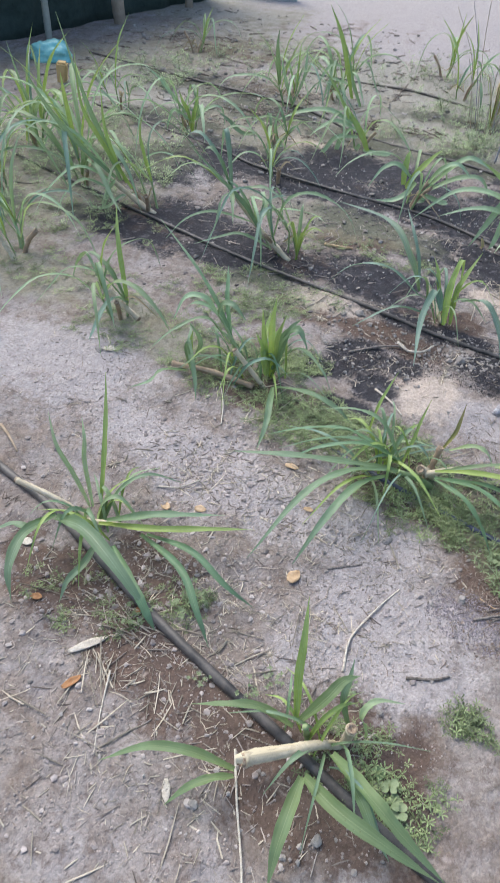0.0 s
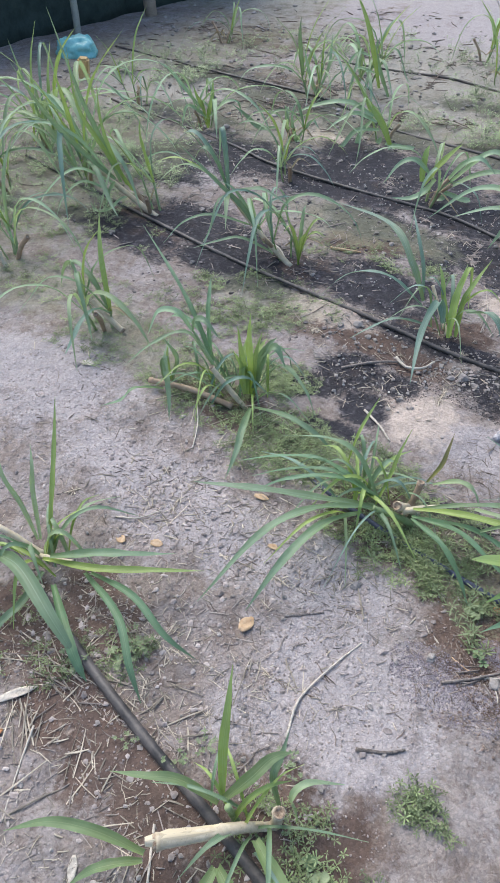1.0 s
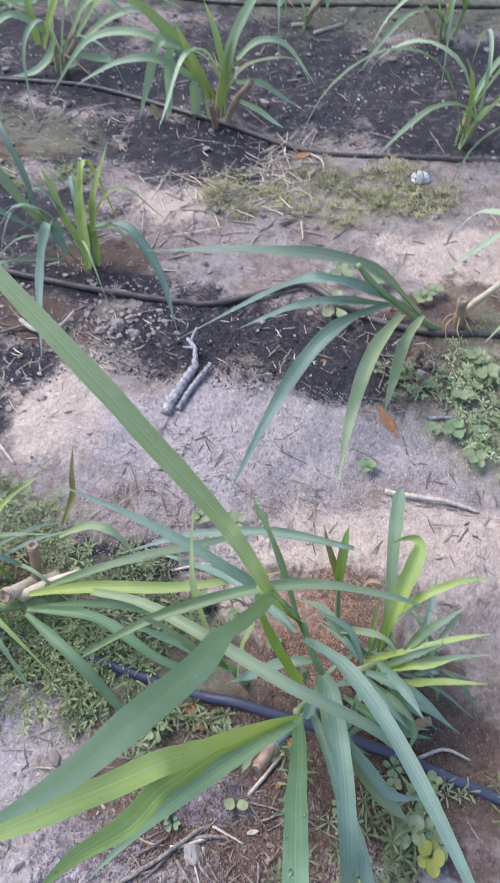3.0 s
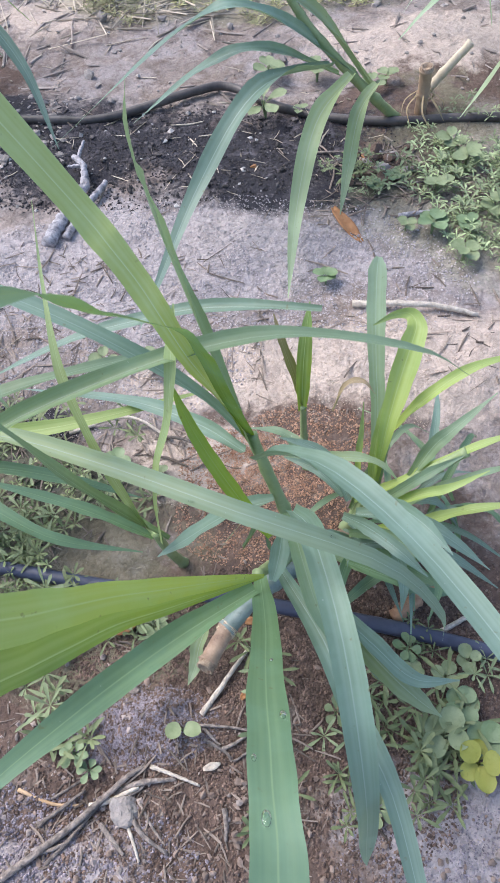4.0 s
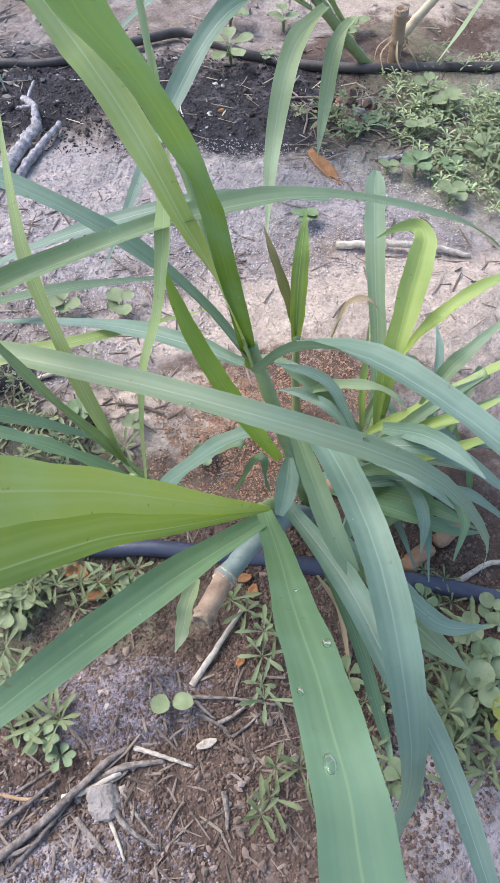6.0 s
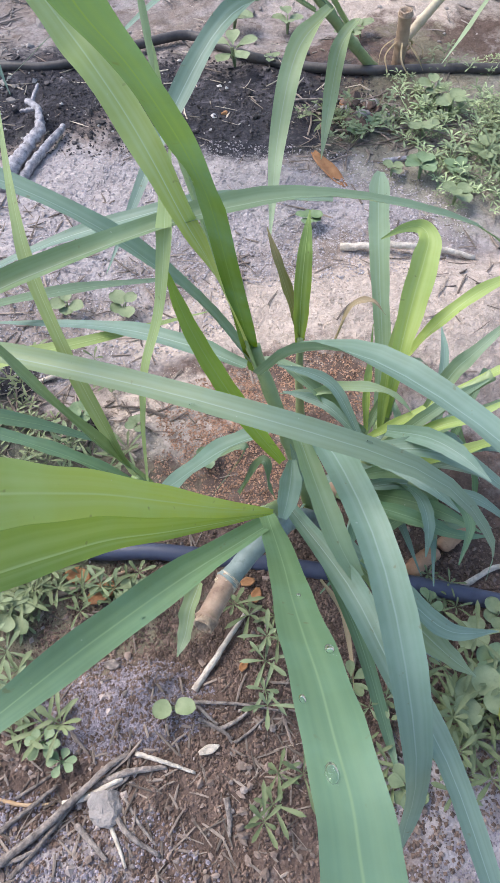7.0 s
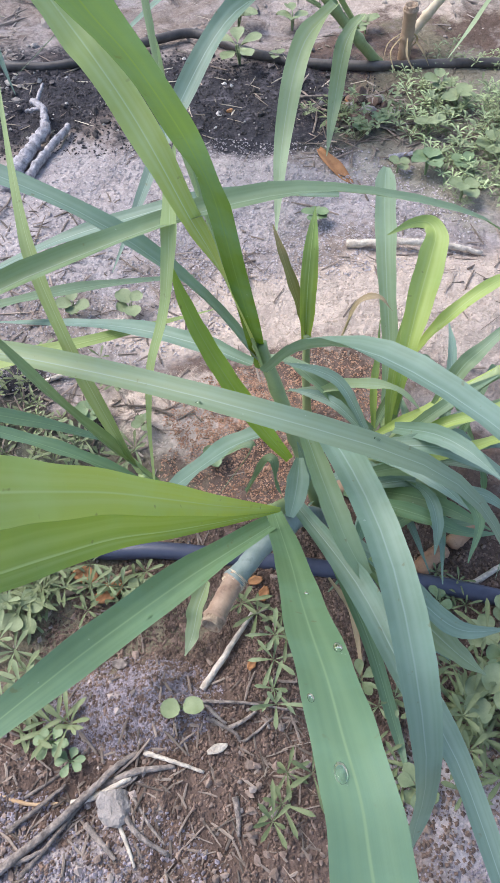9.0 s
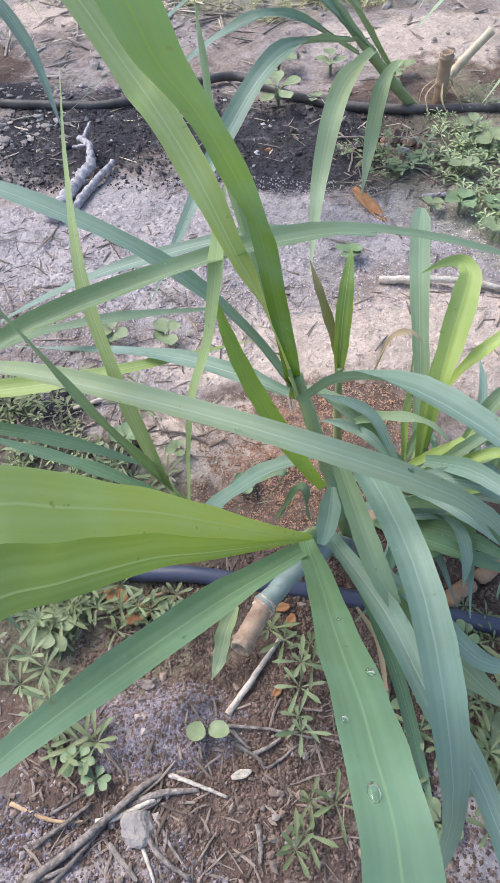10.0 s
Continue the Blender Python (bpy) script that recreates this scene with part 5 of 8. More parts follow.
fill(napier_a1, -1.20, -0.23, 303, 14, 0.28, 0.15, 0.09)
fill(napier_a2, -0.42, -0.56, 304, 11, 0.26, 0.10, 0.09)
fill(napier_c2, -0.55, 1.31, 305, 9, 0.30, 0.22, 0.06)
fill(napier_p2, 0.25, 0.25, 307, 20, 0.17, 0.09, 0.09, "MBBDD")

made = {}
# the other plants, row by row: x, y, seed, blades, length, rise, lean, stubs, share of upright blades, dead blades
ROW_NEAR = (
    (0.95, -0.05, 37, 12, 0.45, 0.3, (0, 0), 1, 0.4, 1),
    (-1.74, 0.75, 12, 14, 0.36, 0.26, (-0.3, 0.1), 1, 0.35, 1),
    (1.05, 0.9, 36, 12, 0.45, 0.32, (0, 0), 1, 0.4, 1),
    (-2.45, 1, 13, 16, 0.42, 0.26, (-0.3, 0.1), 1, 0.5, 0),
    (0.72, 1.20, 11, 11, 0.42, 0.3, (0, -0.1), 1, 0.4, 1),
    (-2.95, 1.55, 41, 15, 0.6, 0.4, (0, 0), 1, 0.6, 2),
    (-1.36, 1.58, 17, 12, 0.42, 0.26, (-0.5, 0.1), 1, 0.45, 1),
    (-2.15, 1.68, 14, 9, 0.5, 0.35, (-0.8, 0.1), 2, 0.6, 2),
)
ROW_SECOND = (
    (-2.62, 1.8, 15, 22, 0.72, 0.5, (-0.2, 0), 1, 0.6, 2),
    (1, 1.8, 38, 10, 0.45, 0.3, (0, 0), 1, 0.4, 1),
    (0.46, 1.9, 22, 12, 0.48, 0.22, (0.1, -0.1), 1, 0.2, 2),
    (-0.3, 2.04, 21, 5, 0.36, 0.24, (0, 0), 2, 0.2, 1),
    (-3.2, 2.15, 16, 20, 0.66, 0.45, (0, 0), 1, 0.6, 2),
    (-1.7, 2.36, 19, 11, 0.42, 0.24, (0, 0), 1, 0.3, 2),
    (-0.96, 2.38, 20, 6, 0.40, 0.24, (0.1, 0), 2, 0.2, 1),
    (0.48, 2.68, 26, 16, 0.4816, 0.224, (0, 0), 1, 0.2, 1),
)
ROW_THIRD = (
    (-2.5, 2.8, 18, 9, 0.56, 0.36, (0.1, 0), 1, 0.5, 1),
    (-0.08, 2.8, 25, 6, 0.4988, 0.32, (0.1, 0.1), 1, 0.35, 1),
    (-1.9, 2.85, 23, 10, 0.4, 0.2, (0, 0), 2, 0.3, 2),
    (-3.17, 3.05, 27, 12, 0.46, 0.3, (-0.3, 0.2), 1, 0.4, 3),
    (-1.44, 3.1, 24, 10, 0.5332, 0.32, (-0.4, 0.2), 1, 0.35, 1),
    (0.9, 3.3, 35, 10, 0.4, 0.3, (0, 0), 1, 0.4, 1),
    (-2.15, 3.65, 29, 16, 0.4928, 0.357, (0, 0), 1, 0.9, 3),
    (0.42, 3.84, 34, 12, 0.5, 0.34, (0, 0), 1, 0.8, 4),
)
ROW_FAR = (
    (-0.03, 3.87, 33, 12, 0.44, 0.3, (0, 0), 1, 0.7, 3),
    (-1.9, 4, 30, 18, 0.5808, 0.425, (0.1, 0.1), 1, 0.9, 3),
    (-1.05, 4.5, 32, 9, 0.528, 0.357, (0.1, 0), 1, 0.9, 5),
    (-3.39, 4.64, 28, 8, 0.42, 0.3, (0.2, 0), 2, 0.3, 4),
    (-1.29, 5, 31, 9, 0.5, 0.4675, (0, 0), 1, 1.2, 3),
)
for row in ROW_NEAR + ROW_SECOND + ROW_THIRD + ROW_FAR:
    x, y, seed, count, length, rise, lean, stubs, young, dead = row
    far = y > 2.9
    made[seed] = random_plant(x, y, seed, count, length, rise, lean, stubs, young, "tall napier tuft with some dry stalks on dry ground" if far else "", dead)

# pale leaning stalks and fresh shoots of the second and third rows
cane(made[13], 0.013, CANE_PALE, (-2.424, 0.941, -0.01), (-2.480, 0.941, 0.085), (-2.543, 0.941, 0.197), nodes=3, cut=False, taper=0.7, name="leaning_stalk", label="pale leaning stalk")
for tone, points in (("Z", ((-2.536, 0.941, 0.19), (-2.464, 0.916, 0.392), (-2.392, 0.891, 0.567))), ("Y", ((-2.543, 0.941, 0.197), (-2.493, 0.916, 0.388), (-2.455, 0.891, 0.534))),
                     ("Y", ((-2.539, 0.941, 0.182), (-2.438, 0.916, 0.369), (-2.385, 0.891, 0.505))), ("Y", ((-2.536, 0.941, 0.19), (-2.458, 0.916, 0.499), (-2.398, 0.891, 0.616))),
                     ("M", ((-2.544, 0.941, 0.204), (-2.557, 0.916, 0.293), (-2.581, 0.891, 0.357))), ("M", ((-2.521, 0.941, 0.155), (-2.592, 0.916, 0.140), (-2.639, 0.891, 0.078)))):
    leaf(made[13], tone, points, (0.016, 0.032, 0.002), face=(0.2, -0.7, 0.6), fold=0.3)
cane(made[14], 0.016, CANE_PALE, (-2.10, 1.655, -0.01), (-2.22, 1.65, 0.06), (-2.34, 1.62, 0.16), (-2.44, 1.57, 0.30), nodes=4, cut=False, taper=0.6, name="leaning_stalk", label="pale leaning stalk")
cane(made[17], 0.013, CANE_PALE, (-1.30, 1.515, -0.01), (-1.48, 1.535, 0.12), (-1.62, 1.50, 0.30), nodes=4, cut=False, taper=0.6, name="leaning_stalk", label="pale leaning stalk")
for k, (dx, dy, h) in enumerate(((-0.16, 0.0, 0.16), (-0.28, 0.06, 0.20), (-0.22, -0.16, 0.12), (-0.36, -0.02, 0.10), (-0.10, 0.12, 0.22), (0.10, -0.20, 0.02), (0.22, 0.02, 0.03))):
    blade(made[17], "MBLYBLM"[k], 0.026, 0, (-1.60, 1.505, 0.27), (-1.60 + dx * 0.35, 1.505 + dy * 0.35, 0.27 + h * 0.8), (-1.60 + dx * 0.75, 1.505 + dy * 0.75, 0.28 + h), (-1.60 + dx * 1.3, 1.505 + dy * 1.3, 0.24 + h * 0.4), steps=14)
for k in range(7):
    a = k * 0.9
    blade(made[17], "YYLYM"[k % 5], 0.018, 10, (-1.27, 1.53, 0.0), (-1.27 + 0.03 * math.cos(a), 1.53 + 0.03 * math.sin(a), 0.12), (-1.27 + 0.07 * math.cos(a), 1.53 + 0.07 * math.sin(a), 0.17 + 0.02 * (k % 3)), (-1.27 + 0.12 * math.cos(a), 1.53 + 0.12 * math.sin(a), 0.16 + 0.03 * (k % 4)), steps=12)
cane(made[12], 0.011, CANE_PALE, (-1.79, 0.755, 0.10), (-1.72, 0.75, 0.05), (-1.655, 0.745, 0.012), nodes=2, name="cane_stub", label="pale cut stalk end")

# arching and hanging blades of the farther plants
leaf(made[21], "Y", ((-0.305, 2.040, 0.084), (-0.377, 2.047, 0.214), (-0.473, 2.052, 0.328), (-0.602, 2.056, 0.408)), (0.023, 0.038, 0.036, 0.023, 0.001), face=(-0.19, -0.6, 0.8), fold=0.25)
leaf(made[21], "H", ((-0.263, 2.042, 0.129), (-0.220, 2.023, 0.258), (-0.156, 2.006, 0.366), (-0.077, 1.989, 0.443)), (0.024, 0.040, 0.038, 0.024, 0.001), face=(-0.08, -0.6, 0.8), fold=0.25)
leaf(made[21], "H", ((-0.218, 2.045, 0.195), (-0.149, 2.063, 0.241), (-0.065, 2.083, 0.217), (0.023, 2.102, 0.092)), (0.013, 0.021, 0.020, 0.013, 0.001), face=(-0.12, -0.6, 0.8), fold=0.25)
leaf(made[21], "H", ((-0.225, 2.045, 0.128), (-0.150, 2.070, 0.112), (-0.088, 2.094, 0.060), (-0.035, 2.118, 0.012)), (0.013, 0.021, 0.020, 0.013, 0.001), face=(0.06, -0.6, 0.8), fold=0.25)
leaf(made[21], "H", ((-0.387, 2.035, 0.237), (-0.450, 2.031, 0.253), (-0.506, 2.028, 0.132), (-0.559, 2.026, 0.012)), (0.021, 0.035, 0.033, 0.021, 0.001), face=(0.06, -0.6, 0.8), fold=0.25)
leaf(made[21], "H", ((-0.355, 2.037, 0.208), (-0.419, 2.037, 0.229), (-0.449, 2.038, 0.058), (-0.467, 2.041, 0.012)), (0.018, 0.030, 0.029, 0.018, 0.001), face=(0.01, -0.6, 0.8), fold=0.25)
leaf(made[21], "H", ((-0.333, 2.038, 0.153), (-0.359, 2.053, 0.111), (-0.372, 2.069, 0.012), (-0.384, 2.085, 0.012)), (0.021, 0.035, 0.033, 0.021, 0.001), face=(0.11, -0.6, 0.8), fold=0.25)
leaf(made[21], "H", ((-0.319, 2.039, 0.118), (-0.317, 2.040, 0.060), (-0.308, 2.041, 0.012), (-0.294, 2.043, 0.012)), (0.018, 0.031, 0.029, 0.018, 0.001), face=(-0.30, -0.6, 0.8), fold=0.25)
leaf(made[21], "H", ((-0.332, 2.038, 0.130), (-0.460, 2.015, 0.211), (-0.586, 1.992, 0.212), (-0.728, 1.968, 0.154)), (0.015, 0.026, 0.024, 0.015, 0.001), face=(-0.22, -0.6, 0.8), fold=0.25)
leaf(made[21], "H", ((-0.355, 2.037, 0.197), (-0.505, 2.048, 0.273), (-0.682, 2.057, 0.251), (-0.856, 2.067, 0.080)), (0.017, 0.028, 0.026, 0.017, 0.001), face=(0.28, -0.6, 0.8), fold=0.25)
leaf(made[21], "Y", ((-0.286, 2.041, 0.048), (-0.262, 2.036, 0.121), (-0.238, 2.031, 0.201), (-0.226, 2.025, 0.257)), (0.020, 0.033, 0.032, 0.020, 0.001), face=(0.15, -0.6, 0.8), fold=0.25)
leaf(made[21], "Y", ((-0.304, 2.040, 0.055), (-0.331, 2.015, 0.164), (-0.362, 1.990, 0.261), (-0.381, 1.965, 0.344)), (0.019, 0.031, 0.029, 0.019, 0.001), face=(0.21, -0.6, 0.8), fold=0.25)
leaf(made[21], "H", ((-0.244, 2.043, 0.083), (-0.154, 2.025, 0.047), (-0.109, 2.005, 0.024), (-0.072, 1.984, 0.012)), (0.011, 0.019, 0.018, 0.011, 0.001), face=(0.19, -0.6, 0.8), fold=0.25)
leaf(made[21], "T", ((-0.508, 2.028, 0.067), (-0.498, 2.036, 0.034), (-0.494, 2.044, 0.012), (-0.510, 2.050, 0.012)), (0.011, 0.019, 0.018, 0.011, 0.001), face=(0.23, -0.6, 0.8), fold=0.25)
leaf(made[20], "Y", ((-0.983, 2.411, 0.082), (-0.936, 2.404, 0.172), (-0.876, 2.401, 0.256), (-0.828, 2.395, 0.314)), (0.023, 0.038, 0.036, 0.023, 0.001), face=(-0.19, -0.6, 0.8), fold=0.25)
leaf(made[20], "Y", ((-0.998, 2.407, 0.097), (-1.005, 2.423, 0.164), (-1.006, 2.442, 0.229), (-1.002, 2.462, 0.256)), (0.020, 0.033, 0.031, 0.020, 0.001), face=(0.02, -0.6, 0.8), fold=0.25)
leaf(made[20], "H", ((-0.874, 2.441, 0.120), (-0.816, 2.445, 0.203), (-0.741, 2.454, 0.235), (-0.661, 2.464, 0.171)), (0.018, 0.030, 0.028, 0.018, 0.001), face=(-0.10, -0.6, 0.8), fold=0.25)
leaf(made[20], "H", ((-0.863, 2.444, 0.106), (-0.733, 2.483, 0.247), (-0.640, 2.511, 0.247), (-0.475, 2.559, 0.145)), (0.018, 0.030, 0.028, 0.018, 0.001), face=(-0.10, -0.6, 0.8), fold=0.25)
leaf(made[20], "H", ((-0.879, 2.440, 0.070), (-0.741, 2.490, 0.149), (-0.622, 2.534, 0.155), (-0.553, 2.565, 0.055)), (0.018, 0.030, 0.029, 0.018, 0.001), face=(-0.23, -0.6, 0.8), fold=0.25)
leaf(made[20], "H", ((-0.935, 2.424, 0.114), (-0.978, 2.405, 0.047), (-1.043, 2.379, 0.012), (-1.123, 2.349, 0.012)), (0.020, 0.033, 0.031, 0.020, 0.001), face=(-0.13, -0.6, 0.8), fold=0.25)
leaf(made[20], "H", ((-0.904, 2.433, 0.060), (-0.800, 2.476, 0.016), (-0.764, 2.500, 0.012), (-0.788, 2.507, 0.012)), (0.018, 0.030, 0.029, 0.018, 0.001), face=(0.20, -0.6, 0.8), fold=0.25)
leaf(made[20], "H", ((-0.913, 2.430, 0.099), (-0.883, 2.439, 0.032), (-0.914, 2.432, 0.012), (-0.952, 2.422, 0.012)), (0.018, 0.030, 0.028, 0.018, 0.001), face=(0.24, -0.6, 0.8), fold=0.25)
leaf(made[20], "H", ((-0.957, 2.418, 0.129), (-1.037, 2.372, 0.209), (-1.104, 2.329, 0.191), (-1.161, 2.290, 0.098)), (0.016, 0.027, 0.026, 0.016, 0.001), face=(0.10, -0.6, 0.8), fold=0.25)
leaf(made[24], "Y", ((-1.362, 3.006, 0.024), (-1.418, 3.003, 0.124), (-1.499, 2.991, 0.222), (-1.575, 2.980, 0.322)), (0.022, 0.036, 0.034, 0.022, 0.001), face=(-0.28, -0.6, 0.8), fold=0.25)
leaf(made[24], "H", ((-1.471, 2.967, 0.177), (-1.610, 2.937, 0.242), (-1.781, 2.896, 0.219), (-1.955, 2.852, 0.142)), (0.019, 0.032, 0.031, 0.019, 0.001), face=(-0.11, -0.6, 0.8), fold=0.25)
leaf(made[24], "H", ((-1.450, 2.975, 0.147), (-1.553, 2.911, 0.198), (-1.631, 2.855, 0.165), (-1.687, 2.808, 0.116)), (0.018, 0.029, 0.028, 0.018, 0.001), face=(-0.26, -0.6, 0.8), fold=0.25)
leaf(made[24], "H", ((-1.477, 2.966, 0.151), (-1.524, 2.949, 0.089), (-1.546, 2.941, 0.012), (-1.536, 2.945, 0.012)), (0.020, 0.033, 0.031, 0.020, 0.001), face=(0.08, -0.6, 0.8), fold=0.25)
leaf(made[24], "H", ((-1.411, 2.989, 0.060), (-1.443, 2.996, 0.012), (-1.461, 3.007, 0.012), (-1.477, 3.020, 0.012)), (0.022, 0.036, 0.034, 0.022, 0.001), face=(0.19, -0.6, 0.8), fold=0.25)
leaf(made[24], "H", ((-1.367, 3.005, 0.012), (-1.344, 2.990, 0.012), (-1.347, 2.967, 0.012), (-1.359, 2.940, 0.012)), (0.022, 0.036, 0.034, 0.022, 0.001), face=(0.22, -0.6, 0.8), fold=0.25)
leaf(made[24], "H", ((-1.431, 2.982, 0.104), (-1.548, 2.917, 0.101), (-1.615, 2.870, 0.012), (-1.671, 2.828, 0.012)), (0.018, 0.029, 0.028, 0.018, 0.001), face=(0.19, -0.6, 0.8), fold=0.25)
leaf(made[24], "H", ((-1.389, 2.997, 0.028), (-1.297, 3.027, 0.012), (-1.237, 3.046, 0.012), (-1.228, 3.047, 0.012)), (0.018, 0.030, 0.028, 0.018, 0.001), face=(0.05, -0.6, 0.8), fold=0.25)
leaf(made[25], "Y", ((-0.060, 2.950, 0.204), (-0.055, 2.933, 0.327), (-0.024, 2.917, 0.431), (0.024, 2.900, 0.519)), (0.025, 0.042, 0.040, 0.025, 0.001), face=(0.07, -0.6, 0.8), fold=0.25)
leaf(made[25], "H", ((-0.053, 2.949, 0.252), (0.005, 2.927, 0.395), (0.063, 2.905, 0.485), (0.114, 2.883, 0.527)), (0.016, 0.027, 0.026, 0.016, 0.001), face=(0.24, -0.6, 0.8), fold=0.25)
leaf(made[25], "Y", ((-0.021, 2.949, 0.079), (0.007, 2.932, 0.173), (0.058, 2.914, 0.262), (0.086, 2.897, 0.324)), (0.020, 0.034, 0.032, 0.020, 0.001), face=(-0.02, -0.6, 0.8), fold=0.25)
leaf(made[25], "H", ((-0.046, 2.949, 0.066), (-0.047, 2.964, 0.150), (-0.047, 2.978, 0.243), (-0.039, 2.993, 0.309)), (0.022, 0.037, 0.035, 0.022, 0.001), face=(0.24, -0.6, 0.8), fold=0.25)
leaf(made[25], "H", ((-0.084, 2.950, 0.053), (-0.104, 2.955, 0.129), (-0.093, 2.959, 0.202), (-0.062, 2.963, 0.224)), (0.020, 0.034, 0.032, 0.020, 0.001), face=(0.11, -0.6, 0.8), fold=0.25)
leaf(made[25], "M", ((-0.138, 2.951, 0.066), (-0.279, 2.956, 0.193), (-0.387, 2.960, 0.278), (-0.488, 2.964, 0.331)), (0.022, 0.037, 0.035, 0.022, 0.001), face=(0.21, -0.6, 0.8), fold=0.25)
leaf(made[25], "H", ((-0.042, 2.949, 0.155), (0.027, 2.933, 0.110), (0.036, 2.918, 0.039), (0.030, 2.904, 0.012)), (0.018, 0.030, 0.029, 0.018, 0.001), face=(0.11, -0.6, 0.8), fold=0.25)
leaf(made[25], "H", ((-0.089, 2.950, 0.105), (-0.138, 2.957, 0.064), (-0.161, 2.962, 0.012), (-0.178, 2.968, 0.012)), (0.018, 0.031, 0.029, 0.018, 0.001), face=(-0.02, -0.6, 0.8), fold=0.25)
leaf(made[14], "M", ((-2.259, 1.612, 0.156), (-2.324, 1.598, 0.340), (-2.394, 1.580, 0.536), (-2.475, 1.556, 0.872)), (0.015, 0.024, 0.024, 0.015, 0.001), face=(-0.00, -0.6, 0.8), fold=0.25)
leaf(made[14], "Y", ((-2.214, 1.640, 0.112), (-2.325, 1.576, 0.347), (-2.387, 1.541, 0.510), (-2.393, 1.542, 0.751)), (0.013, 0.021, 0.021, 0.013, 0.001), face=(-0.09, -0.6, 0.8), fold=0.25)
leaf(made[14], "M", ((-2.281, 1.599, 0.171), (-2.402, 1.499, 0.343), (-2.488, 1.422, 0.513), (-2.550, 1.359, 0.702)), (0.015, 0.024, 0.024, 0.015, 0.001), face=(-0.09, -0.6, 0.8), fold=0.25)
leaf(made[14], "H", ((-2.294, 1.590, 0.157), (-2.416, 1.494, 0.236), (-2.532, 1.402, 0.149), (-2.612, 1.332, 0.012)), (0.011, 0.018, 0.018, 0.011, 0.001), face=(-0.23, -0.6, 0.8), fold=0.25)
leaf(made[14], "H", ((-2.310, 1.581, 0.115), (-2.400, 1.503, 0.173), (-2.479, 1.433, 0.106), (-2.514, 1.390, 0.012)), (0.011, 0.018, 0.018, 0.011, 0.001), face=(-0.28, -0.6, 0.8), fold=0.25)
leaf(made[14], "M", ((-2.282, 1.598, 0.157), (-2.311, 1.583, 0.113), (-2.337, 1.571, 0.040), (-2.360, 1.560, 0.012)), (0.021, 0.034, 0.033, 0.021, 0.001), face=(-0.23, -0.6, 0.8), fold=0.25)
leaf(made[14], "H", ((-2.367, 1.545, 0.012), (-2.321, 1.581, 0.024), (-2.273, 1.619, 0.070), (-2.215, 1.663, 0.080)), (0.013, 0.021, 0.020, 0.013, 0.001), face=(-0.08, -0.6, 0.8), fold=0.25)
leaf(made[14], "M", ((-2.373, 1.542, 0.012), (-2.395, 1.553, 0.012), (-2.418, 1.564, 0.012), (-2.442, 1.575, 0.041)), (0.007, 0.013, 0.012, 0.007, 0.001), face=(0.09, -0.6, 0.8), fold=0.25)
leaf(made[14], "H", ((-2.356, 1.552, 0.012), (-2.354, 1.570, 0.012), (-2.347, 1.591, 0.012), (-2.352, 1.606, 0.012)), (0.012, 0.019, 0.018, 0.012, 0.001), face=(0.09, -0.6, 0.8), fold=0.25)
leaf(made[14], "Y", ((-2.236, 1.626, 0.141), (-2.290, 1.609, 0.290), (-2.320, 1.606, 0.416), (-2.326, 1.618, 0.585)), (0.011, 0.018, 0.018, 0.011, 0.001), face=(0.27, -0.6, 0.8), fold=0.25)
leaf(made[14], "H", ((-2.292, 1.592, 0.185), (-2.426, 1.540, 0.366), (-2.590, 1.469, 0.424), (-2.750, 1.401, 0.287)), (0.009, 0.016, 0.015, 0.009, 0.001), face=(-0.20, -0.6, 0.8), fold=0.25)
leaf(made[18], "Y", ((-2.476, 2.802, 0.012), (-2.475, 2.827, 0.108), (-2.468, 2.856, 0.185), (-2.470, 2.880, 0.278)), (0.020, 0.033, 0.031, 0.020, 0.001), face=(-0.12, -0.6, 0.8), fold=0.25)
leaf(made[18], "Y", ((-2.482, 2.799, 0.029), (-2.495, 2.790, 0.132), (-2.523, 2.772, 0.198), (-2.542, 2.760, 0.263)), (0.016, 0.027, 0.026, 0.016, 0.001), face=(-0.22, -0.6, 0.8), fold=0.25)
leaf(made[18], "H", ((-2.465, 2.808, 0.081), (-2.381, 2.882, 0.158), (-2.329, 2.940, 0.135), (-2.323, 2.973, 0.012)), (0.015, 0.024, 0.023, 0.015, 0.001), face=(-0.21, -0.6, 0.8), fold=0.25)
leaf(made[18], "H", ((-2.481, 2.799, 0.080), (-2.578, 2.758, 0.144), (-2.617, 2.748, 0.073), (-2.634, 2.750, 0.012)), (0.015, 0.024, 0.023, 0.015, 0.001), face=(0.06, -0.6, 0.8), fold=0.25)
leaf(made[18], "H", ((-2.512, 2.783, 0.131), (-2.606, 2.746, 0.257), (-2.669, 2.726, 0.332), (-2.733, 2.705, 0.381)), (0.013, 0.022, 0.020, 0.013, 0.001), face=(-0.05, -0.6, 0.8), fold=0.25)
leaf(made[18], "M", ((-2.108, 2.997, 0.012), (-2.190, 2.947, 0.012), (-2.269, 2.897, 0.097), (-2.330, 2.858, 0.156)), (0.018, 0.031, 0.029, 0.018, 0.001), face=(-0.06, -0.6, 0.8), fold=0.25)
leaf(made[17], "M", ((-1.443, 1.550, 0.054), (-1.513, 1.499, 0.210), (-1.612, 1.437, 0.341), (-1.737, 1.366, 0.496)), (0.013, 0.023, 0.021, 0.013, 0.001), face=(0.12, -0.6, 0.8), fold=0.25)
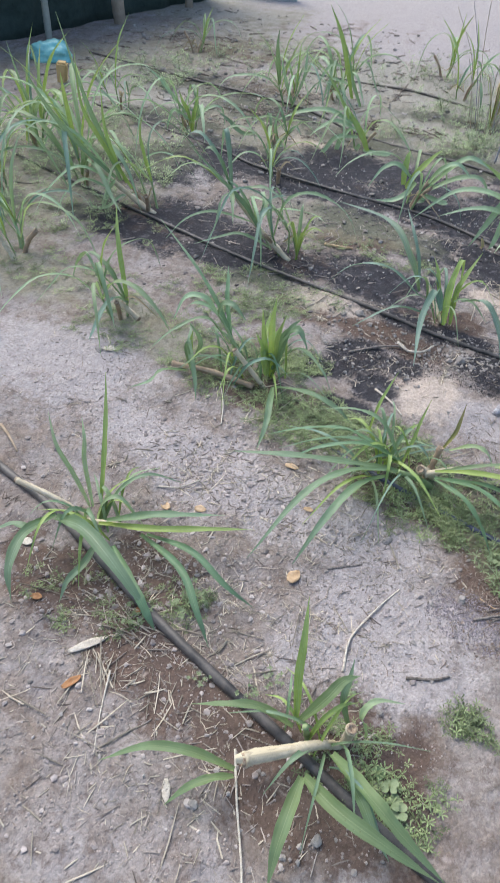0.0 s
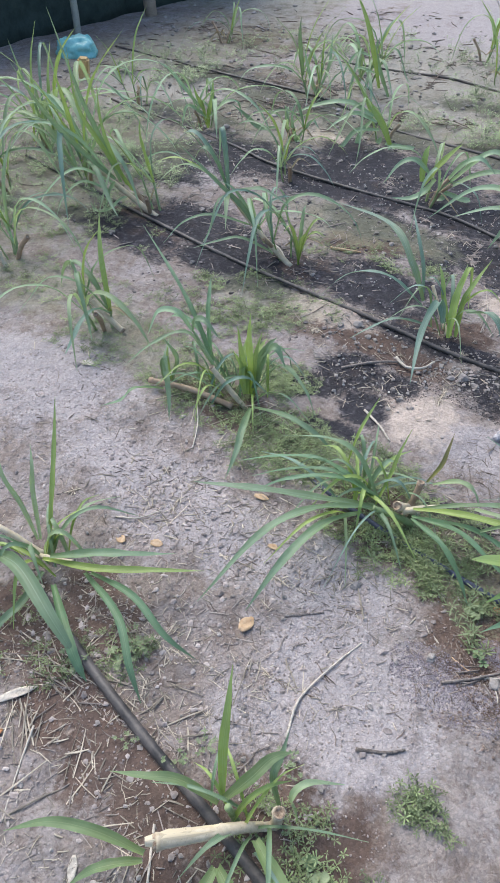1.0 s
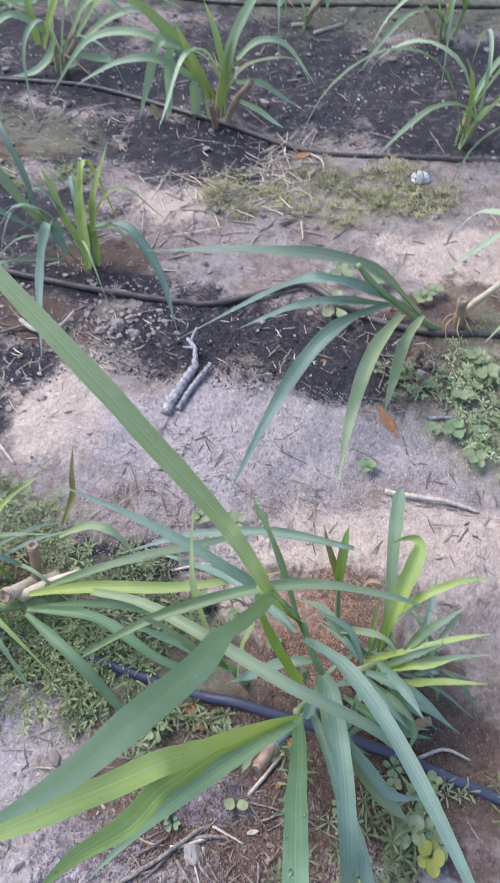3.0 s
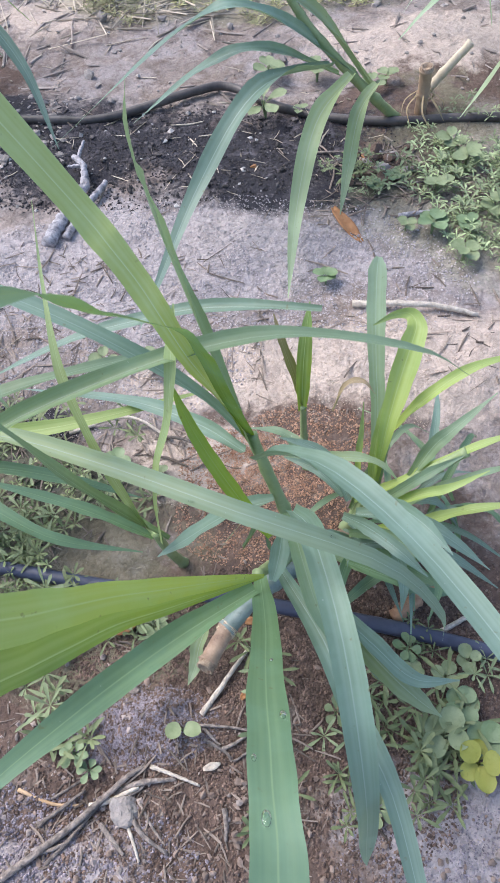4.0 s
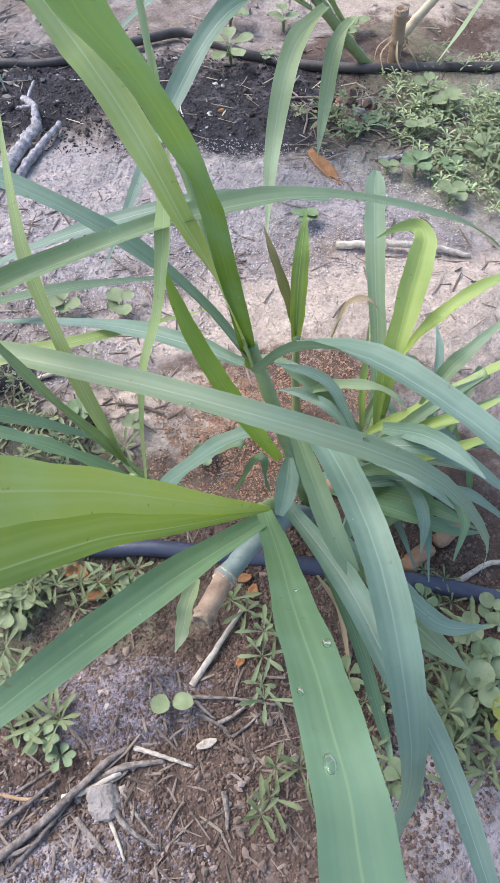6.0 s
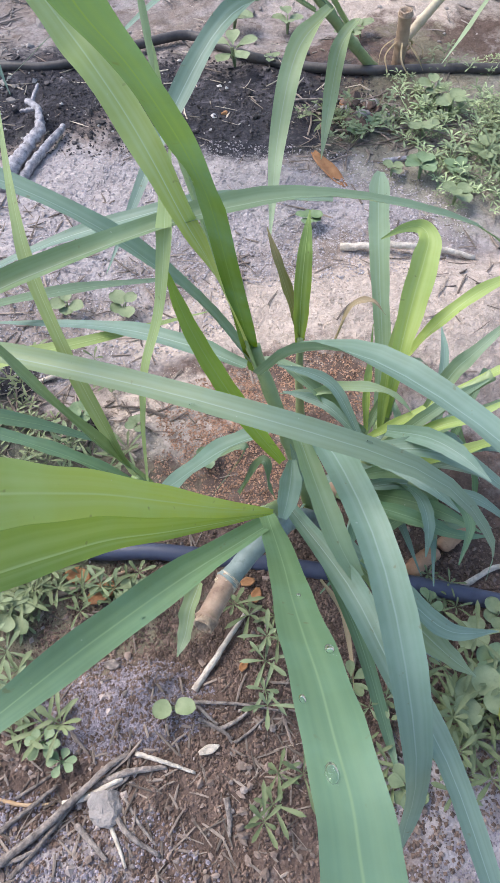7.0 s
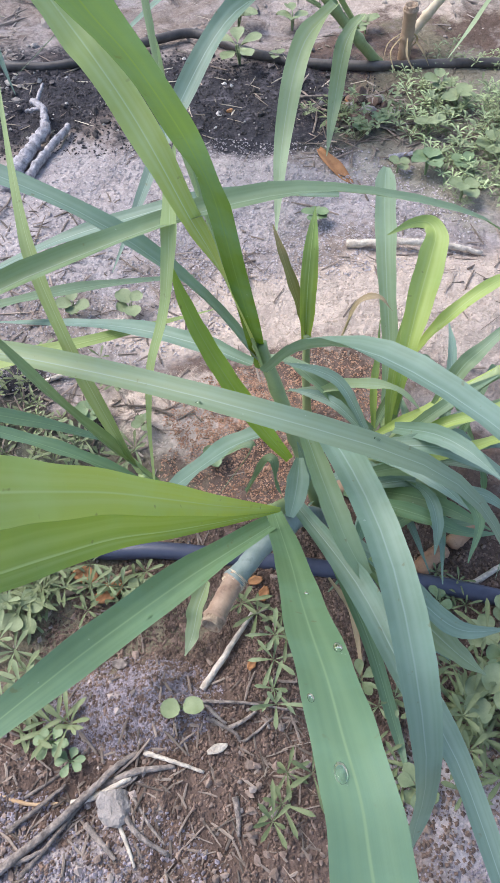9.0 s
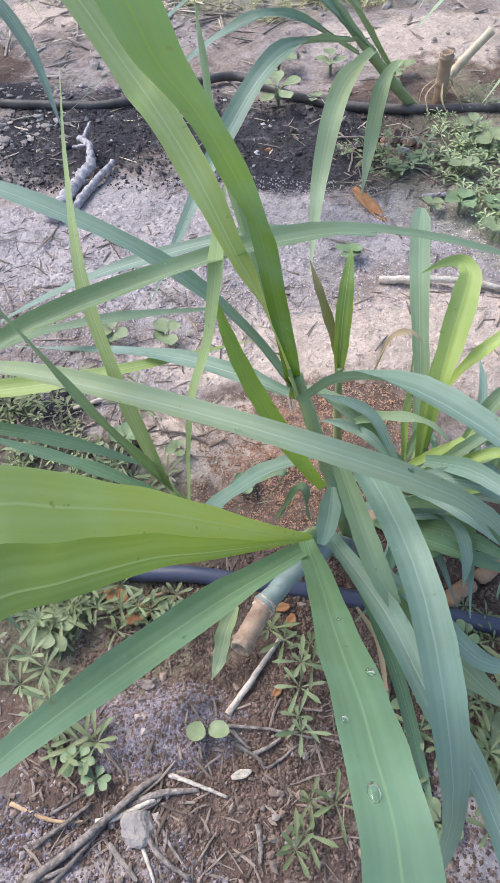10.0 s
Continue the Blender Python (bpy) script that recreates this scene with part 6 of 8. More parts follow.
leaf(made[17], "H", ((-1.483, 1.536, 0.121), (-1.516, 1.504, 0.234), (-1.558, 1.468, 0.315), (-1.597, 1.434, 0.350)), (0.009, 0.014, 0.013, 0.009, 0.001), face=(-0.02, -0.6, 0.8), fold=0.25)
leaf(made[17], "H", ((-1.496, 1.531, 0.134), (-1.673, 1.477, 0.172), (-1.802, 1.440, 0.123), (-1.902, 1.414, 0.012)), (0.007, 0.013, 0.012, 0.007, 0.001), face=(0.18, -0.6, 0.8), fold=0.25)
leaf(made[17], "H", ((-1.415, 1.560, 0.013), (-1.543, 1.511, 0.076), (-1.642, 1.473, 0.056), (-1.756, 1.429, 0.012)), (0.009, 0.014, 0.013, 0.009, 0.001), face=(-0.00, -0.6, 0.8), fold=0.25)
leaf(made[23], "H", ((-1.894, 2.852, 0.012), (-1.908, 2.822, 0.115), (-1.897, 2.802, 0.188), (-1.868, 2.788, 0.259)), (0.014, 0.024, 0.022, 0.014, 0.001), face=(-0.05, -0.6, 0.8), fold=0.25)
leaf(made[23], "H", ((-1.894, 2.852, 0.012), (-1.842, 2.850, 0.085), (-1.790, 2.847, 0.144), (-1.748, 2.841, 0.103)), (0.013, 0.021, 0.020, 0.013, 0.001), face=(0.15, -0.6, 0.8), fold=0.25)
leaf(made[23], "H", ((-1.889, 2.854, 0.025), (-1.901, 2.850, 0.012), (-1.889, 2.856, 0.012), (-1.863, 2.866, 0.012)), (0.019, 0.031, 0.030, 0.019, 0.001), face=(-0.27, -0.6, 0.8), fold=0.25)
leaf(made[29], "M", ((-2.207, 3.622, 0.145), (-2.213, 3.594, 0.275), (-2.215, 3.567, 0.399), (-2.201, 3.546, 0.497)), (0.018, 0.031, 0.029, 0.018, 0.001), face=(0.05, -0.6, 0.8), fold=0.25)
leaf(made[29], "H", ((-2.110, 3.656, 0.012), (-2.139, 3.619, 0.119), (-2.163, 3.583, 0.231), (-2.179, 3.550, 0.339)), (0.015, 0.024, 0.024, 0.015, 0.001), face=(0.01, -0.6, 0.8), fold=0.25)
leaf(made[29], "H", ((-2.111, 3.656, 0.021), (-2.058, 3.702, 0.183), (-2.057, 3.730, 0.284), (-2.063, 3.754, 0.383)), (0.015, 0.024, 0.023, 0.015, 0.001), face=(-0.13, -0.6, 0.8), fold=0.25)
leaf(made[30], "Y", ((-1.711, 3.761, 0.091), (-1.781, 3.737, 0.352), (-1.834, 3.717, 0.499), (-1.910, 3.691, 0.645)), (0.019, 0.032, 0.030, 0.019, 0.001), face=(-0.13, -0.6, 0.8), fold=0.25)
leaf(made[30], "M", ((-1.646, 3.779, 0.041), (-1.732, 3.774, 0.212), (-1.769, 3.783, 0.310), (-1.755, 3.806, 0.383)), (0.016, 0.027, 0.026, 0.016, 0.001), face=(-0.03, -0.6, 0.8), fold=0.25)
leaf(made[30], "H", ((-1.792, 3.738, 0.282), (-1.868, 3.718, 0.293), (-1.933, 3.702, 0.200), (-1.961, 3.695, 0.089)), (0.013, 0.023, 0.021, 0.013, 0.001), face=(0.03, -0.6, 0.8), fold=0.25)
leaf(made[30], "H", ((-1.741, 3.752, 0.180), (-1.855, 3.711, 0.209), (-1.882, 3.695, 0.137), (-1.900, 3.681, 0.046)), (0.012, 0.020, 0.019, 0.012, 0.001), face=(0.08, -0.6, 0.8), fold=0.25)
leaf(made[16], "Y", ((-3.060, 1.900, 0.127), (-3.021, 1.922, 0.335), (-2.993, 1.935, 0.529), (-2.942, 1.968, 0.709)), (0.014, 0.022, 0.021, 0.014, 0.001), face=(-0.04, -0.6, 0.8), fold=0.25)
leaf(made[16], "H", ((-2.993, 1.956, 0.059), (-3.041, 1.912, 0.218), (-3.115, 1.847, 0.179), (-3.181, 1.789, 0.047)), (0.015, 0.025, 0.024, 0.015, 0.001), face=(-0.09, -0.6, 0.8), fold=0.25)
leaf(made[16], "H", ((-3.003, 1.948, 0.076), (-2.940, 2.001, 0.194), (-2.908, 2.028, 0.161), (-2.897, 2.039, 0.050)), (0.014, 0.022, 0.021, 0.014, 0.001), face=(-0.06, -0.6, 0.8), fold=0.25)
leaf(made[16], "M", ((-3.008, 1.943, 0.123), (-3.003, 1.915, 0.311), (-3.012, 1.876, 0.458), (-3.022, 1.836, 0.647)), (0.014, 0.022, 0.021, 0.014, 0.001), face=(-0.05, -0.6, 0.8), fold=0.25)

# dry straw clump at the far row
straw_clump = thing("straw_clump", -0.75, 3.90, "clump of dry tan grass stalks with one dark stem", "dry grass")
r = random.Random(77)
for k in range(15):
    a, d = r.uniform(0, 6.28), r.uniform(0.02, 0.2)
    h = r.uniform(0.35, 0.95)
    bx, by = -0.75 + d * math.cos(a), 3.9 + d * math.sin(a)
    z = ground(bx, by)
    v, f = tube_data([(bx, by, z - 0.01), (bx + 0.12 * h * math.cos(a), by + 0.12 * h * math.sin(a), z + h * 0.55), (bx + 0.35 * h * math.cos(a + 0.5), by + 0.35 * h * math.sin(a + 0.5), z + h)], 0.003, 6, 8, 3, 0, 0.5)
    raw("stalk", v, f, STRAW if k % 9 else CHAR, straw_clump)
for k in range(18):
    a = r.uniform(0, 6.28)
    h = r.uniform(0.25, 0.5)
    blade(straw_clump, r.choice("TTOY"), r.uniform(0.008, 0.016), 20, (-0.75, 3.9, ground(-0.75, 3.9)), (-0.75 + 0.3 * h * math.cos(a), 3.9 + 0.3 * h * math.sin(a), h * 0.8), (-0.75 + 0.8 * h * math.cos(a), 3.9 + 0.8 * h * math.sin(a), h * 0.7), steps=8)
for x, y, h, tx in ((-0.62, 3.28, 0.62, 0.06), (-0.15, 4.2, 0.8, -0.25), (0.3, 4.3, 0.7, -0.2)):
    v, f = tube_data([(x, y, ground(x, y) - 0.02), (x + tx * 0.4, y, h * 0.5), (x + tx, y + 0.05, h)], 0.006, 7, 12, 4, 0.1, 0.6)
    tagged(raw("dead_stalk", v, f, CHAR), "dark dead stalk standing upright in the soil", "dry stalk", "dead stalks")


# ---- fence, bag and far things ----
def fence():
    ob = thing("net_fence", -4.7, 4.9, "dark green shade net fence on rough posts", "fence")
    a, b = Vector((-5.6, 2.0, 0)), Vector((-4.28, 6.75, 0))
    verts, faces = [], []
    nx, nz = 60, 14
    d = (b - a).normalized()
    n = Vector((d.y, -d.x, 0))
    for i in range(nx + 1):
        for j in range(nz + 1):
            p = a.lerp(b, i / nx)
            sag = 0.05 * noise.noise((i * 0.35, j * 0.22, 0)) + 0.03 * math.sin(i * 0.9) * (1 - j / nz)
            p = p + n * (sag - 0.05)
            verts.append((p.x, p.y, ground(p.x, p.y) - 0.02 + 1.55 * j / nz))
    for i in range(nx):
        for j in range(nz):
            k = i * (nz + 1) + j
            faces.append((k, k + nz + 1, k + nz + 2, k + 1))
    net = raw("net", verts, faces, NET, ob, "dark green-black woven shade net")
    m = net.modifiers.new("thick", "SOLIDIFY")
    m.thickness = 0.004
    for (x, y, rad, mat, lean, lab) in ((-4.79, 4.43, 0.030, POST_GREY, 0.03, "thin grey pole"), (-4.53, 5.23, 0.055, POST_WOOD, -0.04, "rough brown wooden post"),
                                        (-4.31, 6.25, 0.04, POST_WOOD, 0.02, "weathered wooden post"), (-5.15, 3.2, 0.05, POST_WOOD, 0.02, "weathered wooden post")):
        z = ground(x, y)
        v, f = tube_data([(x, y, z - 0.1), (x + lean * 0.5, y, z + 0.8), (x + lean, y, z + 1.7)], rad, 10, 14, 0, 0.12, 0.9, serial)
        raw("post", v, f, mat, ob, lab)
    return ob


fence()


def crumpled(name, x, y, size, flat, material, label, category, seed, z=None):
    """A crumpled sheet or bag that lies on the ground."""
    bm = bmesh.new()
    bmesh.ops.create_icosphere(bm, subdivisions=4, radius=1)
    for v in bm.verts:
        c = v.co.copy()
        k = 1 + 0.35 * noise.noise(c * 1.6 + Vector((seed, 0, 0))) + 0.22 * abs(noise.noise(c * 4 + Vector((0, seed, 0)))) - 0.12 * abs(noise.noise(c * 9))
        v.co = Vector((c.x * k * size[0], c.y * k * size[1], max(c.z, -0.55) * k * flat))
    ob = part(name, bm, material)
    ob.location = (x, y, (ground(x, y) if z is None else z) + flat * 0.5)
    return tagged(ob, label, category)


def box_block():
    bm = bmesh.new()
    bmesh.ops.create_cube(bm, size=1)
    for v in bm.verts:
        v.co = Vector((v.co.x * 0.075 * (1 + 0.1 * v.co.z), v.co.y * 0.075, v.co.z * 0.15))
    bmesh.ops.bevel(bm, geom=bm.edges[:], offset=0.012, segments=2, affect="EDGES")
    ob = part("wood_block", bm, plain("block_wood", (0.46, 0.30, 0.12), (0.66, 0.48, 0.24), 14, 0.7, 0.5, 0.004), smooth=False)
    ob.matrix_world = pose(-3.87, 3.36, ground(-3.87, 3.36) + 0.064, 4, 6, 25)
    return tagged(ob, "orange-brown wooden block standing on the soil", "wood block")


box_block()
crumpled("plastic_bag", -4.36, 3.88, (0.19, 0.13), 0.09, BAG, "crumpled turquoise plastic bag lying on the ground", "bag", 3.1)
crumpled("pale_sheet", -4.0, 7.25, (0.55, 0.10), 0.45, TARP, "pale bluish plastic sheet bunched beside the fence", "plastic sheet", 6.3)
crumpled("plastic_scrap", 0.35, 1.715, (0.028, 0.022), 0.014, WHITE, "small crumpled white plastic scrap on the soil", "plastic scrap", 1.3)
crumpled("plastic_scrap", 0.30, 3.60, (0.03, 0.02), 0.015, WHITE, "small white plastic scrap on the far soil", "plastic scrap", 2.3)


# ---- sticks, stones and fallen pieces ----
def stick(points, radius, material, label, rough=0.11, taper=0.6, category="stick"):
    radius *= 0.60
    v, f = tube_data(lift(points, radius * 0.6), radius, 8, 6 * (len(points) - 1) + 4, 0, rough, taper, serial)
    return tagged(raw("stick", v, f, material), label, category, "fallen sticks")


stick([(-0.425, -0.36, 0), (-0.435, -0.27, 0.004), (-0.40, -0.16, 0.004), (-0.36, -0.07, 0)], 0.0055, STICK_PALE, "thin curved pale twig lying on grey soil")
stick([(-0.82, 0.93, 0), (-0.72, 1.0, 0.01), (-0.63, 1.055, 0.006)], 0.0095, TWIG_ONE, "greyish bent branch lying on dark soil")
stick([(-0.66, 1.06, 0.012), (-0.61, 1.03, 0.01), (-0.555, 1.045, 0.012), (-0.525, 1.085, 0.025)], 0.0100, STICK_PALE, "short bent pale branch end on dark soil")
stick([(-0.66, 0.74, 0), (-0.585, 0.675, 0.008), (-0.535, 0.63, 0)], 0.0075, STICK_PALE, "pale peeled stick on dark soil")
stick([(-0.28, -0.315, 0), (-0.22, -0.29, 0), (-0.185, -0.265, 0)], 0.0075, TWIG_ONE, "short brown stick on pale grey soil")
stick([(-0.56, -0.09, 0), (-0.52, -0.065, 0), (-0.475, -0.035, 0)], 0.0080, TWIG_ONE, "short thick brown stick among litter")
stick([(-0.585, -0.64, 0), (-0.535, -0.74, 0), (-0.47, -0.86, 0.01), (-0.44, -0.95, 0)], 0.0050, STICK_PALE, "long straight straw-coloured stalk on the soil")
stick([(-0.93, -0.60, 0.01), (-0.90, -0.69, 0), (-0.86, -0.78, 0)], 0.0042, STICK_PALE, "thin straw stalk on the soil")
stick([(-1.13, -0.02, 0), (-1.07, 0.0, 0.006), (-1.02, 0.05, 0.01)], 0.0050, STICK_PALE, "thin forked twig on grey soil")
stick([(-1.08, 0.32, 0), (-1.12, 0.42, 0.01), (-1.17, 0.50, 0.02)], 0.0045, STICK_PALE, "thin bent twig below the grass")
stick([(-1.74, 0.0, 0.0), (-1.66, -0.05, 0.02), (-1.60, -0.09, 0.01)], 0.0090, CANE, "short tan stalk piece on the soil")
stick([(-1.45, 1.64, 0.01), (-1.39, 1.59, 0.02), (-1.33, 1.53, 0.01)], 0.0100, STICK_PALE, "pale leaning stalk piece")
stick([(0.235, 0.615, 0), (0.30, 0.60, 0.006), (0.36, 0.595, 0.004), (0.41, 0.585, 0)], 0.0095, STICK_PALE, "peeled pale stick on the soil behind the grass", 0.16)
stick([(0.33, 0.81, 0), (0.36, 0.815, 0), (0.395, 0.815, 0)], 0.0085, CHAR, "short dark burnt stick among weeds")
stick([(0.025, 0.058, 0), (0.05, 0.09, 0.004), (0.075, 0.125, 0)], 0.0055, STICK_PALE, "short straw-coloured stalk in front of the plant")
stick([(-0.025, 0.012, 0), (0.0, 0.003, 0.003), (0.024, -0.006, 0)], 0.0036, STICK_PALE, "small pale wood splinter on brown soil")
stick([(-0.110, 0.157, 0), (-0.07, 0.165, 0.004), (-0.032, 0.176, 0.003)], 0.0050, CANE, "brown stalk piece beside the hose")
stick([(-0.16, -0.08, 0), (-0.10, -0.04, 0.003), (-0.05, 0.0, 0.004), (-0.03, 0.012, 0)], 0.0062, TWIG_ONE, "dark grey twig on litter")
stick([(-0.05, -0.015, 0.002), (-0.03, -0.045, 0.002), (-0.005, -0.062, 0)], 0.0048, TWIG_ONE, "dark twig beside a pale stone")
stick([(-0.035, -0.018, 0), (-0.022, -0.038, 0), (-0.008, -0.055, 0)], 0.0032, TWIG_ONE, "thin twig on litter")
stick([(-0.055, -0.008, 0), (-0.03, -0.002, 0.003), (0.0, 0.0, 0)], 0.0052, TWIG_ONE, "short split twig on brown soil")
stick([(0.028, 0.035, 0), (0.05, 0.022, 0.002), (0.058, 0.015, 0), (0.085, 0.032, 0)], 0.0030, TWIG_ONE, "thin bent twig on brown soil")
stick([(0.02, 0.048, 0), (0.06, 0.044, 0.002), (0.10, 0.036, 0)], 0.0028, TWIG_ONE, "thin straight twig on brown soil")
stick([(-0.155, -0.005, 0), (-0.12, -0.018, 0), (-0.09, -0.02, 0)], 0.0034, CHIP, "small orange-tan splinter on litter")
stick([(-0.04, 0.40, 0.004), (0.0, 0.385, 0.012), (0.035, 0.365, 0.004)], 0.0040, TWIG_ONE, "thin twig behind the plant")
stick([(-0.16, 0.42, 0), (-0.08, 0.43, 0.012), (-0.02, 0.395, 0)], 0.0046, STICK_PALE, "pale twig on dark litter")
stick([(0.28, 0.135, 0), (0.32, 0.15, 0.003), (0.36, 0.14, 0)], 0.0050, STICK_PALE, "pale stalk beside the hose")
stick([(-0.10, 2.79, 0.004), (-0.03, 2.79, 0.008)], 0.011, STICK_PALE, "white peeled stick on wet soil")
stick([(-0.01, 2.72, 0.004), (0.10, 2.78, 0.008)], 0.011, STICK_PALE, "white peeled stick lying on wet soil")
stick([(0.02, 1.86, 0.0), (0.06, 1.80, 0.01), (0.07, 1.74, 0.0)], 0.007, STICK_PALE, "bent pale stick by the hose")
stick([(-1.20, 1.73, 0.0), (-1.13, 1.735, 0.008), (-1.06, 1.75, 0.0)], 0.012, CHIP, "pale split stalk piece on the soil")
stick([(0.20, 1.00, 0.0), (0.26, 0.985, 0.006), (0.33, 0.99, 0.0)], 0.0035, TWIG_ONE, "thin brown twig below the stub")
stick([(0.27, 0.90, 0.0), (0.36, 0.885, 0.006), (0.48, 0.90, 0.0)], 0.0040, TWIG_ONE, "long thin twig on pebbly soil")

stick([(-0.131, -0.036, 0.000), (-0.108, -0.022, 0.004), (-0.088, -0.007, 0.002)], 0.0042, TWIG_ONE, "straight grey twig on litter")
stick([(-0.119, -0.068, 0.000), (-0.095, -0.045, 0.002), (-0.073, -0.019, 0.001)], 0.004, TWIG_ONE, "straight dark twig on litter")
stick([(-0.106, -0.046, 0.000), (-0.082, -0.029, 0.006), (-0.060, -0.009, 0.004)], 0.003, TWIG_ONE, "thin straight twig on litter")
stick([(-0.083, -0.021, 0.000), (-0.058, -0.015, 0.004), (-0.035, -0.006, 0.002)], 0.0055, STICK_PALE, "short pale split stalk on litter")
stick([(-0.045, -0.036, 0.000), (-0.037, -0.053, 0.001), (-0.031, -0.068, 0.001)], 0.0034, STICK_PALE, "thin pale twig beside a stone")
stick([(-0.071, -0.036, 0.000), (-0.057, -0.050, 0.001), (-0.046, -0.062, 0.001)], 0.0045, TWIG_ONE, "short grey twig beside a stone")
stick([(-0.121, -0.014, 0.000), (-0.094, 0.002, 0.001), (-0.069, 0.020, 0.001)], 0.0028, TWIG_ONE, "thin grey twig on litter")
stick([(-0.128, -0.059, 0.000), (-0.113, -0.056, 0.003), (-0.099, -0.050, 0.002)], 0.0036, TWIG_ONE, "short grey twig on litter")
stick([(0.027, 0.046, 0.000), (0.036, 0.036, 0.001), (0.044, 0.029, 0.001)], 0.0034, TWIG_ONE, "short brown twig on brown soil")
stick([(0.044, 0.025, 0.000), (0.058, 0.030, 0.003), (0.070, 0.037, 0.002)], 0.0036, TWIG_ONE, "short bent twig on brown soil")
stick([(0.048, -0.026, 0.000), (0.050, -0.041, 0.000), (0.049, -0.053, 0.000)], 0.005, TWIG_ONE, "thick brown bark piece on brown soil")
stick([(0.001, 0.032, 0.000), (0.008, 0.018, 0.000), (0.012, 0.007, 0.000)], 0.0024, TWIG_ONE, "thin dark twig on brown soil")
stick([(0.056, 0.044, 0.000), (0.092, 0.044, 0.001), (0.126, 0.046, 0.001)], 0.002, TWIG_ONE, "long thin twig on brown soil")


def stalk_piece(points, radius, label):
    """A short thick piece of dry stalk with rounded ends."""
    v, f = tube_data(lift(points, radius * 0.5), radius, 10, 14, 0, 0.10, 0.9, serial)
    for i in range(10):
        for row, pull in ((0, 0.55), (14, 0.55)):
            c = sum((v[row * 10 + k] for k in range(10)), Vector()) / 10
            v[row * 10 + i] = c.lerp(v[row * 10 + i], pull)
    return tagged(raw("stalk_piece", v, f, TANLEAF), label, "dry stalk", "stalk pieces")


stalk_piece([(0.231, 0.150, 0.001), (0.247, 0.161, 0.003), (0.263, 0.172, 0.002)], 0.0085, "short thick tan piece of dry stalk on brown soil")
stalk_piece([(0.268, 0.174, 0.002), (0.285, 0.185, 0.004), (0.302, 0.190, 0.002)], 0.0075, "tan piece of dry stalk under the blades")


def charred_branch():
    ob = thing("charred_branch", -0.19, 0.87, "forked grey charred branch lying on ashy soil", "branch")
    for pts, rad in (([(-0.240, 0.785, 0.007), (-0.216, 0.86, 0.012), (-0.192, 0.935, 0.016)], 0.0110), ([(-0.195, 0.925, 0.016), (-0.200, 0.97, 0.022), (-0.224, 1.010, 0.022)], 0.0070), ([(-0.212, 0.80, 0.005), (-0.188, 0.87, 0.010), (-0.158, 0.935, 0.012)], 0.0062),
                     ([(-0.205, 0.975, 0.022), (-0.232, 0.985, 0.016)], 0.0035), ([(-0.215, 1.0, 0.022), (-0.205, 1.035, 0.03)], 0.0035)):
        v, f = tube_data(lift(pts), rad, 9, 24, 0, 0.26, 0.7, serial)
        raw("limb", v, f, CHAR, ob)
    return ob


charred_branch()


def stone(x, y, size, label, material=STONE, flat=0.6, seed=0.0, name="stone"):
    """An angular stone: a ball cut by flat faces, half sunk in the soil."""
    r = random.Random(int(seed * 100) + 5)
    cuts = [(Vector((r.gauss(0, 1), r.gauss(0, 1), r.gauss(0, 0.8))).normalized(), r.uniform(0.55, 0.85)) for k in range(9)]
    bm = bmesh.new()
    bmesh.ops.create_icosphere(bm, subdivisions=3, radius=1)
    for v in bm.verts:
        c = v.co.copy()
        for n, d in cuts:
            over = c.dot(n) - d
            if over > 0:
                c -= n * over * 0.9
        c *= 1 + 0.14 * noise.noise(c * 3.1 + Vector((seed, 0, 0))) + 0.08 * noise.noise(c * 8.3 + Vector((0, seed, 0)))
        v.co = Vector((c.x, c.y * 0.8, c.z * flat)) * size * 1.1
    ob = part(name, bm, material, smooth=False)
    ob.matrix_world = pose(x, y, ground(x, y) + size * flat * 0.2, 0, 0, seed * 57)
    return tagged(ob, label, "stone", "stones")


for i, (x, y, s) in enumerate(((-0.048, -0.026, 0.0165), (-0.437, 0.082, 0.017), (-0.413, 1.063, 0.020), (-0.45, 1.04, 0.014), (-0.37, 1.04, 0.012), (-0.39, 1.10, 0.013), (-0.50, 1.10, 0.012),
                               (-0.86, 1.20, 0.02), (-0.92, 1.16, 0.016), (-0.80, 1.15, 0.014), (0.06, 1.128, 0.009), (0.32, 0.935, 0.016), (0.34, 0.965, 0.013), (0.295, 0.96, 0.012),
                               (0.36, 0.93, 0.012), (-0.36, -0.74, 0.014), (-0.62, -0.78, 0.013), (-0.20, -0.03, 0.014), (-1.68, 0.50, 0.018), (0.03, 1.74, 0.02), (0.12, 1.72, 0.017))):
    stone(x, y, s, "pale grey dusty stone on the soil", seed=i * 1.37)
stone(-0.62, 0.20, 0.012, "pale rounded pebble on mauve soil", seed=40.2)
stone(0.098, 0.968, 0.006, "small orange stone on black wet soil", DRYLEAF, seed=41.7)


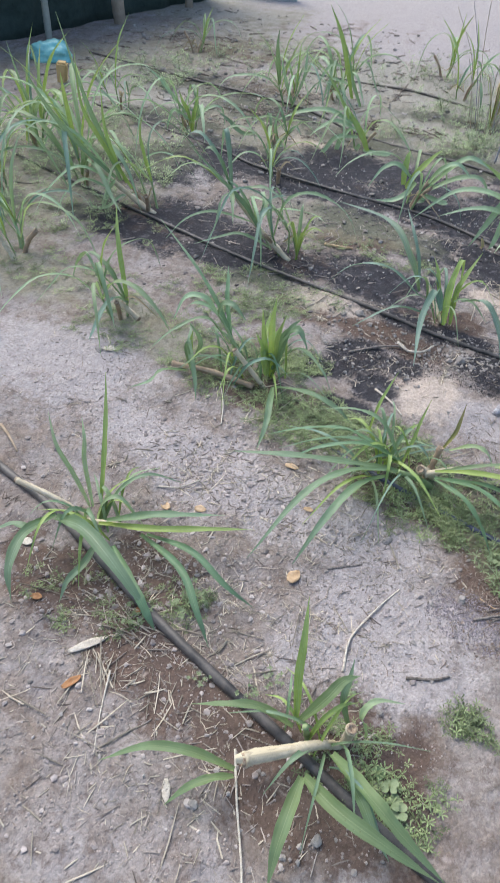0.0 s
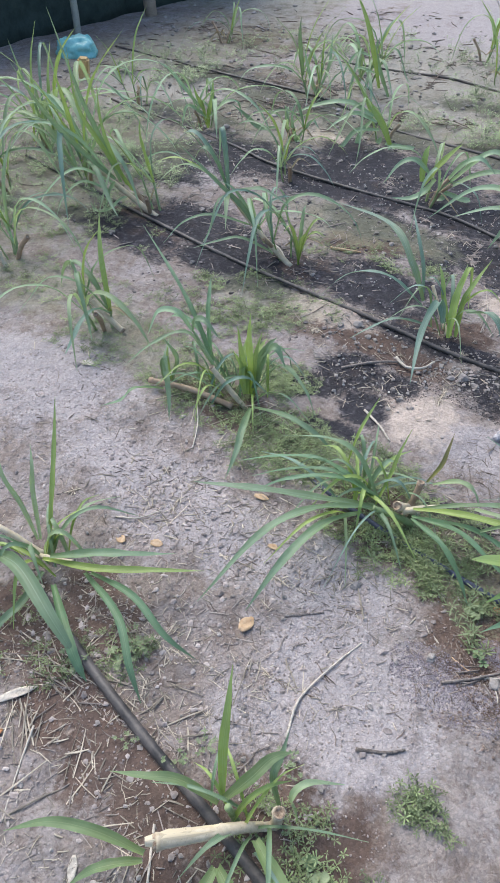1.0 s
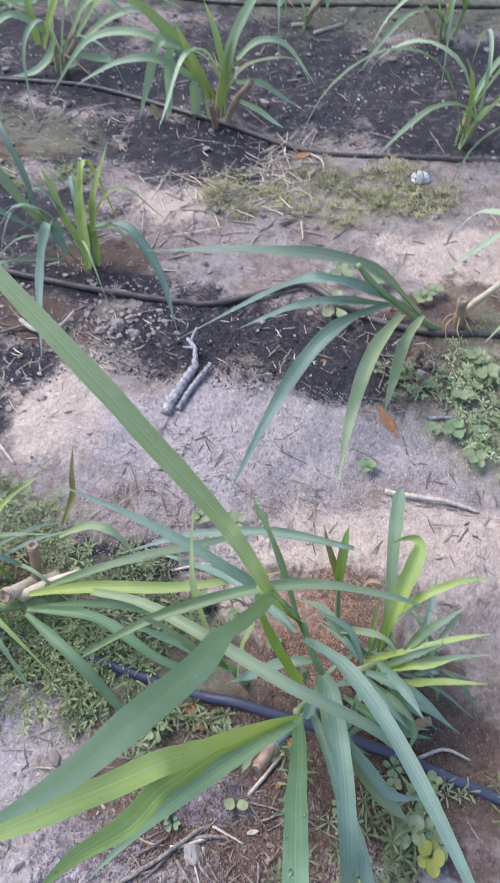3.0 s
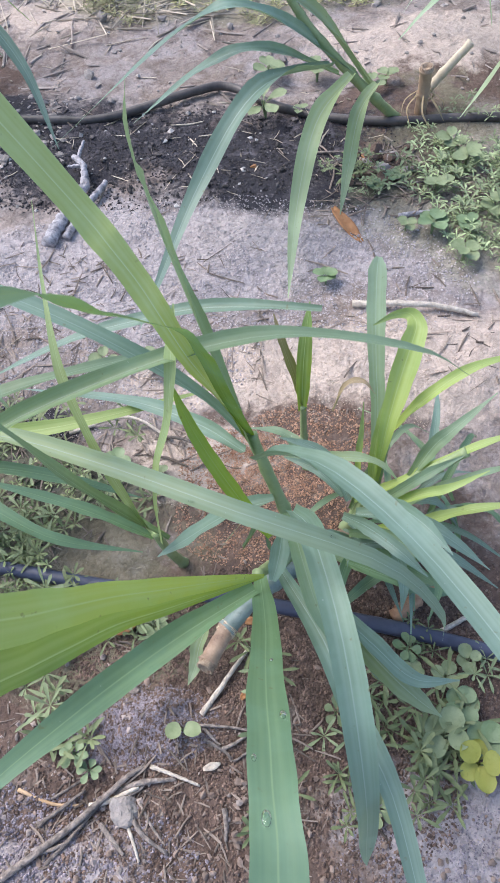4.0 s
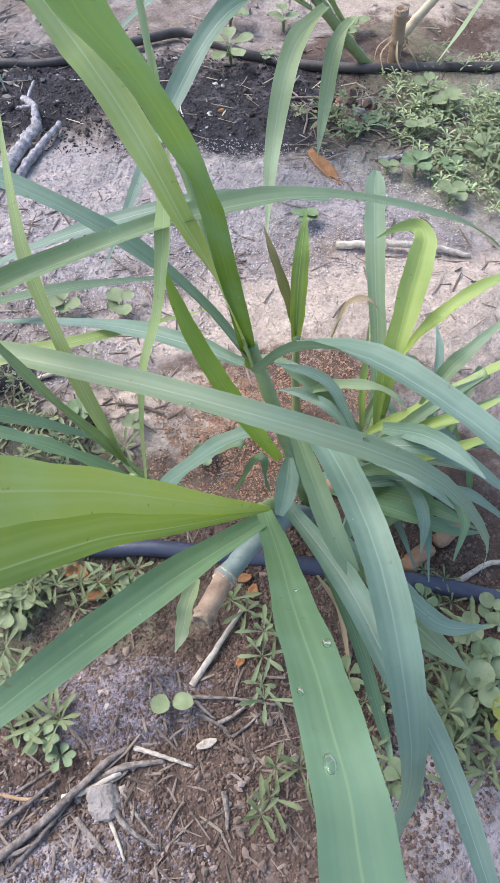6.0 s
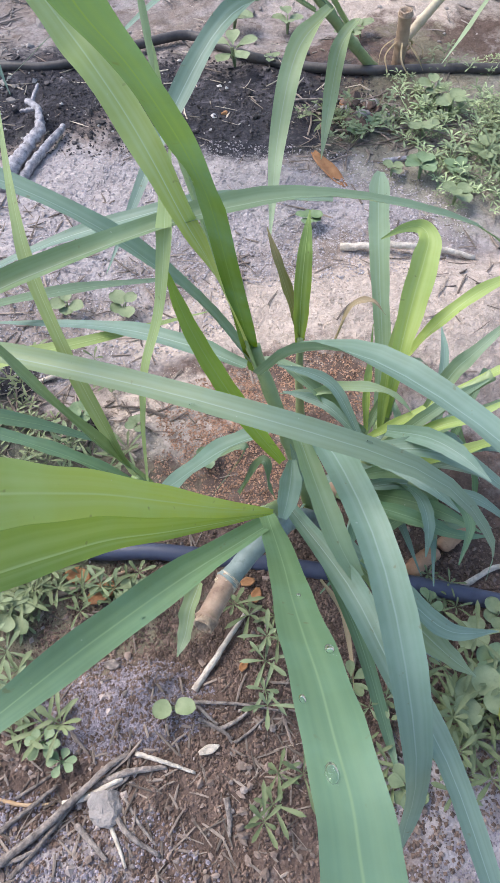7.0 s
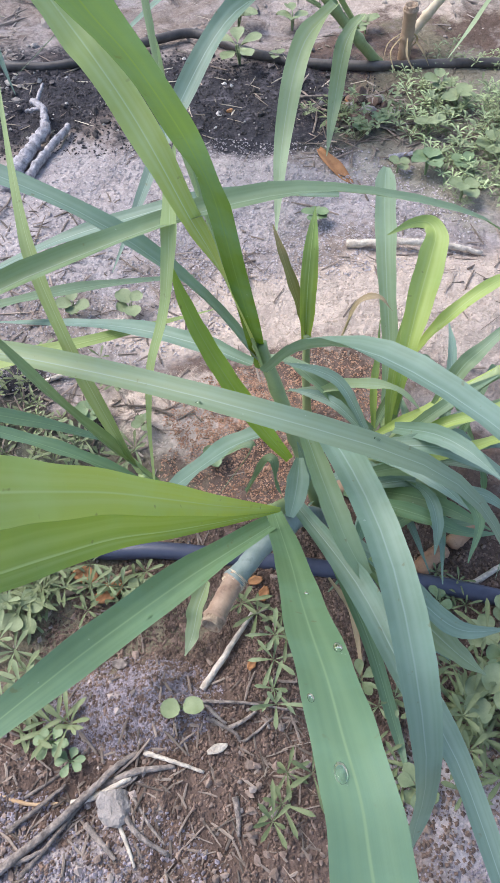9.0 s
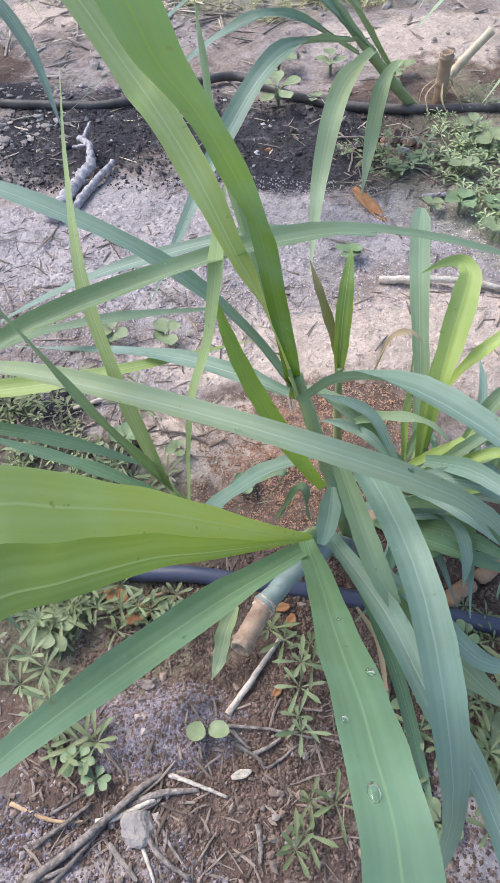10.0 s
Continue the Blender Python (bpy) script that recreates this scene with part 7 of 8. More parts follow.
def fallen_leaf(x, y, length, width, turn, material, label, curl=0.25, z=0.0):
    """A curled dry leaf or flake with a little thickness."""
    verts, faces = [], []
    nu, nv = 10, 4
    for i in range(nu + 1):
        u = i / nu
        w = width * 0.5 * max(0.06, math.sin(math.pi * min(1, u * 0.9 + 0.07)) ** 0.7)
        for j in range(nv + 1):
            c = j / nv * 2 - 1
            verts.append(((u - 0.5) * length, c * w, curl * width * (c * c * 0.6 + (u - 0.5) ** 2 * 1.2) + 0.06 * width * math.sin(u * 9 + c * 3)))
    for i in range(nu):
        for j in range(nv):
            k = i * (nv + 1) + j
            faces.append((k, k + nv + 1, k + nv + 2, k + 1))
    ob = raw("fallen_leaf", verts, faces, material)
    m = ob.modifiers.new("thick", "SOLIDIFY")
    m.thickness = max(0.0012, width * 0.05)
    ob.matrix_world = pose(x, y, ground(x, y) + 0.004 + z, serial.uniform(-8, 8), serial.uniform(-8, 8), turn)
    return tagged(ob, label, "dry leaf", "fallen leaves")


for row in ((0.245, 0.79, 0.085, 0.020, -62, DRYLEAF), (0.085, 0.138, 0.014, 0.009, 70, DRYLEAF), (0.078, 0.150, 0.013, 0.008, 10, DRYLEAF),
            (-0.06, 0.155, 0.03, 0.018, 30, DRYLEAF), (-0.085, 0.175, 0.026, 0.016, -20, DRYLEAF), (0.069, 0.075, 0.010, 0.006, 50, DRYLEAF),
            (0.30, 0.98, 0.03, 0.018, 50, DRYLEAF), (-0.955, -0.42, 0.04, 0.02, 60, DRYLEAF), (-1.0, -0.66, 0.05, 0.02, 60, DRYLEAF), (-1.22, -0.50, 0.03, 0.02, 10, DRYLEAF), (0.0, 1.84, 0.05, 0.025, 30, DRYLEAF)):
    fallen_leaf(*row, "curled orange-brown dry leaf on the soil")
for row in ((-0.633, -0.155, 0.05, 0.034, 80, CHIP), (-1.02, -0.56, 0.10, 0.022, 50, STICK_PALE), (-1.19, -0.82, 0.07, 0.035, 20, STICK_PALE), (-0.68, -0.78, 0.05, 0.018, -60, STICK_PALE), (-0.79, 0.235, 0.045, 0.022, 10, CHIP),
            (-1.65, 0.525, 0.05, 0.035, 10, STICK_PALE), (0.036, 0.010, 0.018, 0.007, 15, STICK_PALE), (-0.046, 0.084, 0.014, 0.009, -10, TWIG_ONE), (-0.045, -0.008, 0.032, 0.011, 12, TWIG_ONE), (-0.68, 0.09, 0.03, 0.02, 0, CHIP),
            (-1.17, -0.31, 0.035, 0.022, 30, STICK_PALE), (-1.36, -0.36, 0.04, 0.025, 0, STICK_PALE), (-0.97, -0.05, 0.035, 0.025, 20, CHIP), (-1.07, -0.08, 0.035, 0.025, -20, CHIP)):
    fallen_leaf(*row, "pale flat wood chip on the soil", curl=0.08)


# ---- litter, pebbles and crumbs: uncounted small stuff ----
def scatter_twigs(name, count, boxes, lengths, radii, material, label, seed):
    r = random.Random(seed)
    verts, faces, heaps = [], [], []
    for k in range(count):
        x0, x1, y0, y1 = r.choice(boxes)
        x, y = r.uniform(x0, x1), r.uniform(y0, y1)
        if k % 40 == 0 or not heaps:
            heaps.append((x, y))
        if r.random() < 0.55:
            hx, hy = r.choice(heaps)
            x, y = min(x1, max(x0, r.gauss(hx, 0.07))), min(y1, max(y0, r.gauss(hy, 0.05)))
        ln = r.uniform(*lengths) * r.choice((0.6, 1, 1, 1.5))
        a, tilt = r.uniform(0, math.pi), r.gauss(0, 0.10)
        rad = r.uniform(*radii)
        flat = r.choice((1.0, 1.0, 0.45))
        d, s = Vector((math.cos(a), math.sin(a), tilt)), Vector((-math.sin(a), math.cos(a), 0))
        c = Vector((x, y, ground(x, y) + rad * 0.5 + abs(tilt) * ln * 0.3))
        bend = s * r.gauss(0, 0.035) * ln
        o = len(verts)
        for i, (t, w) in enumerate(((-0.5, 0.8), (0.05, 1.0), (0.5, 0.55))):
            m = c + d * (t * ln) + (bend if i == 1 else Vector((0, 0, 0)))
            for q in range(5):
                g = q * 1.2566
                verts.append(m + s * (math.cos(g) * rad * w) + Vector((0, 0, math.sin(g) * rad * w * flat)))
        for i in (0, 5):
            faces += [(o + i + q, o + i + (q + 1) % 5, o + i + 5 + (q + 1) % 5, o + i + 5 + q) for q in range(5)]
        faces += [tuple(o + q for q in range(4, -1, -1)), tuple(o + 10 + q for q in range(5))]
    return tagged(raw(name, verts, faces, material, smooth=False), label, "litter", kind="stuff")


def scatter_lumps(name, count, boxes, sizes, material, label, seed, squash=0.65, sink=0.2):
    r = random.Random(seed)
    bm = bmesh.new()
    bmesh.ops.create_icosphere(bm, subdivisions=1, radius=1)
    unit = [v.co.copy() for v in bm.verts]
    tris = [tuple(v.index for v in f.verts) for f in bm.faces]
    bm.free()
    verts, faces = [], []
    for k in range(count):
        x0, x1, y0, y1 = r.choice(boxes)
        x, y = r.uniform(x0, x1), r.uniform(y0, y1)
        s = sizes[0] + (sizes[1] - sizes[0]) * r.random() ** 2.5
        a = r.uniform(0, 6.28)
        ca, sa = math.cos(a), math.sin(a)
        ex, ey, ez = r.uniform(0.7, 1.25), r.uniform(0.6, 1.0), squash * r.uniform(0.7, 1.2)
        z = ground(x, y) + s * ez * (1 - 2 * sink)
        o = len(verts)
        for v in unit:
            j = 1 + 0.75 * (r.random() - 0.5)
            px, py = v.x * ex * s * j, v.y * ey * s * j
            verts.append((x + px * ca - py * sa, y + px * sa + py * ca, z + v.z * ez * s * j))
        faces += [tuple(o + i for i in t) for t in tris]
    return tagged(raw(name, verts, faces, material, smooth=False), label, "gravel", kind="stuff")


NEAR, MIDDLE, WIDE = (-0.30, 0.50, -0.20, 0.20), (-0.30, 0.60, 0.20, 1.25), (-2.2, 0.7, -1.0, 2.3)
scatter_twigs("litter", 620, [NEAR, (-0.25, 0.10, -0.15, 0.03), (-0.2, 0.12, -0.12, 0.06)], (0.005, 0.028), (0.0004, 0.0014), TWIG, "scattered brown twig and straw litter near the plant", 1)
scatter_twigs("litter", 460, [MIDDLE, (-0.3, 0.1, 0.35, 0.75)], (0.010, 0.045), (0.0005, 0.0015), TWIG, "thin twig litter on ashy soil", 2)
scatter_twigs("litter", 1500, [(-2.2, -0.3, -1.0, 2.3), (-0.3, 0.7, 1.2, 2.3), (-1.3, -0.3, -0.9, 0.3), (-1.2, -0.4, -0.2, 0.25), (-1.2, -0.4, -0.95, -0.5)], (0.008, 0.042), (0.0005, 0.0018), TWIG_GREY, "broken straw and twig litter over the field soil", 3)
scatter_twigs("litter", 900, [(-3.5, 1.2, 1.2, 5.0)], (0.03, 0.10), (0.0012, 0.0035), TWIG_GREY, "straw litter on the far soil", 4)
scatter_twigs("litter", 1200, [(-4.4, 0.6, 3.4, 6.4), (-4.2, -1.5, 3.0, 5.5)], (0.03, 0.13), (0.002, 0.005), TWIG, "brown twigs and straw on the far soil", 46)
scatter_lumps("pebbles", 900, [(-4.4, 0.6, 3.4, 6.4), (-4.2, -1.5, 2.6, 5.5)], (0.008, 0.026), STONE, "pale clods on the far soil", 47, 0.45, 0.3)
scatter_twigs("litter", 1100, [(-1.4, -0.35, -1.0, -0.25), (-1.1, -0.3, -0.3, 0.2), (-1.3, -0.6, -0.8, -0.4)], (0.010, 0.045), (0.0004, 0.0014), STRAW, "broken dry straw flakes on the soil", 14)
scatter_twigs("straw_litter", 260, [(-0.5, 0.2, 1.4, 1.75), (-0.35, 0.05, 1.5, 1.95)], (0.05, 0.16), (0.0012, 0.0025), STRAW, "dry straw spread on the soil between rows", 5)
scatter_twigs("straw_litter", 150, [(-0.9, -0.2, 0.25, 0.55), (-1.3, -0.8, 0.4, 0.7)], (0.04, 0.12), (0.001, 0.002), STRAW, "dry straw below the low plants", 6)
scatter_twigs("litter", 240, [(-0.30, 0.0, 0.26, 0.40)], (0.01, 0.05), (0.0005, 0.0018), TWIG, "dark twig litter behind the plant", 48)
scatter_twigs("litter", 260, [(0.18, 0.65, 0.55, 0.86), (0.22, 0.5, 0.8, 1.0)], (0.01, 0.06), (0.0006, 0.002), TWIG, "brown twig litter among the weeds", 25)
scatter_lumps("soil_clods", 70, [(0.25, 0.37, 0.87, 1.0), (0.28, 0.34, 0.90, 0.97)], (0.004, 0.014), CRUMB, "brown clods beside the weeds", 51)
scatter_lumps("pebbles", 200, [NEAR, MIDDLE, (-0.2, 0.1, -0.15, 0.05)], (0.0012, 0.0050), plain("pebble_brown", (0.22, 0.18, 0.16), (0.36, 0.31, 0.285), 70, 0.9, 0.7, 0.003, "island", low=0.7, span=0.6), "small grey-brown pebbles near the plant", 7)
scatter_lumps("pebbles", 1300, [(-2.2, -0.3, -1.0, 2.3), (-0.3, 0.7, 1.2, 2.3), (-1.0, -0.3, 0.95, 1.3), (-0.55, -0.25, 1.0, 1.25), (-1.2, -0.2, -0.9, 0.2)], (0.002, 0.009), STONE, "small pale pebbles over the field soil", 8, 0.5, 0.3)
scatter_lumps("pebbles", 260, [(-0.95, -0.5, 0.75, 1.0), (-1.0, -0.3, 1.0, 1.25)], (0.002, 0.010), STONE, "pale pebbles on dark soil between rows", 21)
scatter_lumps("pebbles", 700, [(-3.5, 1.0, 1.3, 4.5)], (0.005, 0.018), STONE, "pale pebbles on the far soil", 9)
scatter_lumps("soil_clods", 500, [(-0.35, 0.3, 0.9, 1.2), (-1.0, 0.4, 1.8, 2.5)], (0.0015, 0.007), plain("wet_clod", (0.03, 0.026, 0.028), (0.13, 0.115, 0.115), 90, 0.8, 0.6, 0.002, "island"), "dark wet soil clods along the hose", 13)
scatter_lumps("soil_clods", 700, [(-0.2, 0.4, -0.2, 0.2), (-0.2, 0.1, -0.2, 0.02), (0.05, 0.3, -0.16, 0.0)], (0.0015, 0.0045), plain("dry_clod", (0.18, 0.125, 0.10), (0.36, 0.28, 0.235), 90, 0.9, 0.6, 0.002, "island", low=0.7, span=0.5), "small broken clods of brown soil", 16)


def scatter_grains(name, count, blobs, sizes, material, label, seed):
    """Angular soil grains, thickest in the middle of each patch."""
    r = random.Random(seed)
    unit = ((1, 0, 0), (-1, 0, 0), (0, 1, 0), (0, -1, 0), (0, 0, 1), (0, 0, -1))
    tris = ((0, 2, 4), (2, 1, 4), (1, 3, 4), (3, 0, 4), (2, 0, 5), (1, 2, 5), (3, 1, 5), (0, 3, 5))
    area = [rx * ry for _, _, rx, ry in blobs]
    verts, faces = [], []
    for bx, by, rx, ry in r.choices(blobs, area, k=count):
        q, a = r.random() ** 0.6 * 1.15, r.uniform(0, 6.283)
        x, y = bx + rx * q * math.cos(a), by + ry * q * math.sin(a)
        s = sizes[0] + (sizes[1] - sizes[0]) * r.random() ** 2
        c, n = math.cos(a * 7), math.sin(a * 7)
        z = ground(x, y) + s * 0.25
        o = len(verts)
        for u, v, w in unit:
            u, v, w = u + r.uniform(-0.28, 0.28), v + r.uniform(-0.28, 0.28), (w + r.uniform(-0.25, 0.25)) * 0.8
            verts.append((x + s * (u * c - v * n), y + s * (u * n + v * c), z + s * w))
        faces += [(o + i, o + j, o + k) for i, j, k in tris]
    return tagged(raw(name, verts, faces, material, smooth=False), label, "soil", kind="stuff")


scatter_grains("soil_crumbs", 38000, [(0.06, -0.01, 0.19, 0.10), (0.10, 0.10, 0.20, 0.10), (0.24, 0.14, 0.14, 0.09), (0.0, 0.12, 0.10, 0.05)], (0.0006, 0.0024), CRUMB, "loose brown soil crumbs round the plant", 10)
scatter_grains("soil_crumbs", 15000, [(0.09, 0.28, 0.09, 0.06), (0.15, 0.37, 0.09, 0.06), (0.06, 0.35, 0.06, 0.05)], (0.0006, 0.0016), plain("red_crumb", (0.30, 0.16, 0.10), (0.54, 0.35, 0.25), 90, 0.95, 0.6, 0.002, "island", low=0.65, span=0.7), "loose reddish-brown soil crumbs behind the plant", 17)
scatter_grains("ash_crumbs", 30000, [(-0.035, 0.050, 0.068, 0.036), (-0.045, 0.045, 0.055, 0.028), (-0.02, 0.066, 0.03, 0.018)], (0.0005, 0.0015), CRUMB_GREY, "heap of loose purplish grey ash crumbs", 11)
scatter_grains("ash_crumbs", 5000, [(0.25, -0.09, 0.09, 0.06)], (0.0004, 0.0013), CRUMB_GREY, "loose grey ash crumbs on brown soil", 18)
scatter_grains("soil_crumbs", 22000, [(0.0, 0.72, 0.34, 0.15), (-0.15, 0.55, 0.22, 0.12), (0.2, 0.66, 0.2, 0.1)], (0.0007, 0.0022), plain("mauve_crumb", (0.36, 0.32, 0.325), (0.58, 0.525, 0.53), 90, 0.95, 0.6, 0.002, "island", low=0.7, span=0.55), "pale ashy soil crumbs behind the plant", 12)
scatter_grains("sand_crumbs", 9000, [(0.28, 0.50, 0.22, 0.09), (0.03, 0.36, 0.09, 0.06)], (0.0004, 0.0013), CRUMB_SAND, "loose pale sand grains in heaps", 15)
scatter_grains("soil_crumbs", 9000, [(-0.1, 1.02, 0.40, 0.13), (-0.7, 0.92, 0.18, 0.12)], (0.0010, 0.0030), plain("black_crumb", (0.02, 0.018, 0.02), (0.10, 0.088, 0.09), 90, 0.85, 0.6, 0.002, "island"), "dark wet soil crumbs along the hose", 19)


scatter_grains("ash_crumbs", 9000, [(-0.12, -0.09, 0.14, 0.07), (-0.2, -0.05, 0.08, 0.05)], (0.0006, 0.0022), CRUMB_GREY, "loose grey ash crumbs among twigs", 20)
FRONT = [(-0.9, -0.4, 0.7, 0.5), (-0.6, 0.0, 0.5, 0.3), (-1.5, 0.2, 0.5, 0.35)]
scatter_grains("soil_crumbs", 13000, FRONT, (0.0008, 0.0040), plain("dry_crumb", (0.33, 0.27, 0.245), (0.48, 0.41, 0.38), 60, 0.95, 0.6, 0.002, "island", low=0.7, span=0.5), "loose beige crumbs over the dry soil", 22)
scatter_grains("pale_flecks", 1500, [(-0.1, 1.02, 0.40, 0.14), (-0.7, 0.92, 0.2, 0.13), (-0.9, 1.5, 0.4, 0.2), (-1.3, 2.4, 0.7, 0.3), (-0.4, 2.1, 0.5, 0.4), (0.1, 2.5, 0.6, 0.4), (-2.2, 2.3, 0.4, 0.3)], (0.0015, 0.0065), plain("pale_fleck", (0.42, 0.39, 0.38), (0.66, 0.63, 0.60), 60, 0.9, 0.4, 0.002, "island", low=0.5, span=0.7), "pale ash flecks and chips on dark burnt soil", 23)
scatter_twigs("litter", 700, [(-0.45, 0.35, 0.88, 1.2), (-1.0, -0.4, 0.75, 1.1), (-1.4, 0.4, 1.3, 2.6)], (0.01, 0.05), (0.0005, 0.0018), STRAW, "pale broken straw on dark burnt soil", 24)
scatter_twigs("straw_litter", 150, [(-1.4, -0.35, -1.0, -0.25), (-1.1, -0.3, -0.5, 0.2), (-1.2, -0.5, -1.0, -0.6)], (0.04, 0.12), (0.0009, 0.0024), STRAW, "longer dry straw stalks strewn on the soil", 31)
scatter_twigs("litter", 170, [(-1.4, -0.35, -1.0, -0.25), (-1.1, -0.3, -0.5, 0.2)], (0.02, 0.06), (0.0007, 0.0018), TWIG_GREY, "grey-brown broken twigs strewn on the dry soil", 32)
scatter_lumps("pebbles", 420, [(-1.4, -0.35, -1.0, -0.25), (-1.1, -0.3, -0.5, 0.2)], (0.003, 0.010), plain("clod", (0.36, 0.31, 0.29), (0.52, 0.455, 0.43), 60, 0.95, 0.7, 0.003, "island", low=0.7, span=0.5), "small beige clods on the dry soil", 33, 0.42, 0.3)


OPEN = [(-1.6, -0.35, -1.0, -0.25), (-1.1, -0.2, -0.5, 0.2), (-1.3, -0.4, 0.0, 0.35), (-1.9, -1.0, -0.6, 0.6)]
scatter_twigs("litter", 620, OPEN, (0.010, 0.042), (0.0005, 0.0016), plain("twig_dark", (0.105, 0.08, 0.067), (0.24, 0.19, 0.16), 45, 0.9, 0.5, 0.002, "island", low=0.6, span=0.9), "dark broken twigs strewn over the dry soil", 41)
scatter_twigs("litter", 900, OPEN, (0.008, 0.040), (0.0006, 0.0022), STRAW, "pale straw bits strewn over the dry soil", 42)
scatter_lumps("soil_clods", 1500, OPEN, (0.002, 0.011), plain("grey_clod", (0.24, 0.195, 0.175), (0.50, 0.44, 0.425), 60, 0.95, 0.7, 0.003, "island", low=0.6, span=0.7), "grey-brown clods of dry soil", 43, 0.42, 0.32)
BETWEEN = [(-1.9, -0.9, 1.0, 2.2), (-2.6, -1.2, 1.5, 3.2), (-0.6, 0.5, 1.9, 3.0)]
scatter_lumps("soil_clods", 1300, BETWEEN, (0.003, 0.011), plain("burnt_clod", (0.035, 0.03, 0.033), (0.22, 0.19, 0.19), 60, 0.9, 0.7, 0.003, "island", low=0.4, span=1.3), "dark burnt clods between the plant rows", 44, 0.42, 0.32)
scatter_twigs("litter", 1000, BETWEEN, (0.015, 0.07), (0.0008, 0.0026), TWIG_GREY, "grey straw and twigs between the plant rows", 45)


# ---- weeds ----
NARROW = ((0.25, 0.42), (0.55, 0.85), (0.82, 0.95))
OVAL = ((0.16, 0.22), (0.36, 0.62), (0.56, 0.95), (0.74, 1.0), (0.9, 0.66))
CIRCLE = ((0.06, 0.42), (0.22, 0.82), (0.45, 1.0), (0.7, 0.94), (0.88, 0.62), (0.97, 0.3))


def small_leaf(verts, faces, node, d, up, length, width, droop, shape=NARROW):
    """A leaflet that grows from a joint of its stem."""
    s = d.cross(up).normalized()
    base = verts[node]
    o, n = len(verts), len(shape)
    for u, w in shape:
        c = base + d * (u * length) + up * (droop * length * u * (1 - u) * 2)
        verts += [c - s * (w * width * 0.5) + up * width * 0.1, c - up * width * 0.04, c + s * (w * width * 0.5) + up * width * 0.1]
    verts.append(base + d * length)
    faces += [(node, o + 1, o), (node, o + 2, o + 1)]
    for i in range(0, 3 * n - 3, 3):
        faces += [(o + i, o + i + 1, o + i + 4, o + i + 3), (o + i + 1, o + i + 2, o + i + 5, o + i + 4)]
    faces += [(o + 3 * n - 3, o + 3 * n - 2, o + 3 * n), (o + 3 * n - 2, o + 3 * n - 1, o + 3 * n)]


def stem(verts, faces, start, b, rad):
    """A thin stem from the joint start to b; gives the joint at its end."""
    a = verts[start]
    o = len(verts)
    d = (b - a).normalized()
    s = d.cross(Vector((0.3, 0.5, 0.8))).normalized()
    t = d.cross(s)
    for u in (0.1, 0.95):
        for k in range(3):
            w = k * 2.094
            verts.append(a.lerp(b, u) + (s * math.cos(w) + t * math.sin(w)) * rad)
    verts.append(b.copy())
    for k in range(3):
        n = (k + 1) % 3
        faces += [(o + k, o + n, o + 3 + n, o + 3 + k), (start, o + n, o + k), (o + 6, o + 3 + k, o + 3 + n)]
    return o + 6


def whorl_mesh(seed, arms, reach, leaf, width, height, count=6):
    """A creeping weed: stems that spread from one root, with whorls of leaves at their joints."""
    r = random.Random(seed)
    v, f = [Vector((0, 0, -0.002))], []
    for k in range(arms):
        a = 6.283 * (k + r.uniform(-0.3, 0.3)) / arms
        joint = 0
        for j in range(r.choice((1, 2, 2))):
            step = reach * r.uniform(0.35, 0.65)
            a += r.uniform(-0.4, 0.4)
            joint = stem(v, f, joint, v[joint] + Vector((math.cos(a) * step, math.sin(a) * step, height * r.uniform(0.2, 0.7))), 0.0006)
            n = count + r.choice((-1, 0, 0, 1))
            for i in range(n):
                w = a + 6.283 * i / n + r.uniform(-0.2, 0.2)
                d = Vector((math.cos(w), math.sin(w), r.uniform(-0.15, 0.75))).normalized()
                small_leaf(v, f, joint, d, Vector((0, 0, 1)), leaf * r.uniform(0.4, 1.2), width * r.uniform(0.8, 1.2), 0.2)
    return v, f


def round_mesh(seed, count, leaf, height, shape=OVAL, wide=0.6):
    """A seedling or clover-like weed with round leaves."""
    r = random.Random(seed)
    v, f = [Vector((0, 0, -0.002))], []
    for k in range(count):
        a = 6.283 * (k + r.uniform(-0.2, 0.2)) / count
        joint = stem(v, f, 0, Vector((math.cos(a) * leaf * 0.10, math.sin(a) * leaf * 0.10, height * r.uniform(0.7, 1.1))), 0.0008)
        d = Vector((math.cos(a), math.sin(a), 0.12)).normalized()
        small_leaf(v, f, joint, d, Vector((0, 0, 1)), leaf * r.uniform(0.75, 1.1), leaf * wide * r.uniform(0.85, 1.1), r.uniform(0.0, 0.25), shape)
    return v, f


def weed_shape(name, data, material):
    me = bpy.data.meshes.new(name)
    me.from_pydata([tuple(p) for p in data[0]], [], data[1])
    me.materials.append(material)
    me.polygons.foreach_set("use_smooth", [True] * len(me.polygons))
    return me


CREEP = [weed_shape("creeping_weed", whorl_mesh(s, 2 + s % 3, 0.030, 0.026, 0.0038, 0.022, 6), WEED if s % 3 else WEED_PALE) for s in range(8)]
ROUND = [weed_shape("round_weed", round_mesh(s + 20, 5 + s % 3, 0.018, 0.014), CLOVER if s % 2 else WEED_PALE) for s in range(4)]
BROAD = [weed_shape("round_weed", round_mesh(s + 30, 4 + s % 2, 0.016, 0.018, CIRCLE, 0.92), CLOVER if s % 2 else WEED_PALE) for s in range(3)]
COTYLEDON = ((0.04, 0.55), (0.18, 0.88), (0.42, 1.0), (0.7, 0.92), (0.9, 0.58))
SEEDLING = weed_shape("seedling", round_mesh(50, 2, 0.019, 0.016, COTYLEDON, 0.85), WEED_PALE)
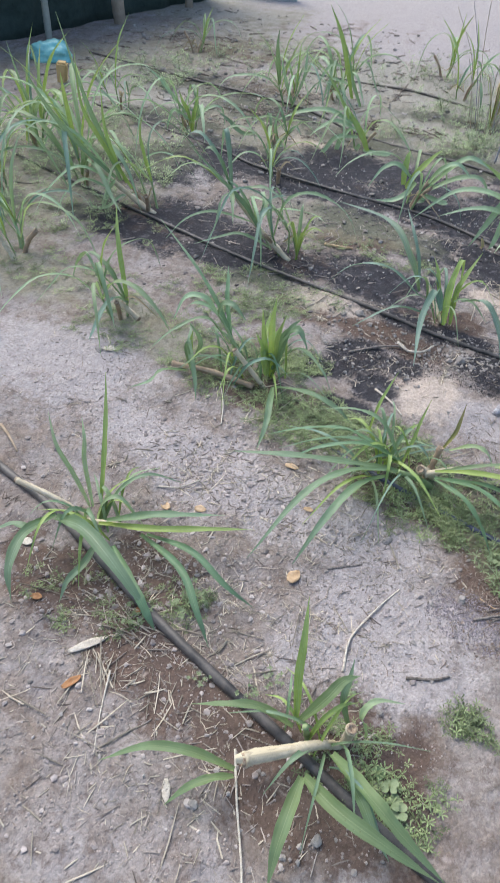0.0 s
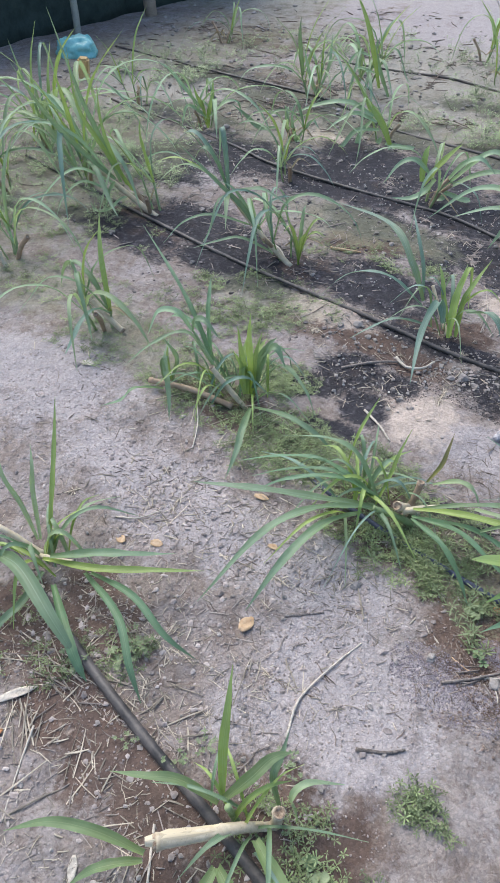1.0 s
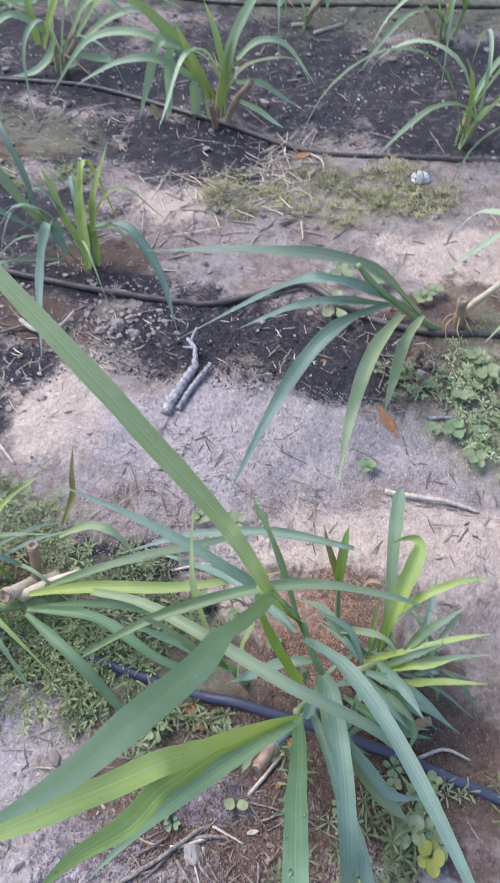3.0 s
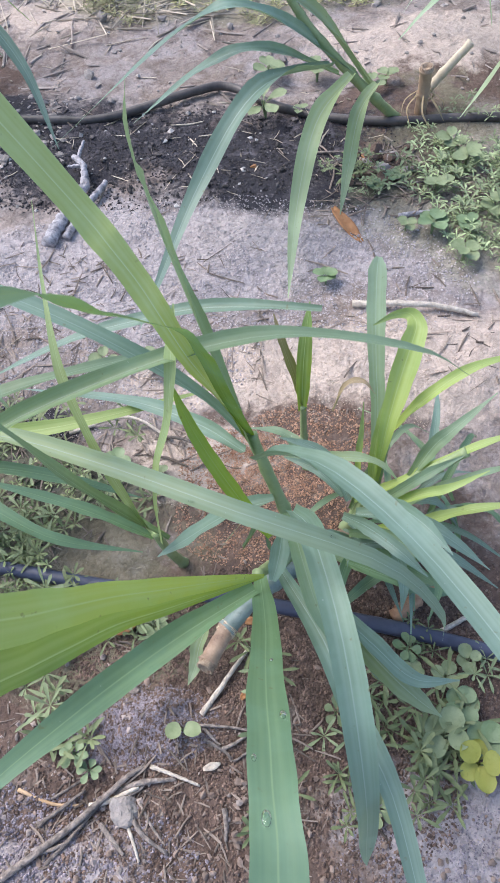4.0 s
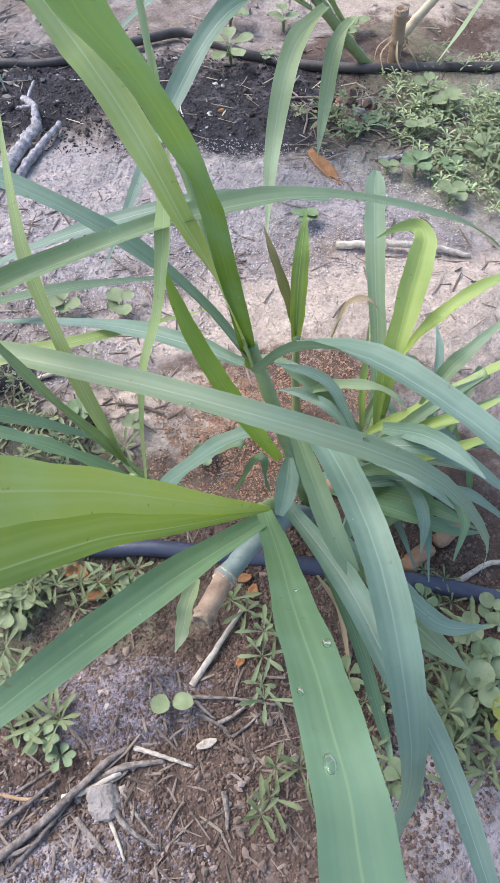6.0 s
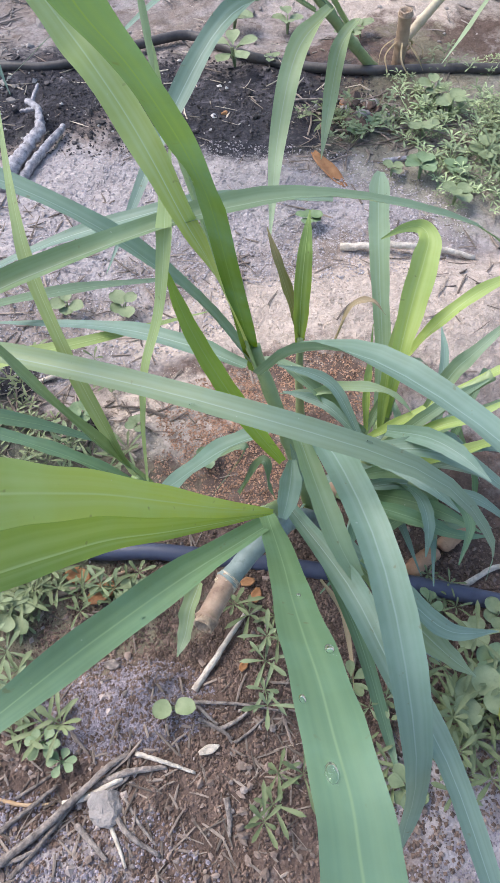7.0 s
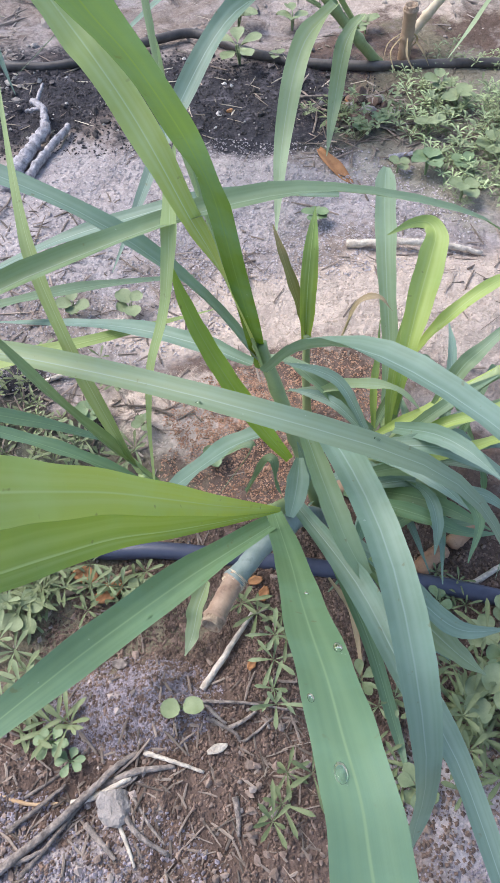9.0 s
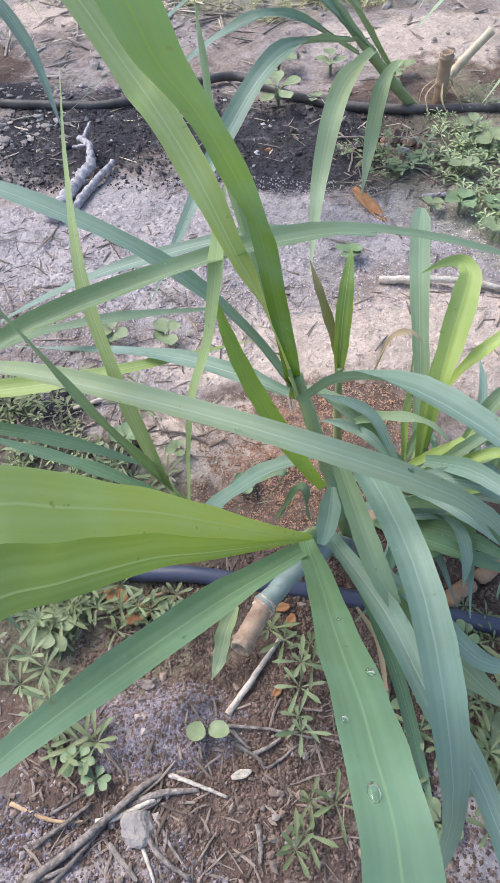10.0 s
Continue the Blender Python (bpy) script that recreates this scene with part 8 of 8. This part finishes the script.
BUSHY = [weed_shape("bushy_weed", whorl_mesh(60 + s, 5, 0.05, 0.015, 0.006, 0.05, 7), WEED_PALE) for s in range(3)]


def weed(me, name, x, y, scale, turn, label, group):
    ob = new(name, me)
    ob.matrix_world = pose(x, y, ground(x, y) - 0.001, serial.uniform(-6, 6), serial.uniform(-6, 6), turn) @ Matrix.Scale(scale, 4)
    return tagged(ob, label, "weed", group)


r = random.Random(91)
for x0, x1, y0, y1, n in ((-0.20, -0.02, 0.09, 0.18, 9), (-0.16, -0.09, 0.02, 0.06, 2), (0.20, 0.34, -0.04, 0.10, 4), (-0.20, -0.10, 0.24, 0.36, 5), (0.40, 0.65, 0.72, 1.05, 16),
                          (0.26, 0.40, 0.84, 0.95, 4), (-0.45, -0.10, 0.12, 0.28, 20), (0.30, 0.5, 0.0, 0.1, 4), (-0.24, -0.06, 0.28, 0.44, 8)):
    for k in range(n):
        weed(r.choice(CREEP), "creeping_weed", r.uniform(x0, x1), r.uniform(y0, y1), r.uniform(0.7, 1.15), r.uniform(0, 360), "small creeping weed with narrow whorled leaves on the soil", "creeping weeds")
for x, y, s in ((0.082, 0.063, 1.0), (0.098, -0.022, 1.0), (0.25, 0.014, 1.15), (0.257, -0.018, 1.0), (0.092, 0.108, 1.0), (0.215, 0.05, 1.0), (0.16, 0.03, 0.9), (0.175, -0.02, 0.8), (0.25, 0.125, 0.6), (0.30, 0.11, 0.7)):
    weed(r.choice(CREEP), "creeping_weed", x, y, s, r.uniform(0, 360), "star-shaped weed with long narrow leaves on brown soil", "creeping weeds")
for x, y, s in ((-0.10, 0.025, 0.85), (-0.085, 0.01, 0.7), (-0.14, 0.14, 1.3), (-0.03, 0.15, 0.9), (0.16, 0.055, 0.8), (0.24, 0.115, 0.9), (0.19, -0.03, 1.0)):
    weed(r.choice(ROUND), "round_weed", x, y, s, r.uniform(0, 360), "small weed with oval green leaves in a rosette", "round-leaved weeds")
for x, y, s in ((0.262, 0.03, 1.5), (0.285, 0.055, 1.2), (0.30, 0.02, 1.4), (0.275, 0.085, 1.0), (0.24, 0.09, 0.8), (0.375, 0.765, 1.7), (0.43, 0.77, 1.3), (0.41, 0.70, 1.5), (0.335, 0.775, 1.1),
                (0.30, 0.88, 1.0), (0.33, 0.90, 1.0), (0.045, 0.29, 0.9), (-0.03, 0.335, 0.8), (0.30, 0.10, 0.9), (-0.25, -0.58, 1.2), (-0.22, -0.62, 1.3), (-0.28, -0.56, 1.0), (-0.235, -0.60, 1.0),
                (0.20, 0.665, 1.2), (0.46, 0.93, 1.6), (0.40, 0.86, 1.4), (0.48, 0.80, 1.5), (0.44, 0.98, 1.5), (0.52, 0.73, 1.5), (0.13, 1.26, 2.0), (0.23, 1.24, 1.8), (0.33, 1.17, 1.5), (0.19, 1.12, 1.0), (0.36, 1.20, 1.5), (-0.09, 0.36, 1.2), (-0.12, 0.53, 1.2), (-0.05, 0.52, 1.3)):
    weed(r.choice(BROAD), "round_weed", x, y, s, r.uniform(0, 360), "small weed with round pale green leaves", "round-leaved weeds")
weed(SEEDLING, "seedling", 0.009, 0.043, 1.0, -16, "two-leaved green seedling on brown soil", "round-leaved weeds")
weed(ROUND[0], "round_weed", 0.125, 1.128, 2.4, 10, "pale rosette weed on black wet soil", "round-leaved weeds")
weed(weed_shape("yellow_weed", round_mesh(71, 5, 0.016, 0.02, CIRCLE, 0.9), WEED_YELLOW), "yellow_weed", 0.29, 0.005, 1.4, 0, "weed with bright yellow round leaves", "round-leaved weeds")
for x, y, s in ((0.33, 0.90, 0.9), (0.29, 0.87, 0.8), (-0.86, -0.37, 0.9), (-0.83, -0.33, 0.7), (-0.13, -0.37, 0.42), (-0.40, -0.50, 0.4), (-0.33, -0.53, 0.45), (-0.27, -0.60, 0.4), (-0.50, -0.47, 0.35), (-0.94, -0.45, 0.7), (0.45, 0.92, 0.9), (0.5, 0.85, 0.8), (0.22, 0.95, 0.5), (-0.61, -0.51, 0.6), (-0.57, -0.46, 0.55), (-0.73, -0.53, 0.5), (-0.40, -0.40, 0.5), (-0.36, -0.43, 0.45)):
    weed(r.choice(BUSHY), "bushy_weed", x, y, s, r.uniform(0, 360), "bushy little green weed on the soil", "bushy weeds")


def weed_mat(count, boxes, label, seed, scale=1.0, material=WEED, bushy=False):
    """Low weeds too many to count, as one mesh."""
    r = random.Random(seed)
    verts, faces = [], []
    shapes = [whorl_mesh(100 + s, 5, 0.036 * scale, 0.017 * scale, 0.0036 * scale, (0.05 if bushy else 0.018) * scale, 5) for s in range(5)]
    for k in range(count):
        bx, by, rx, ry = r.choice(boxes)
        q, a = math.sqrt(r.random()), r.uniform(0, 6.283)
        x, y = bx + rx * q * math.cos(a), by + ry * q * math.sin(a)
        v, f = r.choice(shapes)
        t, s = r.uniform(0, 6.283), r.uniform(0.6, 1.2)
        c, n, z, o = math.cos(t) * s, math.sin(t) * s, ground(x, y), len(verts)
        verts += [(x + p.x * c - p.y * n, y + p.x * n + p.y * c, z + p.z * s) for p in v]
        faces += [tuple(o + i for i in q) for q in f]
    return tagged(raw("weed_mat", verts, faces, material), label, "weeds", kind="stuff")


weed_mat(240, [(-1.0, 0.77, 0.16, 0.09), (-1.3, 1.02, 0.2, 0.15), (-0.84, 0.42, 0.18, 0.10), (-0.58, 0.50, 0.2, 0.09)], "fine green weeds between the grass rows", 207, 0.7)
weed_mat(100, [(0.54, 0.90, 0.18, 0.24), (0.50, 0.86, 0.12, 0.14), (0.60, 0.75, 0.2, 0.2)], "low patch of pale green weeds", 201, 1.0, WEED_PALE)
weed_mat(560, [(-1.0, 1.72, 0.4, 0.10), (-2.4, 1.4, 0.5, 0.2), (-1.26, 1.20, 0.36, 0.20), (-1.45, 0.95, 0.4, 0.18), (-0.72, 0.47, 0.34, 0.17), (-0.66, 0.44, 0.25, 0.14), (-1.5, 0.66, 0.45, 0.18), (-2.2, 0.95, 0.45, 0.16), (-1.15, 0.62, 0.3, 0.18), (-0.85, 0.50, 0.2, 0.12), (-1.05, 0.74, 0.2, 0.1)], "low green weeds below the plant row", 202, 0.9)
weed_mat(130, [(-0.32, 0.21, 0.17, 0.09), (-0.3, 0.36, 0.16, 0.12), (-0.45, 0.25, 0.15, 0.08)], "low green weeds along the hose", 203, 0.85)
weed_mat(80, [(0.05, 1.62, 0.36, 0.14), (0.25, 1.66, 0.2, 0.12)], "wilted yellowish weeds on the soil", 204, 1.1, plain("weed_wilted", (0.22, 0.22, 0.09), (0.38, 0.37, 0.20), 50, 0.7, 0.3, 0.001, "island"))
weed_mat(100, [(-0.30, -0.56, 0.17, 0.10), (-0.22, -0.60, 0.1, 0.09), (-1.1, -0.45, 0.2, 0.1), (-0.86, -0.36, 0.08, 0.06), (-0.12, -0.37, 0.06, 0.04)], "low weeds beside the pale stalk", 205, 0.8)
weed_mat(850, [(-3.1, 2.5, 0.7, 0.5), (-2.7, 2.0, 0.5, 0.3), (-2.6, 4.6, 0.9, 0.5), (0.2, 4.8, 1.2, 0.5), (-0.9, 3.4, 0.8, 0.2), (-3.4, 3.9, 0.5, 0.5), (-1.2, 4.9, 1.6, 0.6), (0.4, 3.9, 0.8, 0.5), (-0.3, 3.5, 0.7, 0.25), (-2.9, 1.7, 0.7, 0.6), (-0.8, 4.0, 0.5, 0.3)], "scattered green weeds on the far ground", 206, 1.5, WEED_PALE, True)
